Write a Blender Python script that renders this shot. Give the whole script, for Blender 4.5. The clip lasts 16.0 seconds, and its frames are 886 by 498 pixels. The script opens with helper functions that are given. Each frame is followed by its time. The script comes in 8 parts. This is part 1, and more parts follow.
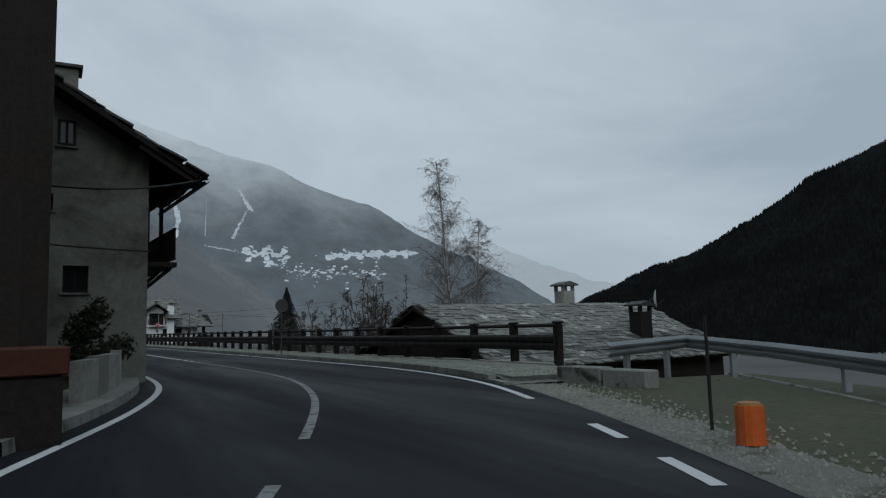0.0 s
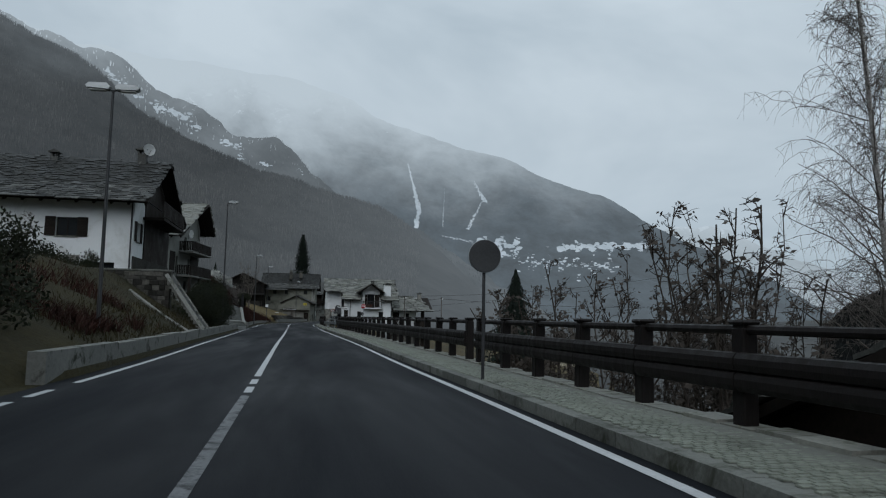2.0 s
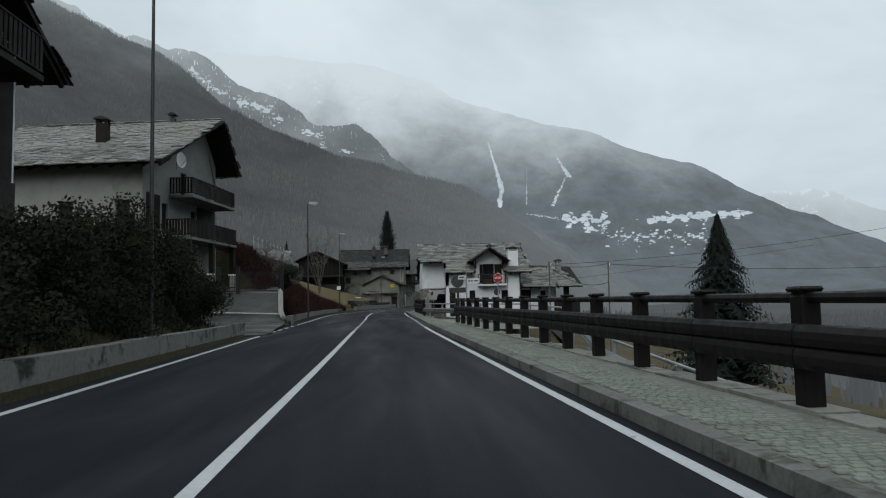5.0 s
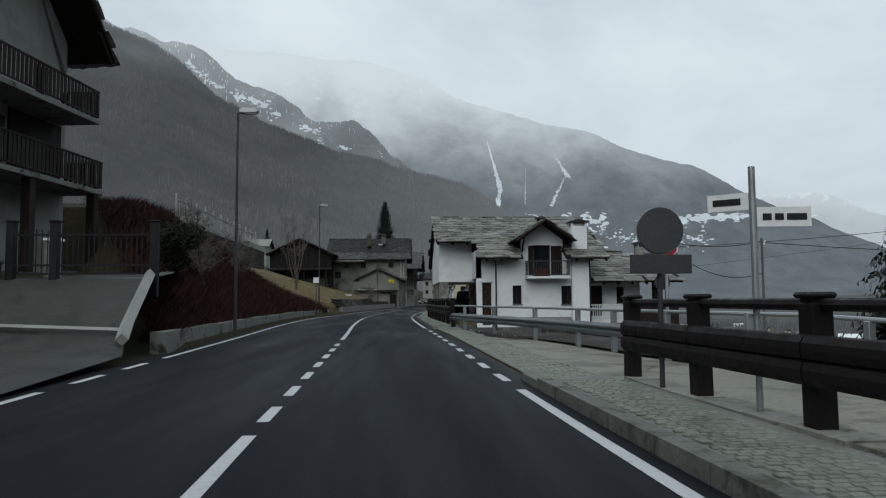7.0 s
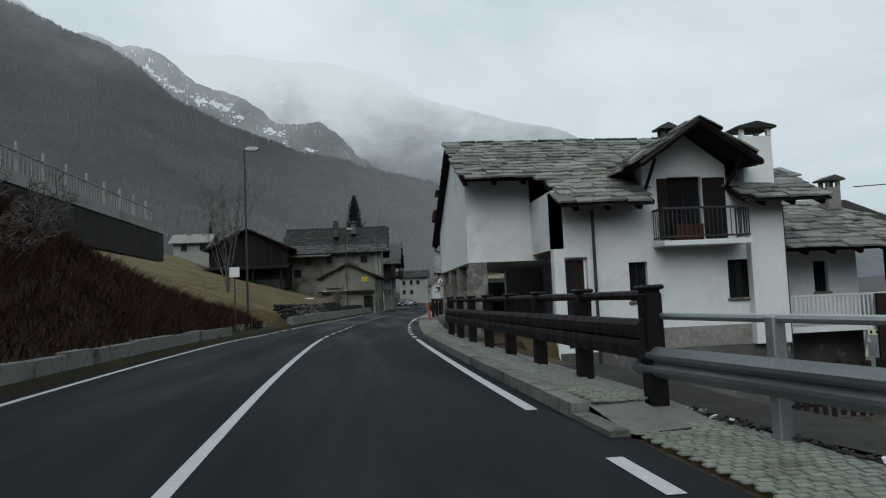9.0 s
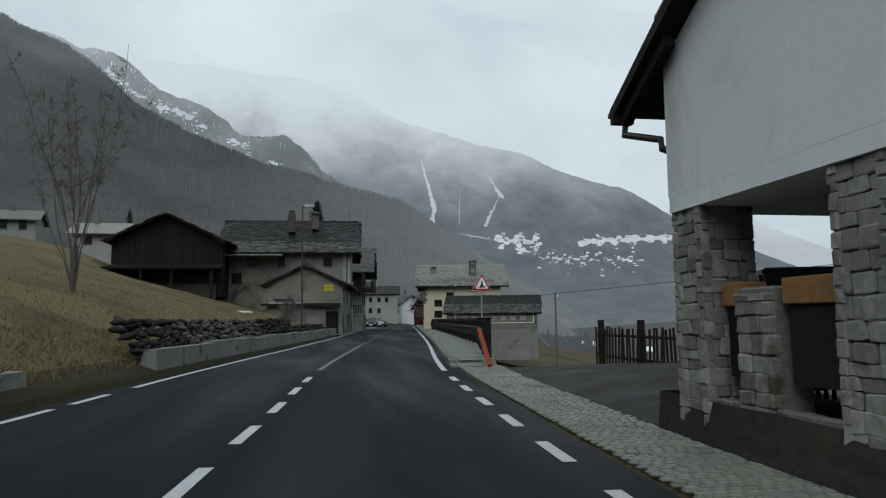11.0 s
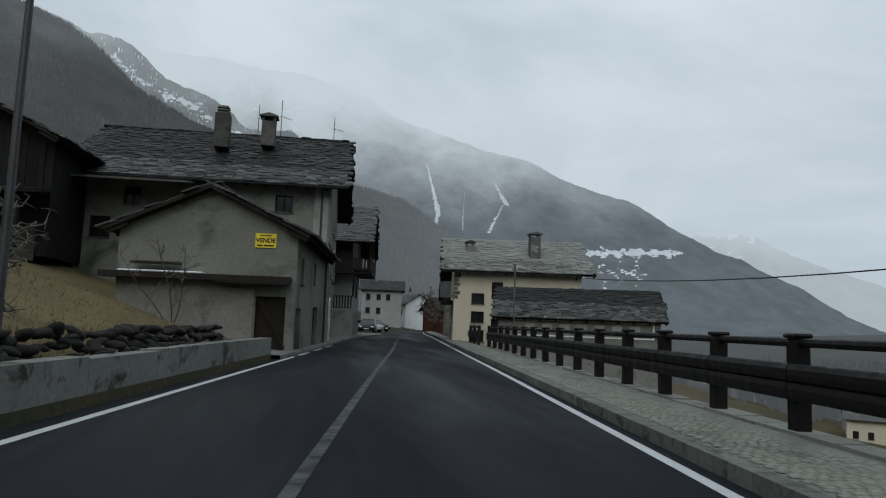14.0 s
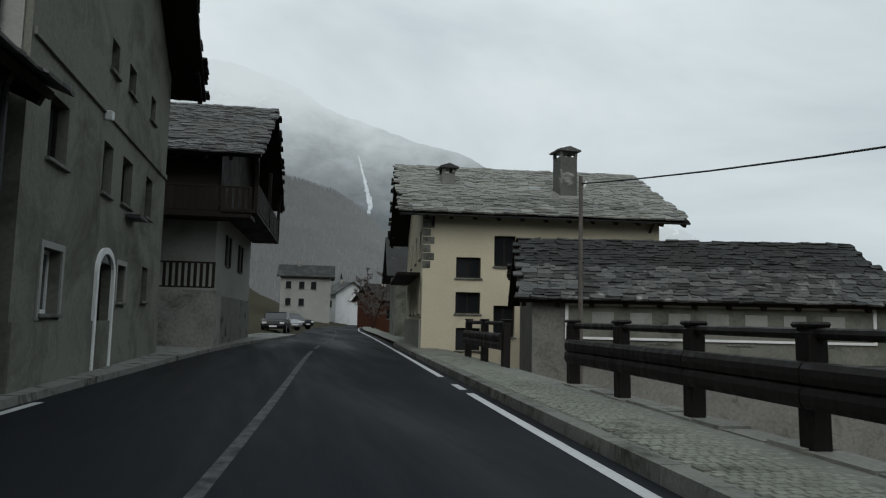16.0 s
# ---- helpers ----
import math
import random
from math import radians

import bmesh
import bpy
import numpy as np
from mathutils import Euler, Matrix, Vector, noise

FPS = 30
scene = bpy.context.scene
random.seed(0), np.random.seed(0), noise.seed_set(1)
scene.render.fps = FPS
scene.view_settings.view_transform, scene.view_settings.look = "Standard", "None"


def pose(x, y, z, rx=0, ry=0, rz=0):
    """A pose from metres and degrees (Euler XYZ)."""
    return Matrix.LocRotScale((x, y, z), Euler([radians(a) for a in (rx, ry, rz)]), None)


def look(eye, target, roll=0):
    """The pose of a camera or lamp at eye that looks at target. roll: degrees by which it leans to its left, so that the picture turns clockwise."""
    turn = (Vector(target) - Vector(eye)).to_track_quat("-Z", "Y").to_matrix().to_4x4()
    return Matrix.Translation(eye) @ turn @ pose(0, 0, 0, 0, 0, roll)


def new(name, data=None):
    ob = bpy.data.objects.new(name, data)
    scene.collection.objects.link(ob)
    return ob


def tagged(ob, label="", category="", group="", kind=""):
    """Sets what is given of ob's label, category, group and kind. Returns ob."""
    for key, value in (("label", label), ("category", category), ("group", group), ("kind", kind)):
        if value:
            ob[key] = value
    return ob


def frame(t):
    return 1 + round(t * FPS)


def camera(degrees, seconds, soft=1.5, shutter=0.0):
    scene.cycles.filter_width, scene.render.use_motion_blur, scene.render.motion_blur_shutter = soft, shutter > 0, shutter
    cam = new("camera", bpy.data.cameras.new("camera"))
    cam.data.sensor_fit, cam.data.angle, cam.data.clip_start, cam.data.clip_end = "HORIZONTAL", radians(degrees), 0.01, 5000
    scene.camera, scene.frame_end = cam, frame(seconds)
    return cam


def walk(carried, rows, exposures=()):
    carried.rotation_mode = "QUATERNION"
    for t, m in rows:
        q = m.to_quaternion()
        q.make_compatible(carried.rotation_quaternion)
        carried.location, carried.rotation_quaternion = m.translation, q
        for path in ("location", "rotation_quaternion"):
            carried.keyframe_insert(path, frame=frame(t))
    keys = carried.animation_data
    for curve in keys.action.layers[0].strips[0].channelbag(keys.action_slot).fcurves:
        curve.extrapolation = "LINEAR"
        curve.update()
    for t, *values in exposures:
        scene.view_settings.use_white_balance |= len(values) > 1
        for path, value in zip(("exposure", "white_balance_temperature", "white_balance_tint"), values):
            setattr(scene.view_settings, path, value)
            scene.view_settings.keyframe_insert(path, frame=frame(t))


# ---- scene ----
cam = camera(64.16, 16.0, soft=1.2)
PATH = [
    (0.0, pose(-5.992, -58.653, 1.209, 96.217, 1.612, -29.075)),
    (0.5, pose(-3.876, -54.135, 1.200, 96.633, 1.256, -24.595)),
    (1.0, pose(-2.054, -49.234, 1.192, 96.917, 0.165, -19.227)),
    (1.5, pose(-0.651, -44.254, 1.220, 96.649, -1.507, -15.063)),
    (2.0, pose(0.246, -39.144, 1.203, 95.649, -1.080, -10.648)),
    (2.5, pose(0.642, -33.937, 1.189, 94.658, -0.794, -7.704)),
    (3.0, pose(0.736, -28.663, 1.198, 94.506, -0.658, -5.455)),
    (3.5, pose(0.660, -23.059, 1.199, 94.446, -0.425, -4.959)),
    (4.0, pose(0.511, -17.309, 1.199, 94.346, 0.085, -4.431)),
    (4.5, pose(0.326, -11.495, 1.196, 94.228, 0.675, -3.960)),
    (5.0, pose(0.144, -5.698, 1.193, 94.119, 1.148, -3.631)),
    (5.5, pose(0.000, 0.000, 1.190, 94.041, 1.306, -3.529)),
    (6.0, pose(-0.076, 5.509, 1.187, 93.767, 0.975, -3.724)),
    (6.5, pose(-0.241, 11.156, 1.196, 93.570, 0.062, -4.782)),
    (7.0, pose(-0.359, 16.867, 1.213, 94.066, 0.408, -3.929)),
    (7.5, pose(-0.392, 22.632, 1.191, 94.398, 1.339, -4.405)),
    (8.0, pose(-0.474, 28.241, 1.197, 93.861, 1.793, -4.231)),
    (8.5, pose(-0.614, 33.625, 1.198, 93.850, 2.660, -5.587)),
    (9.0, pose(-0.736, 39.255, 1.199, 94.052, 2.520, -6.162)),
    (9.5, pose(-0.856, 45.001, 1.200, 94.532, 1.949, -7.146)),
    (10.0, pose(-0.963, 50.787, 1.200, 95.095, 1.240, -8.232)),
    (10.5, pose(-1.045, 56.536, 1.202, 95.547, 0.685, -9.100)),
    (11.0, pose(-1.088, 62.172, 1.205, 95.691, 0.577, -9.414)),
    (11.5, pose(-1.034, 67.569, 1.211, 95.317, 1.635, -9.040)),
    (12.0, pose(-0.791, 72.922, 1.204, 95.805, 0.778, -10.392)),
    (12.5, pose(-0.355, 78.350, 1.187, 95.585, 0.378, -13.070)),
    (13.0, pose(0.174, 84.024, 1.197, 95.875, 0.022, -11.688)),
    (13.5, pose(0.723, 89.794, 1.203, 96.322, -0.356, -13.121)),
    (14.0, pose(1.293, 95.590, 1.199, 96.131, -2.133, -9.582)),
    (14.5, pose(2.062, 101.562, 1.198, 94.273, -2.312, -11.345)),
    (15.0, pose(2.833, 107.638, 1.213, 96.263, -0.457, -13.216)),
    (15.5, pose(3.629, 113.797, 1.206, 95.463, -0.534, -14.684)),
    (16.0, pose(4.430, 119.918, 1.198, 95.730, -1.248, -14.994)),
]
walk(cam, PATH, exposures=[(0.0, -0.42, 6200, 10), (1.5, -0.34, 6200, 10), (2.0, -0.28, 6250, 10), (3.0, -0.1, 6450, 10), (5.5, 0.04, 6550, 10), (8.7, 0.04, 6550, 10), (10.8, 0.25, 6500, 10),
                           (11.05, -0.03, 6500, 10), (12.5, -0.1, 6450, 10), (15.0, -0.12, 6500, 10), (16.0, -0.02, 6750, 10)])

# ---- world, light ----
world = bpy.data.worlds.new("overcast_sky")
scene.world = world
world.use_nodes = True
wn, wl = world.node_tree.nodes, world.node_tree.links
wn.clear()
w_out = wn.new("ShaderNodeOutputWorld")
w_bg = wn.new("ShaderNodeBackground")
w_sky = wn.new("ShaderNodeTexSky")
w_sky.sky_type = "NISHITA"
w_sky.sun_disc = False
w_sky.sun_elevation = radians(38)
w_sky.sun_rotation = radians(199)
w_sky.altitude = 1200
w_geo = wn.new("ShaderNodeTexCoord")
w_map = wn.new("ShaderNodeMapping")
w_map.inputs["Scale"].default_value = (1.0, 1.0, 2.6)
w_cl = wn.new("ShaderNodeTexNoise")
w_cl.inputs["Scale"].default_value = 1.5
w_cl.inputs["Detail"].default_value = 5.0
w_cl.inputs["Roughness"].default_value = 0.55
w_cl.inputs["Distortion"].default_value = 0.5
w_ramp = wn.new("ShaderNodeValToRGB")
w_ramp.color_ramp.elements[0].position = 0.36
w_ramp.color_ramp.elements[0].color = (0.47, 0.56, 0.62, 1)
w_ramp.color_ramp.elements[1].position = 0.66
w_ramp.color_ramp.elements[1].color = (0.685, 0.775, 0.825, 1)
# an overcast sky is about three times as bright overhead as at the horizon
w_sep = wn.new("ShaderNodeSeparateXYZ")
w_zen = wn.new("ShaderNodeMapRange")
w_zen.inputs["From Min"].default_value = 0.25
w_zen.inputs["From Max"].default_value = 0.95
w_zen.inputs["To Min"].default_value = 1.0
w_zen.inputs["To Max"].default_value = 1.35
w_mul = wn.new("ShaderNodeMix")
w_mul.data_type = "RGBA"
w_mul.blend_type = "MULTIPLY"
w_mul.inputs[0].default_value = 1.0
w_mix = wn.new("ShaderNodeMix")
w_mix.data_type = "RGBA"
w_mix.blend_type = "MIX"
w_mix.inputs[0].default_value = 0.93
w_sc = wn.new("ShaderNodeVectorMath")
w_sc.operation = "SCALE"
w_sc.inputs["Scale"].default_value = 0.06
wl.new(w_geo.outputs["Generated"], w_map.inputs["Vector"])
wl.new(w_map.outputs["Vector"], w_cl.inputs["Vector"])
wl.new(w_cl.outputs["Fac"], w_ramp.inputs["Fac"])
wl.new(w_geo.outputs["Generated"], w_sep.inputs["Vector"])
wl.new(w_sep.outputs["Z"], w_zen.inputs["Value"])
wl.new(w_ramp.outputs["Color"], w_mul.inputs[6])
wl.new(w_zen.outputs["Result"], w_mul.inputs[7])
wl.new(w_sky.outputs["Color"], w_sc.inputs[0])
wl.new(w_sc.outputs[0], w_mix.inputs[6])
wl.new(w_mul.outputs[2], w_mix.inputs[7])
wl.new(w_mix.outputs[2], w_bg.inputs["Color"])
wl.new(w_bg.outputs["Background"], w_out.inputs["Surface"])
w_bg.inputs["Strength"].default_value = 1.0

sun = new("sun", bpy.data.lights.new("sun", "SUN"))
sun.data.energy = 1.05
sun.data.angle = radians(50)
sun.data.color = (1.0, 0.985, 0.965)
sun.matrix_world = look((-18, -52, 48), (0, 0, 0))


# ---- materials ----
def ramp(nt, fac, stops):
    r = nt.nodes.new("ShaderNodeValToRGB")
    while len(r.color_ramp.elements) < len(stops):
        r.color_ramp.elements.new(0.5)
    for e, (p, c) in zip(r.color_ramp.elements, stops):
        e.position = p
        e.color = (*c, 1)
    nt.links.new(fac, r.inputs["Fac"])
    return r.outputs["Color"]


def noise_tex(nt, vec, scale, detail=5.0, rough=0.6, dist=0.0):
    n = nt.nodes.new("ShaderNodeTexNoise")
    n.inputs["Scale"].default_value = scale
    n.inputs["Detail"].default_value = detail
    n.inputs["Roughness"].default_value = rough
    n.inputs["Distortion"].default_value = dist
    if vec is not None:
        nt.links.new(vec, n.inputs["Vector"])
    return n.outputs["Fac"]


def mixc(nt, fac, a, b, mode="MIX"):
    m = nt.nodes.new("ShaderNodeMix")
    m.data_type = "RGBA"
    m.blend_type = mode
    for i, v in ((0, fac), (6, a), (7, b)):
        if isinstance(v, (int, float)):
            m.inputs[i].default_value = v
        elif isinstance(v, tuple):
            m.inputs[i].default_value = (*v, 1)
        else:
            nt.links.new(v, m.inputs[i])
    return m.outputs[2]


def surf(name, dark, light, fine=30.0, coarse=1.5, rough=(0.6, 0.9), bump=0.3, dist=0.02,
         stain=None, stain_at=(0.55, 0.7), stain_scale=0.8, metal=0.0, vary=0.0, stretch=None, island=False, spec=0.14):
    """A material with grain and blotches at two scales, optional stains, and a change from piece to piece."""
    m = bpy.data.materials.new(name)
    m.use_nodes = True
    nt = m.node_tree
    b = nt.nodes["Principled BSDF"]
    tc = nt.nodes.new("ShaderNodeTexCoord")
    geo = nt.nodes.new("ShaderNodeNewGeometry")
    info = nt.nodes.new("ShaderNodeObjectInfo")
    vec = geo.outputs["Position"]
    if stretch:
        mp = nt.nodes.new("ShaderNodeMapping")
        mp.inputs["Scale"].default_value = stretch
        nt.links.new(tc.outputs["Object"], mp.inputs["Vector"])
        vec = mp.outputs["Vector"]
    f1 = noise_tex(nt, vec, fine, 6.0, 0.65)
    f2 = noise_tex(nt, vec, coarse, 4.0, 0.55, 0.3)
    mid = tuple((x + y) / 2 for x, y in zip(dark, light))
    c1 = ramp(nt, f1, [(0.3, dark), (0.7, light)])
    c2 = ramp(nt, f2, [(0.3, dark), (0.55, mid), (0.75, light)])
    col = mixc(nt, 0.5, c1, c2)
    if stain:
        f3 = noise_tex(nt, vec, stain_scale, 7.0, 0.68, 0.6)
        k = ramp(nt, f3, [(stain_at[0], (0, 0, 0)), (stain_at[1], (1, 1, 1))])
        col = mixc(nt, k, col, stain)
    if vary:
        rnd = geo.outputs["Random Per Island"] if island else info.outputs["Random"]
        v = ramp(nt, rnd, [(0.0, (1 - vary,) * 3), (1.0, (1 + vary,) * 3)])
        col = mixc(nt, 1.0, col, v, "MULTIPLY")
    nt.links.new(col, b.inputs["Base Color"])
    rr = nt.nodes.new("ShaderNodeMapRange")
    rr.inputs["To Min"].default_value, rr.inputs["To Max"].default_value = rough
    rr.inputs["From Min"].default_value, rr.inputs["From Max"].default_value = 0.35, 0.65
    nt.links.new(f2, rr.inputs["Value"])
    nt.links.new(rr.outputs["Result"], b.inputs["Roughness"])
    b.inputs["Metallic"].default_value = metal
    b.inputs["Specular IOR Level"].default_value = 0.5 if metal > 0.2 else spec
    if bump:
        bp = nt.nodes.new("ShaderNodeBump")
        bp.inputs["Strength"].default_value = bump
        bp.inputs["Distance"].default_value = dist
        nt.links.new(f1, bp.inputs["Height"])
        nt.links.new(bp.outputs["Normal"], b.inputs["Normal"])
    return m


ASPHALT = surf("wet_asphalt", (0.005, 0.006, 0.008), (0.013, 0.0145, 0.018), 60, 0.5, (0.5, 0.85), 0.25, 0.008,
               stain=(0.017, 0.019, 0.022), stain_at=(0.5, 0.66), stain_scale=0.55, stretch=(1, 0.11, 1), spec=0.065)
PAINT_WORN = surf("worn_road_paint", (0.10, 0.105, 0.11), (0.24, 0.245, 0.25), 25, 3, (0.5, 0.75), 0.1, 0.004,
                  stain=(0.03, 0.032, 0.034), stain_at=(0.48, 0.62), stain_scale=5)
PAINT_GONE = surf("nearly_gone_road_paint", (0.03, 0.032, 0.035), (0.11, 0.112, 0.115), 25, 3, (0.5, 0.75), 0.1, 0.004,
                  stain=(0.015, 0.016, 0.018), stain_at=(0.42, 0.6), stain_scale=4)
PAINT = surf("road_paint", (0.34, 0.35, 0.355), (0.52, 0.53, 0.54), 25, 3, (0.5, 0.75), 0.1, 0.004,
             stain=(0.2, 0.2, 0.2), stain_at=(0.6, 0.75), stain_scale=6)
KERB = surf("kerb_stone", (0.085, 0.089, 0.080), (0.20, 0.205, 0.188), 22, 1.2, (0.6, 0.9), 0.4, 0.01,
            stain=(0.045, 0.048, 0.036), stain_at=(0.5, 0.64), stain_scale=2.0, vary=0.2)
SETT = surf("porphyry_sett", (0.115, 0.127, 0.105), (0.245, 0.262, 0.222), 16, 0.6, (0.4, 0.8), 0.5, 0.01,
            stain=(0.07, 0.072, 0.06), stain_scale=1.2, vary=0.12, island=True)
PAVE = surf("pavement_bed", (0.10, 0.104, 0.092), (0.20, 0.205, 0.182), 14, 0.7, (0.5, 0.85), 0.5, 0.012,
            stain=(0.09, 0.095, 0.075), stain_scale=0.9)
CONCRETE = surf("weathered_concrete", (0.105, 0.108, 0.10), (0.24, 0.24, 0.222), 12, 0.6, (0.65, 0.95), 0.35, 0.012,
                stain=(0.035, 0.038, 0.028), stain_at=(0.54, 0.64), stain_scale=1.5)
TIMBER = surf("dark_stained_timber", (0.006, 0.0053, 0.0052), (0.019, 0.0155, 0.0145), 9, 1.1, (0.45, 0.75), 0.4, 0.008,
              stretch=(6, 6, 1), vary=0.2)
BARNWOOD = surf("black_weathered_boards", (0.005, 0.0047, 0.0045), (0.021, 0.019, 0.0175), 14, 1.2, (0.65, 0.95), 0.35, 0.008, vary=0.3)
WOOD = surf("old_brown_wood", (0.008, 0.0065, 0.0055), (0.030, 0.024, 0.020), 14, 1.2, (0.6, 0.9), 0.35, 0.008, vary=0.2)
STEEL = surf("galvanised_steel", (0.26, 0.28, 0.29), (0.44, 0.46, 0.47), 30, 1.4, (0.35, 0.6), 0.08, 0.003, metal=0.75,
             stain=(0.18, 0.15, 0.12), stain_at=(0.64, 0.76), stain_scale=2)
SLATE = surf("stone_slate", (0.085, 0.089, 0.082), (0.23, 0.232, 0.21), 18, 0.8, (0.4, 0.75), 0.45, 0.012,
             stain=(0.10, 0.10, 0.07), stain_at=(0.55, 0.7), stain_scale=0.9, vary=0.45)
SLATE_DARK = surf("dark_stone_slate", (0.022, 0.023, 0.023), (0.095, 0.096, 0.09), 18, 0.8, (0.4, 0.75), 0.5, 0.014,
                  stain=(0.16, 0.16, 0.15), stain_at=(0.6, 0.68), stain_scale=1.6, vary=0.7)
DIMWHITE = surf("dull_white_render", (0.21, 0.215, 0.20), (0.34, 0.345, 0.325), 16, 0.5, (0.75, 0.95), 0.2, 0.008,
                stain=(0.17, 0.175, 0.16), stain_at=(0.52, 0.72), stain_scale=0.4)
WHITE = surf("white_render", (0.62, 0.645, 0.655), (0.76, 0.785, 0.795), 20, 0.5, (0.75, 0.95), 0.12, 0.006,
             stain=(0.46, 0.47, 0.45), stain_at=(0.52, 0.78), stain_scale=0.6)
CREAM = surf("cream_render", (0.46, 0.42, 0.31), (0.60, 0.55, 0.42), 18, 0.5, (0.75, 0.95), 0.15, 0.006,
             stain=(0.40, 0.36, 0.27), stain_at=(0.58, 0.8), stain_scale=0.5)
GREYWALL = surf("grey_weathered_render", (0.115, 0.118, 0.099), (0.225, 0.226, 0.196), 14, 0.4, (0.75, 0.95), 0.25, 0.01,
                stain=(0.06, 0.063, 0.05), stain_at=(0.46, 0.68), stain_scale=0.5)
STONEWALL = surf("rubble_stone", (0.12, 0.12, 0.11), (0.30, 0.295, 0.27), 12, 0.9, (0.7, 0.95), 0.6, 0.02,
                 stain=(0.09, 0.09, 0.07), stain_scale=1.4, vary=0.35)
STONEDARK = surf("dark_field_stone", (0.020, 0.020, 0.018), (0.105, 0.10, 0.088), 9, 0.9, (0.7, 0.95), 0.6, 0.02,
                 stain=(0.022, 0.024, 0.016), stain_scale=1.4, vary=0.7)
GLASS = bpy.data.materials.new("dark_window_glass")
GLASS.use_nodes = True
_g = GLASS.node_tree.nodes["Principled BSDF"]
_g.inputs["Base Color"].default_value = (0.012, 0.014, 0.016, 1)
_g.inputs["Roughness"].default_value = 0.08
PLAINWHITE = surf("white_paint", (0.6, 0.61, 0.61), (0.78, 0.79, 0.79), 30, 2, (0.4, 0.6), 0.05, 0.003)
DARKMETAL = surf("dark_metal", (0.02, 0.021, 0.023), (0.06, 0.062, 0.065), 30, 2, (0.4, 0.65), 0.08, 0.003, metal=0.3)
STRAW = surf("straw_grass", (0.075, 0.060, 0.031), (0.235, 0.185, 0.098), 5, 0.3, (0.85, 1.0), 0.3, 0.02)
GRASS = surf("winter_grass", (0.013, 0.013, 0.007), (0.055, 0.046, 0.022), 7, 0.35, (0.85, 1.0), 0.8, 0.08,
             stain=(0.020, 0.022, 0.012), stain_at=(0.5, 0.65), stain_scale=0.12)
STRAW_MEADOW = surf("dry_straw_meadow", (0.058, 0.047, 0.024), (0.175, 0.138, 0.070), 6, 0.22, (0.85, 1.0), 0.8, 0.06,
                    stain=(0.045, 0.037, 0.018), stain_at=(0.52, 0.68), stain_scale=0.3)
MEADOW = surf("damp_valley_meadow", (0.030, 0.025, 0.014), (0.125, 0.098, 0.050), 5, 0.12, (0.85, 1.0), 0.8, 0.08,
              stain=(0.028, 0.027, 0.020), stain_at=(0.5, 0.65), stain_scale=0.08)
TWIG = surf("bare_twig", (0.06, 0.052, 0.047), (0.17, 0.155, 0.14), 20, 2, (0.7, 0.95), 0.2, 0.004)
BARK_DARK = surf("dark_bark", (0.025, 0.021, 0.018), (0.08, 0.068, 0.058), 20, 2, (0.75, 0.95), 0.4, 0.01)
REDBRUSH = surf("russet_brush", (0.012, 0.0065, 0.0055), (0.055, 0.024, 0.018), 12, 0.8, (0.8, 1.0), 0.3, 0.02)
NEEDLE = surf("fir_needle", (0.004, 0.007, 0.0055), (0.014, 0.021, 0.015), 12, 1.0, (0.7, 0.95), 0.2, 0.01)
SHRUB = surf("dark_shrub_leaf", (0.006, 0.008, 0.005), (0.026, 0.030, 0.016), 10, 1.0, (0.7, 0.95), 0.2, 0.01)


# ---- building helpers ----
def mesh_of(bm, name, material):
    me = bpy.data.meshes.new(name)
    bm.normal_update()
    bm.to_mesh(me)
    bm.free()
    me.materials.append(material)
    return me


def part(name, bm, material, parent=None, label="", m=None):
    ob = new(name, mesh_of(bm, name, material))
    if parent is not None:
        ob.parent = parent
    if m is not None:
        ob.matrix_basis = m
    return tagged(ob, label)


def thing(name, label, category, m, group="", kind=""):
    return_ob = new(name)
    return_ob.matrix_basis = m
    return tagged(return_ob, label, category, group, kind)


def box(bm, x0, x1, y0, y1, z0, z1, bevel=0.0):
    g = bmesh.ops.create_cube(bm, size=1.0, matrix=Matrix.Translation(((x0 + x1) / 2, (y0 + y1) / 2, (z0 + z1) / 2))
                              @ Matrix.Diagonal((x1 - x0, y1 - y0, z1 - z0, 1)))
    if bevel:
        es = {e for v in g["verts"] for e in v.link_edges}
        bmesh.ops.bevel(bm, geom=list(es), offset=bevel, segments=1, affect="EDGES")
    return bm


def boxed(*a, bevel=0.0):
    return box(bmesh.new(), *a, bevel=bevel)


def tube(bm, pts, r0, r1=None, sides=6, cap=True):
    """A tapered tube along points."""
    r1 = r0 if r1 is None else r1
    rings = []
    n = len(pts)
    for i, p in enumerate(pts):
        p = Vector(p)
        d = (Vector(pts[min(i + 1, n - 1)]) - Vector(pts[max(i - 1, 0)])).normalized()
        a = d.orthogonal().normalized() if abs(d.z) > 0.99 else d.cross(Vector((0, 0, 1))).normalized()
        b = d.cross(a)
        r = r0 + (r1 - r0) * i / max(n - 1, 1)
        rings.append([bm.verts.new(p + (a * math.cos(2 * math.pi * k / sides) + b * math.sin(2 * math.pi * k / sides)) * r)
                      for k in range(sides)])
    for u, v in zip(rings, rings[1:]):
        for k in range(sides):
            bm.faces.new((u[k], u[(k + 1) % sides], v[(k + 1) % sides], v[k]))
    if cap:
        bm.faces.new(rings[0][::-1])
        bm.faces.new(rings[-1])
    return bm


def tubed(pts, r0, r1=None, sides=6):
    return tube(bmesh.new(), pts, r0, r1, sides)


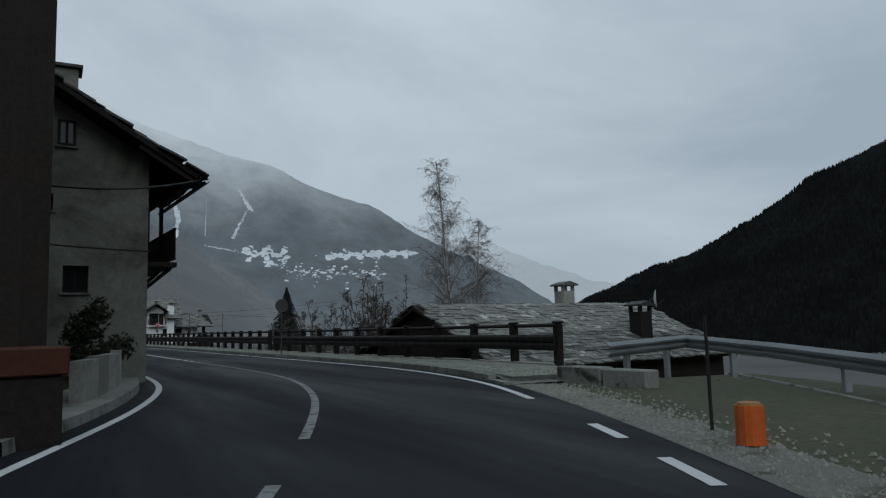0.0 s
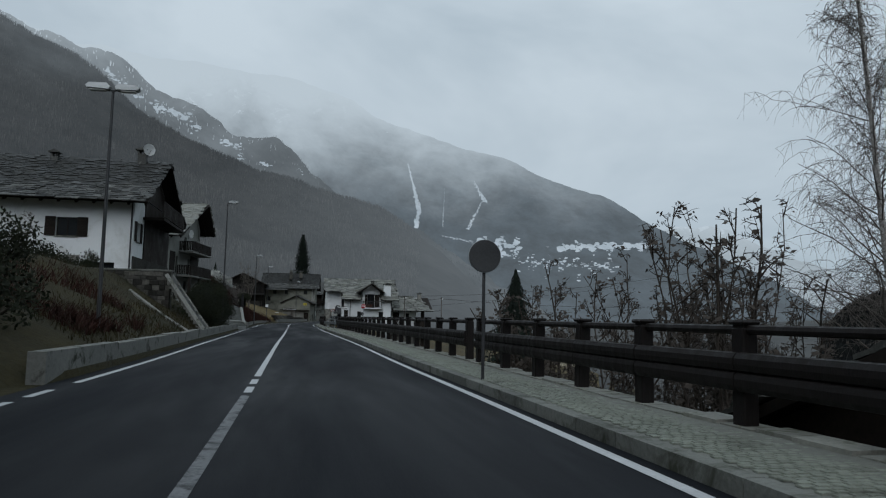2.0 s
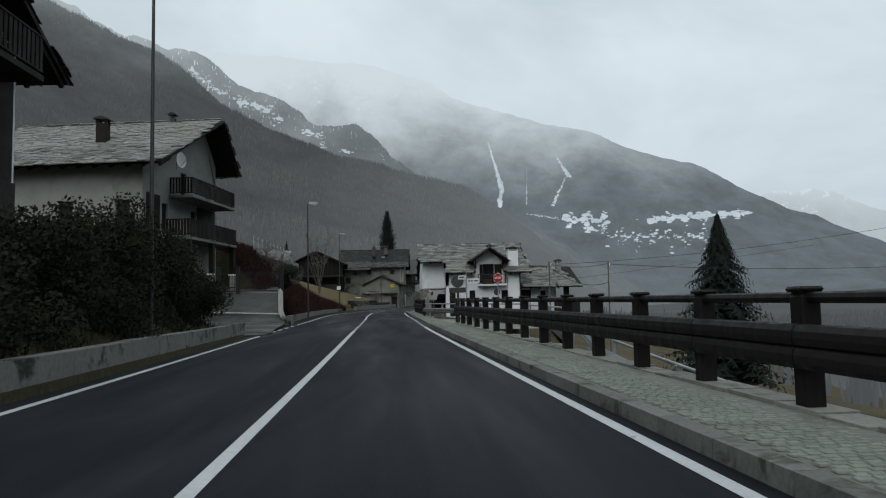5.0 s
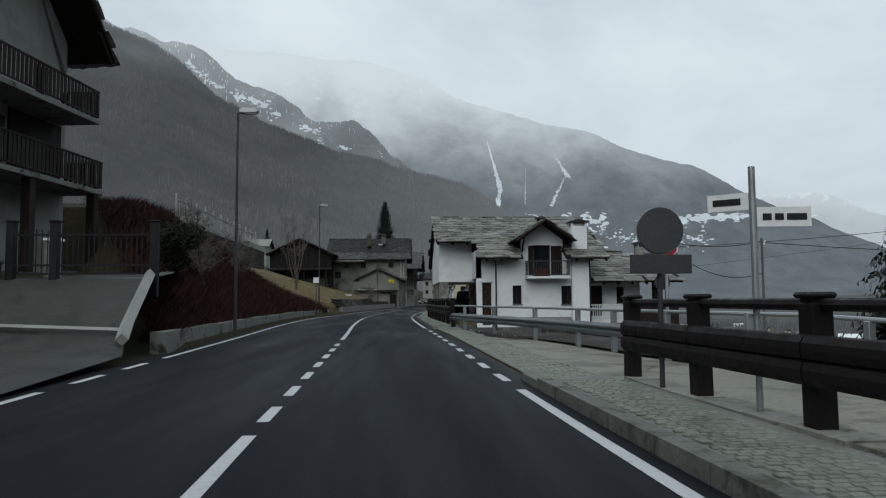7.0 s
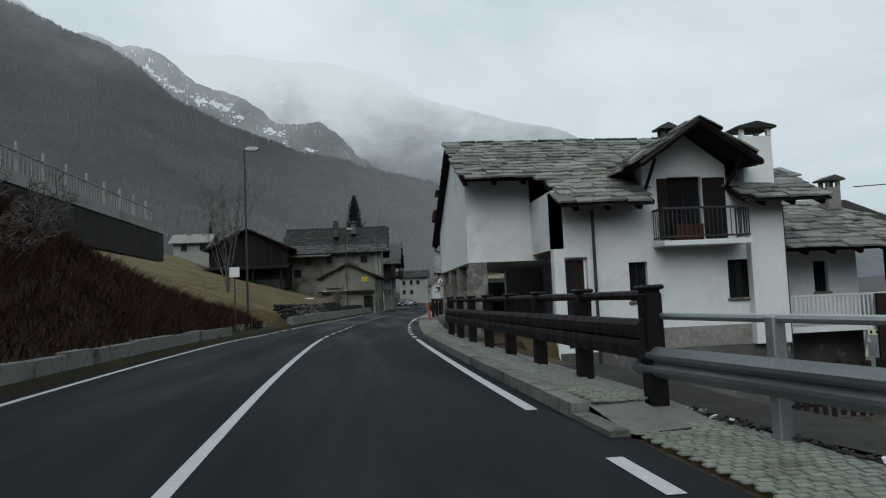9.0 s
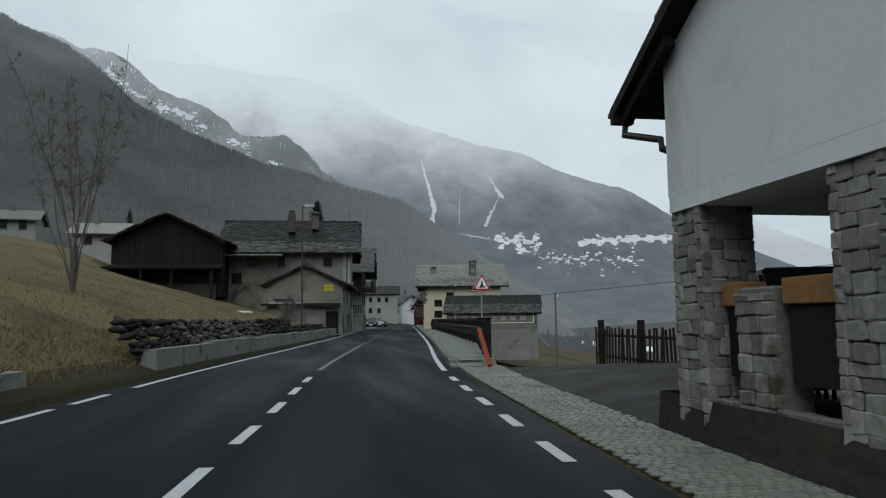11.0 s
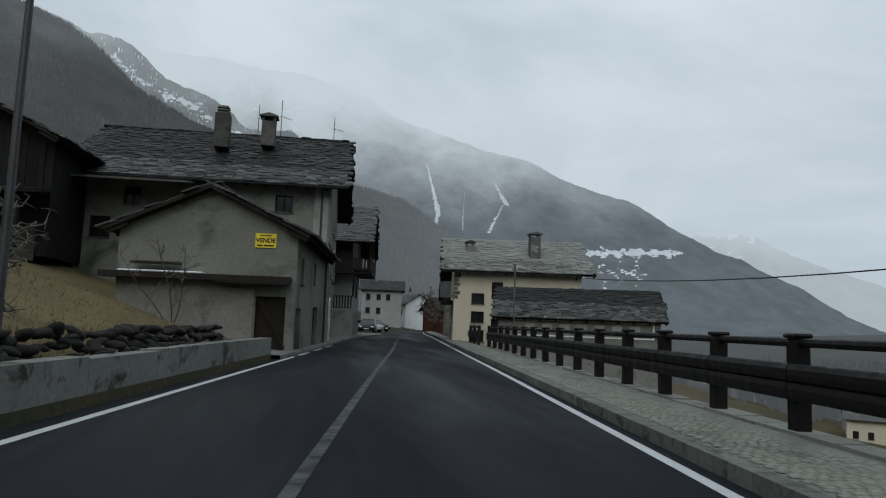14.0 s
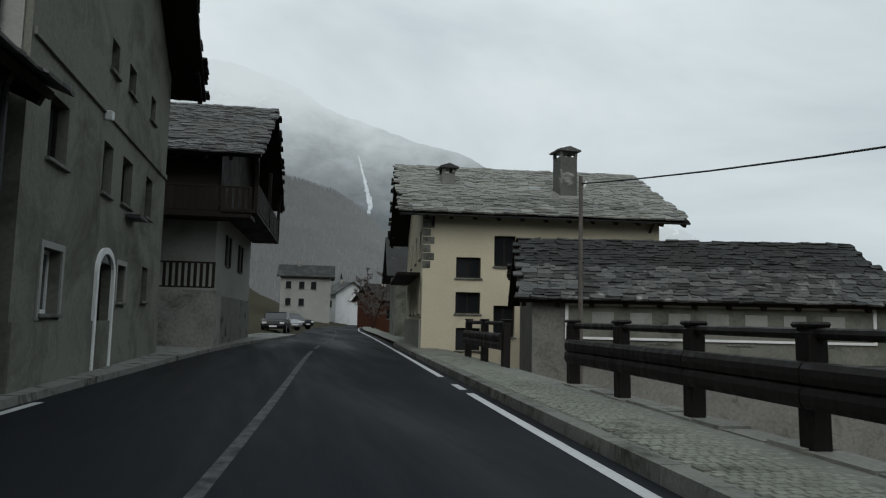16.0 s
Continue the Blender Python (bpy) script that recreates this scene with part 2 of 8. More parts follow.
def prism(bm, poly, y0, y1):
    """A polygon in the xz plane, made solid from y0 to y1."""
    a = [bm.verts.new((x, y0, z)) for x, z in poly]
    b = [bm.verts.new((x, y1, z)) for x, z in poly]
    n = len(poly)
    bm.faces.new(a)
    bm.faces.new(b[::-1])
    for i in range(n):
        bm.faces.new((a[(i + 1) % n], a[i], b[i], b[(i + 1) % n]))
    bmesh.ops.recalc_face_normals(bm, faces=bm.faces)
    return bm


def lerp_table(tab, v):
    if v <= tab[0][0]:
        return tab[0][1]
    for (a, p), (b, q) in zip(tab, tab[1:]):
        if v <= b:
            return p + (q - p) * (v - a) / (b - a)
    return tab[-1][1]


def smooth_table(tab, v):
    """Catmull-Rom through the table, straight on outside it."""
    n = len(tab)
    if v <= tab[0][0]:
        (a, p), (b, q) = tab[0], tab[1]
        return p + (q - p) / (b - a) * (v - a)
    if v >= tab[-1][0]:
        (a, p), (b, q) = tab[-2], tab[-1]
        return q + (q - p) / (b - a) * (v - b)
    i = max(k for k in range(n - 1) if tab[k][0] <= v)
    (a, p), (b, q) = tab[i], tab[i + 1]
    h = b - a

    def slope(k):
        if k == 0 or k == n - 1:
            j = min(max(k, 1), n - 1)
            return (tab[j][1] - tab[j - 1][1]) / (tab[j][0] - tab[j - 1][0])
        return (tab[k + 1][1] - tab[k - 1][1]) / (tab[k + 1][0] - tab[k - 1][0])
    s = (v - a) / h
    return ((2 * s**3 - 3 * s * s + 1) * p + (s**3 - 2 * s * s + s) * h * slope(i)
            + (3 * s * s - 2 * s**3) * q + (s**3 - s * s) * h * slope(i + 1))


# ---- the road's lines in plan: x of the right edge line, the middle line and the left edge line at each y ----
EDGE_R = [(-75, -13.5), (-66, -7.8), (-58, -3.28), (-54, -1.22), (-50, 0.54), (-46, 1.98), (-42, 2.75), (-38, 3.0), (-30, 2.9), (-20, 2.62),
          (-7, 2.37), (8, 1.88), (24, 1.37), (40, 1.1), (52, 0.83), (64, 0.8), (72, 1.19), (80, 1.82), (96, 3.83),
          (112, 5.75), (128, 7.57), (146, 9.65), (165, 11.8), (190, 14.6), (215, 19.0), (250, 30.0)]
MIDDLE = [(-75, -17.0), (-66, -11.2), (-58, -6.81), (-54, -4.85), (-50, -3.11), (-46, -1.72), (-42, -0.86), (-38, -0.56), (-30, -0.61), (-20, -0.81),
          (-7, -1.08), (8, -1.32), (24, -1.65), (40, -1.96), (52, -2.3), (64, -2.28), (72, -1.75), (80, -1.18), (96, 0.59),
          (112, 2.5), (128, 4.5), (146, 6.6), (165, 9.5), (190, 12.4), (215, 16.8), (250, 27.8)]
EDGE_L = [(-75, -20.5), (-66, -14.8), (-58, -9.7), (-54, -7.48), (-50, -5.98), (-46, -4.69), (-42, -3.84), (-38, -3.53), (-30, -3.59), (-20, -3.69),
          (-7, -4.1), (8, -4.5), (24, -5.02), (40, -5.45), (52, -5.85), (64, -5.75), (72, -4.95), (80, -4.2), (96, -2.26),
          (112, -0.4), (128, 1.5), (146, 3.6), (165, 7.2), (190, 10.2), (215, 14.6), (250, 25.6)]


def xr(y):
    return smooth_table(EDGE_R, y)


def xm(y):
    return smooth_table(MIDDLE, y)


def xl(y):
    return smooth_table(EDGE_L, y)


def nrm(fx, y):
    """The unit normal in plan, to the right of the way ahead."""
    d = (fx(y + 0.5) - fx(y - 0.5))
    k = math.hypot(1, d)
    return 1 / k, -d / k


def off(fx, y, d):
    n = nrm(fx, y)
    return fx(y) + n[0] * d, y + n[1] * d


def strip(bm, fx, y0, y1, d0, d1, z, step=1.0, z2=None):
    """A ribbon beside a line in plan, between two offsets."""
    n = max(1, int(round((y1 - y0) / step)))
    prev = None
    for i in range(n + 1):
        y = y0 + (y1 - y0) * i / n
        a, b = off(fx, y, d0), off(fx, y, d1)
        cur = bm.verts.new((*a, z)), bm.verts.new((*b, z if z2 is None else z2))
        if prev:
            bm.faces.new((prev[0], prev[1], cur[1], cur[0]))
        prev = cur
    return bm


def rail(bm, fx, y0, y1, d0, d1, z0, z1, step=1.0):
    """A solid bar of rectangular section beside a line in plan."""
    n = max(1, int(round((y1 - y0) / step)))
    prev = None
    for i in range(n + 1):
        y = y0 + (y1 - y0) * i / n
        a, b = off(fx, y, d0), off(fx, y, d1)
        cur = [bm.verts.new((*p, z)) for p, z in ((a, z0), (b, z0), (b, z1), (a, z1))]
        if prev:
            for k in range(4):
                bm.faces.new((prev[k], prev[(k + 1) % 4], cur[(k + 1) % 4], cur[k]))
        else:
            bm.faces.new(cur[::-1])
        prev = cur
    bm.faces.new(prev)
    bmesh.ops.recalc_face_normals(bm, faces=bm.faces)
    return bm


def profile_rail(bm, fx, y0, y1, profile, step=1.0):
    """A solid bar of any section beside a line in plan. profile: (offset, height), going round."""
    n = max(1, int(round((y1 - y0) / step)))
    prev = None
    for i in range(n + 1):
        y = y0 + (y1 - y0) * i / n
        cur = [bm.verts.new((*off(fx, y, d), z)) for d, z in profile]
        m = len(cur)
        if prev:
            for k in range(m):
                bm.faces.new((prev[k], prev[(k + 1) % m], cur[(k + 1) % m], cur[k]))
        else:
            bm.faces.new(cur[::-1])
        prev = cur
    bm.faces.new(prev)
    bmesh.ops.recalc_face_normals(bm, faces=bm.faces)
    return bm


# ---- far surfaces, haze and cloud mixed in as glow ----
def hazed_mat(name, dark, light, haze, amount, fade, snow=None, vary=0.0, drift=None):
    """Forest and rock with a mile of haze mixed in as emission. fade: the height over which this glow takes over, in
    metres.
    """
    m = bpy.data.materials.new(name)
    m.use_nodes = True
    nt = m.node_tree
    b = nt.nodes["Principled BSDF"]
    geo = nt.nodes.new("ShaderNodeNewGeometry")
    sc = nt.nodes.new("ShaderNodeVectorMath")
    sc.operation = "SCALE"
    sc.inputs["Scale"].default_value = 0.001
    nt.links.new(geo.outputs["Position"], sc.inputs[0])
    vec = sc.outputs[0]
    fine = noise_tex(nt, vec, 55 if amount < 0.35 else 22, 8, 0.7)
    coarse = noise_tex(nt, vec, 8, 7, 0.6, 0.25)
    col = mixc(nt, 0.6, ramp(nt, fine, [(0.32, dark), (0.68, light)]), ramp(nt, coarse, [(0.37, dark), (0.63, light)]))
    if snow:
        sep = nt.nodes.new("ShaderNodeSeparateXYZ")
        nt.links.new(geo.outputs["Position"], sep.inputs[0])
        hr = nt.nodes.new("ShaderNodeMapRange")
        hr.inputs["From Min"].default_value, hr.inputs["From Max"].default_value = snow[0], snow[1]
        hr.inputs["To Min"].default_value, hr.inputs["To Max"].default_value = -0.30, snow[2]
        nt.links.new(sep.outputs["Z"], hr.inputs["Value"])
        sn = noise_tex(nt, vec, snow[3], 8, 0.72, 0.6)
        ad = nt.nodes.new("ShaderNodeMath")
        ad.operation = "ADD"
        nt.links.new(sn, ad.inputs[0])
        nt.links.new(hr.outputs["Result"], ad.inputs[1])
        k = ramp(nt, ad.outputs[0], [(0.55, (0, 0, 0)), (0.62, (1, 1, 1))])
        col = mixc(nt, k, col, (0.72, 0.75, 0.78))
    if vary:
        v = ramp(nt, geo.outputs["Random Per Island"], [(0.0, (1 - vary,) * 3), (1.0, (1 + vary,) * 3)])
        col = mixc(nt, 1.0, col, v, "MULTIPLY")
    nt.links.new(col, b.inputs["Base Color"])
    b.inputs["Roughness"].default_value = 1.0
    b.inputs["Specular IOR Level"].default_value = 0.0
    # painted haze: a cloud-coloured emission mixed over the surface
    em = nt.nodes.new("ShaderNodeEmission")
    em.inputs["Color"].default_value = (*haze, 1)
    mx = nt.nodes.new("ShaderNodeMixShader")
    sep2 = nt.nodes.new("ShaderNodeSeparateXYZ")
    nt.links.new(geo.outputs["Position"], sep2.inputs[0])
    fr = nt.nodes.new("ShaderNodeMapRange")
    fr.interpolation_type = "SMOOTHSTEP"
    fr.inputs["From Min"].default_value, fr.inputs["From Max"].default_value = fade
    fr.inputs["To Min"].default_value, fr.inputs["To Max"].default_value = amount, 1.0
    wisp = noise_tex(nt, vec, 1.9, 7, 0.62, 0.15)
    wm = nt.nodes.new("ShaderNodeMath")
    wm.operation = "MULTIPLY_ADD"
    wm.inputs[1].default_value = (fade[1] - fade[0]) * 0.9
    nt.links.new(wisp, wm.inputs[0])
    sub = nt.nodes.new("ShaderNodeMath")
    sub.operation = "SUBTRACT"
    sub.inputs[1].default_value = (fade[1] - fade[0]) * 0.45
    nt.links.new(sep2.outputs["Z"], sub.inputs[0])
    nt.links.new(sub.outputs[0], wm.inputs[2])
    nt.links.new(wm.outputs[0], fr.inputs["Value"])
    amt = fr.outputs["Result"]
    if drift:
        # more of the haze glow is mixed in towards larger x
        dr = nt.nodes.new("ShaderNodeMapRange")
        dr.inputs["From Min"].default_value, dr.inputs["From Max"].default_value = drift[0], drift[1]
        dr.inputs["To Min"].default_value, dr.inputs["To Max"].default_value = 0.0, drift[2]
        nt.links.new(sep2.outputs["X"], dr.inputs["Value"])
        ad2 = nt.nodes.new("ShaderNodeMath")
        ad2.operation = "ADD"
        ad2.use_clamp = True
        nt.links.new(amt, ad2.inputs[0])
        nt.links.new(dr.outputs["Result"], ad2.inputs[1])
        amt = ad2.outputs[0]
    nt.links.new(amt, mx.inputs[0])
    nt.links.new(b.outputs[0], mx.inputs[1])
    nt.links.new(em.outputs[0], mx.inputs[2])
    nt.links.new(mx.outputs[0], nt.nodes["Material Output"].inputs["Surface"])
    return m


# glow colour of the haze painted into every far surface
HAZE_GLOW = (0.60, 0.685, 0.735)
FAR_MEADOW = hazed_mat("far_meadow", (0.010, 0.011, 0.011), (0.048, 0.047, 0.043), HAZE_GLOW, 0.11, (400, 900))


# ---- ground ----
BANK = [(-80, 0.10), (-50, 0.12), (-38, 0.3), (-24, 0.55), (0, 0.62), (16, 0.5), (23, 0.12), (34, 0.15), (40, 0.75), (52, 0.95), (62, 0.85), (72, 0.42),
        (90, 0.33), (112, 0.30), (122, 0.30), (130, 0.30), (160, 0.12), (200, 0.12)]
TERRACE = [(-80, 4.0), (-40, 4.0), (-20, 3.4), (18, 3.4), (30, 2.2), (40, 4.0), (50, 5.6), (80, 6.2), (95, 6.0), (115, 5.8), (130, 6.8), (160, 6.6), (200, 5.0)]
FLAT = [(-80, 6.0), (-52, 2.5), (-44, 1.6), (-36, 1.3), (-27, 1.2), (-25, 0.45), (20, 0.45), (21, 8.5), (34, 8.5), (36, 0.45), (118, 0.45), (121, 2.0), (200, 2.0)]
SHELF = [(-80, 9.0), (-56, 7.0), (-47, 4.0), (-42, 2.1), (-22, 1.7), (-15, 1.7), (20, 1.7), (25, 3.2), (30, 6.5), (40, 5.0), (46, 2.6), (57, 2.0), (60, 5.0), (72, 6.5), (78, 2.6), (82, 1.6),
         (132, 1.7), (139, 2.0), (200, 2.2)]
DROP = [(-80, -0.6), (-56, -0.8), (-46, -2.8), (0, -3.0), (18, -2.8), (26, -1.6), (40, -2.4), (56, -2.8), (70, -2.6), (78, -2.6), (86, -2.8), (125, -3.0), (200, -1.0)]


def ground_z(x, y, yy=None):
    yy = y if yy is None else min(yy, 330)
    r, l = xr(y), xl(y)
    if x < l:
        d = l - x
        fl = lerp_table(FLAT, y)
        if d < fl:
            return -0.04
        d -= fl
        top = lerp_table(TERRACE, y)
        z = min(0.1 + d * lerp_table(BANK, y), top)
        if 34 < y < 46 and d > 1.0 + 0.55 * max(0.0, y - 36):
            z = min(z, 2.1)
        far = max(0.0, d - 18)
        z += 0.17 * min(far, 45) + 0.03 * max(0.0, min(far, 400) - 45)
        if y > 165:
            z += 0.04 * (yy - 165) * min(1.0, max(0.0, (d - 9) / 12))
        k = min(1.0, d / 3) * 0.16
        return z + k * noise.noise((x * 0.35, y * 0.35, 0)) + min(1, d / 25) * 1.2 * noise.noise((x * 0.04, y * 0.04, 3))
    if x > r:
        d = x - r
        s = lerp_table(SHELF, y)
        if d < s:
            return -0.04
        d -= s
        dz = lerp_table(DROP, y)
        z = dz * min(1.0, d / 1.2)
        z -= 0.20 * max(0, min(d, 70) - 1.2)
        z -= 0.06 * max(0, min(d, 260) - 70)
        z += 0.05 * max(0, d - 420)
        return z + min(1, d / 6) * 0.4 * noise.noise((x * 0.12, y * 0.12, 7)) + min(1, d / 60) * 2.0 * noise.noise((x * 0.02, y * 0.02, 9))
    return -0.04


def build_ground():
    us = [-1600, -1100, -800, -600, -450, -330, -250, -190, -150, -120, -95, -75, -60, -48, -39, -32, -27, -23, -20, -17.5, -15, -13, -11.5, -10, -9, -8,
          -7, -6.2, -5.4, -4.7, -4.0, -3.4, -2.8, -2.2, -1.7, -1.2, -0.8, -0.46, -0.44]
    rs = [0.44, 0.8, 1.2, 1.6, 1.75, 2.0, 2.4, 2.8, 3.3, 4, 4.8, 5.6, 6.6, 7.6, 8.8, 10, 12, 14, 17, 20, 24, 29, 35, 42, 52, 65, 80, 100, 130, 170, 220, 290, 380, 500,
          650, 850, 1100, 1600]
    ys = [-900, -600, -420, -300, -220, -170, -130, -105, -90] + [-80 + 1.0 * i for i in range(231)] + [152, 155, 159, 164, 170, 178, 188, 200, 215, 235, 260, 300, 350, 420,
                                                                                        520, 660, 850, 1150, 1600]
    vs, fs = [], []
    w = len(us) + len(rs)
    for y in ys:
        yc = min(max(y, -75), 250)
        l, r = xl(yc), xr(yc)
        for u in us:
            vs.append((l + u, y, ground_z(l + u, yc, y)))
        for u in rs:
            vs.append((r + u, y, ground_z(r + u, yc, y)))
    for j in range(len(ys) - 1):
        for i in range(w - 1):
            a = j * w + i
            fs.append((a, a + 1, a + w + 1, a + w))
    me = bpy.data.meshes.new("ground")
    me.from_pydata(vs, [], fs)
    me.materials.append(GRASS)
    me.materials.append(MEADOW)
    # right-hand columns far out take the meadow with haze mixed in
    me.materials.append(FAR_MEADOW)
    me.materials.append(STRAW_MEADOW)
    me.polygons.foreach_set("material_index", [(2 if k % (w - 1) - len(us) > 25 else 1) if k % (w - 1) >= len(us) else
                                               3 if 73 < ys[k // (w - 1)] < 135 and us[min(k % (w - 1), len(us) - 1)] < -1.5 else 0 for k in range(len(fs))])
    me.polygons.foreach_set("use_smooth", [True] * len(me.polygons))
    tagged(new("ground", me), "dry yellow winter grass on steep slopes beside the road", "ground", kind="structure")


build_ground()

bm = bmesh.new()
n_y = [-75 + 1.0 * i for i in range(326)]
prev = None
for y in n_y:
    cur = [bm.verts.new((*off(fx, y, d), z)) for fx, d, z in ((xl, -0.42, -0.01), (xl, 0.0, 0.0), (xm, 0.0, 0.02), (xr, 0.0, 0.0), (xr, 0.40, -0.005))]
    if prev:
        for k in range(4):
            bm.faces.new((prev[k], prev[k + 1], cur[k + 1], cur[k]))
    prev = cur
tagged(part("road", bm, ASPHALT), "dark wet asphalt two-lane mountain road", "road", kind="structure")


def painted_line(name, fx, runs, width, label):
    ob = thing(name, label, "road marking", Matrix(), kind="structure")
    for y0, y1 in runs:
        bm = bmesh.new()
        strip(bm, fx, y0, y1, -width / 2, width / 2, 0.026 if fx is xm else 0.006, 0.5)
        part("stripe", bm, PAINT_GONE if fx is xm and y0 > 95 else PAINT_WORN if (fx is xm and y0 < -50 or fx is xm and y0 > 78 or fx is xr and y0 > 78 and width < 0.12) else PAINT, ob)


def dashes(y0, y1, length, gap):
    out = []
    y = y0
    while y + length <= y1 + 0.01:
        out.append((y, y + length))
        y += length + gap
    return out


painted_line("edge_line_right", xr, [(-75, -58)] + dashes(-57, -50.5, 1.0, 1.0) + [(-49.2, 26.3)] + dashes(27.3, 46.0, 1.0, 1.0) + [(46.6, 61)]
             + dashes(62, 78.2, 1.0, 1.0) + [(78.8, 131.2)] + dashes(131.8, 134.2, 1.0, 0.7) + [(134.5, 250)], 0.13, "white painted solid and dashed edge line")
painted_line("edge_line_left", xl, [(-75, -32)] + dashes(-31.4, -26.4, 1.0, 0.6) + [(-26.0, 20.5)] + dashes(21.2, 31.8, 1.2, 1.0) + [(32.4, 71.0)]
             + dashes(71.6, 75.5, 1.4, 0.6) + [(76.2, 119)] + dashes(120, 134, 2.4, 1.6), 0.13, "white painted solid and dashed edge line")
painted_line("middle_line", xm, [(-75, -55)] + dashes(-54.5, -51, 1.4, 0.8) + [(-51, -28.2)] + dashes(-27.8, -25.2, 0.9, 0.5) + [(-24.8, 23.3)] + dashes(24.0, 37.4, 1.0, 0.9)
             + [(38.3, 64.0)] + dashes(64.8, 79, 1.2, 1.1) + [(79.5, 96), (96.01, 145)] + dashes(147, 240, 3, 3), 0.125, "white painted middle line, solid and broken")


# ---- mountains ----


def slope_point(profile, az, f, near, ridge, low):
    """A point on a mountainside: az in degrees from north, f from 0 at the foot to 1 on the ridge."""
    top = smooth_table(profile, az)
    low = min(low, top - 4.0)
    el = low + (top - low) * f
    d = near + (ridge - near) * f**0.8
    a = radians(az)
    return Vector((math.sin(a) * d, math.cos(a) * d, 1.2 + d * math.tan(radians(el))))


def rough_point(profile, az, f, near, ridge, low, rough):
    p = slope_point(profile, az, f, near, ridge, low)
    return p + Vector((0, 0, rough * f * (1 - 0.75 * f) * 4 * noise.fractal(p / 260.0, 1.0, 2.0, 5)))


def woods(name, label, places, material, seed, sticks=4, spread=0.35, width=0.03):
    """Bare or needle trees far off: each one a fan of thin upright sticks. places: (x, y, z, height)."""
    rnd = random.Random(seed)
    vs, fs = [], []
    for x, y, z, h in places:
        for k in range(sticks):
            a, b = rnd.uniform(0, 6.283), rnd.uniform(0, 6.283)
            w, l = h * width * rnd.uniform(0.6, 1.5), h * spread * rnd.random()
            hh = h * rnd.uniform(0.6, 1.0)
            cx, cy, dx, dy = math.cos(a) * l, math.sin(a) * l, math.cos(b) * w, math.sin(b) * w
            i = len(vs)
            vs += [(x + cx * 0.2 - dx, y + cy * 0.2 - dy, z - 0.1 * h), (x + cx * 0.2 + dx, y + cy * 0.2 + dy, z - 0.1 * h),
                   (x + cx * 0.8 + dx * 0.9, y + cy * 0.8 + dy * 0.9, z + hh * 0.6), (x + cx * 0.8 - dx * 0.9, y + cy * 0.8 - dy * 0.9, z + hh * 0.6), (x + cx, y + cy, z + hh)]
            fs += [(i, i + 1, i + 2, i + 3), (i + 3, i + 2, i + 4)]
    me = bpy.data.meshes.new(name)
    me.from_pydata(vs, [], fs)
    me.materials.append(material)
    return tagged(new(name, me), label, "woods", kind="stuff")


def slope_woods(count, az0, az1, profile, near, ridge, low, rough, h, seed, f0=0.0):
    rnd = random.Random(seed)
    out = []
    for i in range(count):
        f = f0 + (1.0 - f0) * rnd.random() ** 0.8 if i % 8 else 1.0
        p = rough_point(profile, rnd.uniform(az0, az1), f, near, ridge, low, rough)
        g = 0.75 + 0.6 * noise.noise(p / 60)
        out.append((p.x, p.y, p.z, h * g * rnd.uniform(0.6, 1.25)))
    return out


def mountain(name, label, profile, near, ridge, low, rough, material, step=0.25, jag=0.0, rows=40):
    az0, az1 = profile[0][0], profile[-1][0]
    cols = int((az1 - az0) / step)
    vs, fs = [], []
    for i in range(cols + 1):
        az = az0 + (az1 - az0) * i / cols
        for j in range(rows + 1):
            f = j / rows
            p = rough_point(profile, az, f, near, ridge, low, rough)
            if jag and j >= rows - 1:
                p.z += jag * (0.5 + noise.noise((az * 23.0, 4.0, 0.0))) * (1 if j == rows else 0.3)
            vs.append(p)
    for i in range(cols):
        for j in range(rows):
            a = i * (rows + 1) + j
            fs.append((a, a + rows + 1, a + rows + 2, a + 1))
    me = bpy.data.meshes.new(name)
    me.from_pydata(vs, [], fs)
    me.materials.append(material)
    me.polygons.foreach_set("use_smooth", [True] * len(me.polygons))
    return tagged(new(name, me), label, "mountain", kind="structure")


RIDGE_FAR = [(-45, 17.0), (-25, 19.0), (-6, 19.0), (0, 18.3), (6.8, 15.5), (12, 14.1), (17.3, 12.3), (21.8, 10.4), (24.4, 9.6), (28.2, 7.2), (31.8, 5.2), (35, 3.6), (38.5, 1.6), (44, 0.2)]
RIDGE_MID = [(-60, 22.2), (-23.5, 20.6), (-19.7, 19.6), (-16.4, 18.8), (-11.3, 16.9), (-6.5, 14.6), (-2.8, 13.0), (1.7, 10.6), (6.8, 8.0), (11.3, 5.2), (17, 1.4), (24, -1.2), (30, -2.5)]
RIDGE_NEAR = [(-130, 16.0), (-90, 21.0), (-60, 23.5), (-40, 22.5), (-28.9, 21.2), (-23.9, 20.1), (-19.7, 19.2), (-16.2, 17.6), (-13.0, 15.3), (-9.5, 13.2), (-4.7, 11.2), (3.0, 9.7), (6.6, 8.4), (10.0, 6.0),
              (13, 3.2), (16, 0.6), (22, -2.0), (28, -3.5)]
RIDGE_EAST = [(24, 6.0), (28.2, 7.2), (30.8, 7.5), (33.7, 6.7), (36, 5.7), (39.4, 4.2), (43, 2.9), (47, 2.4), (54, 1.5)]
RIDGE_RIGHT = [(40.5, -0.5), (42.8, 1.4), (47.7, 4.2), (52, 6.3), (56, 8.2), (60, 9.9), (66, 12.2), (80, 17.0), (110, 18.0), (150, 12.0), (180, 9.0)]
RIDGE_BACK = [(178, 9.0), (200, 12.0), (230, 16.0)]

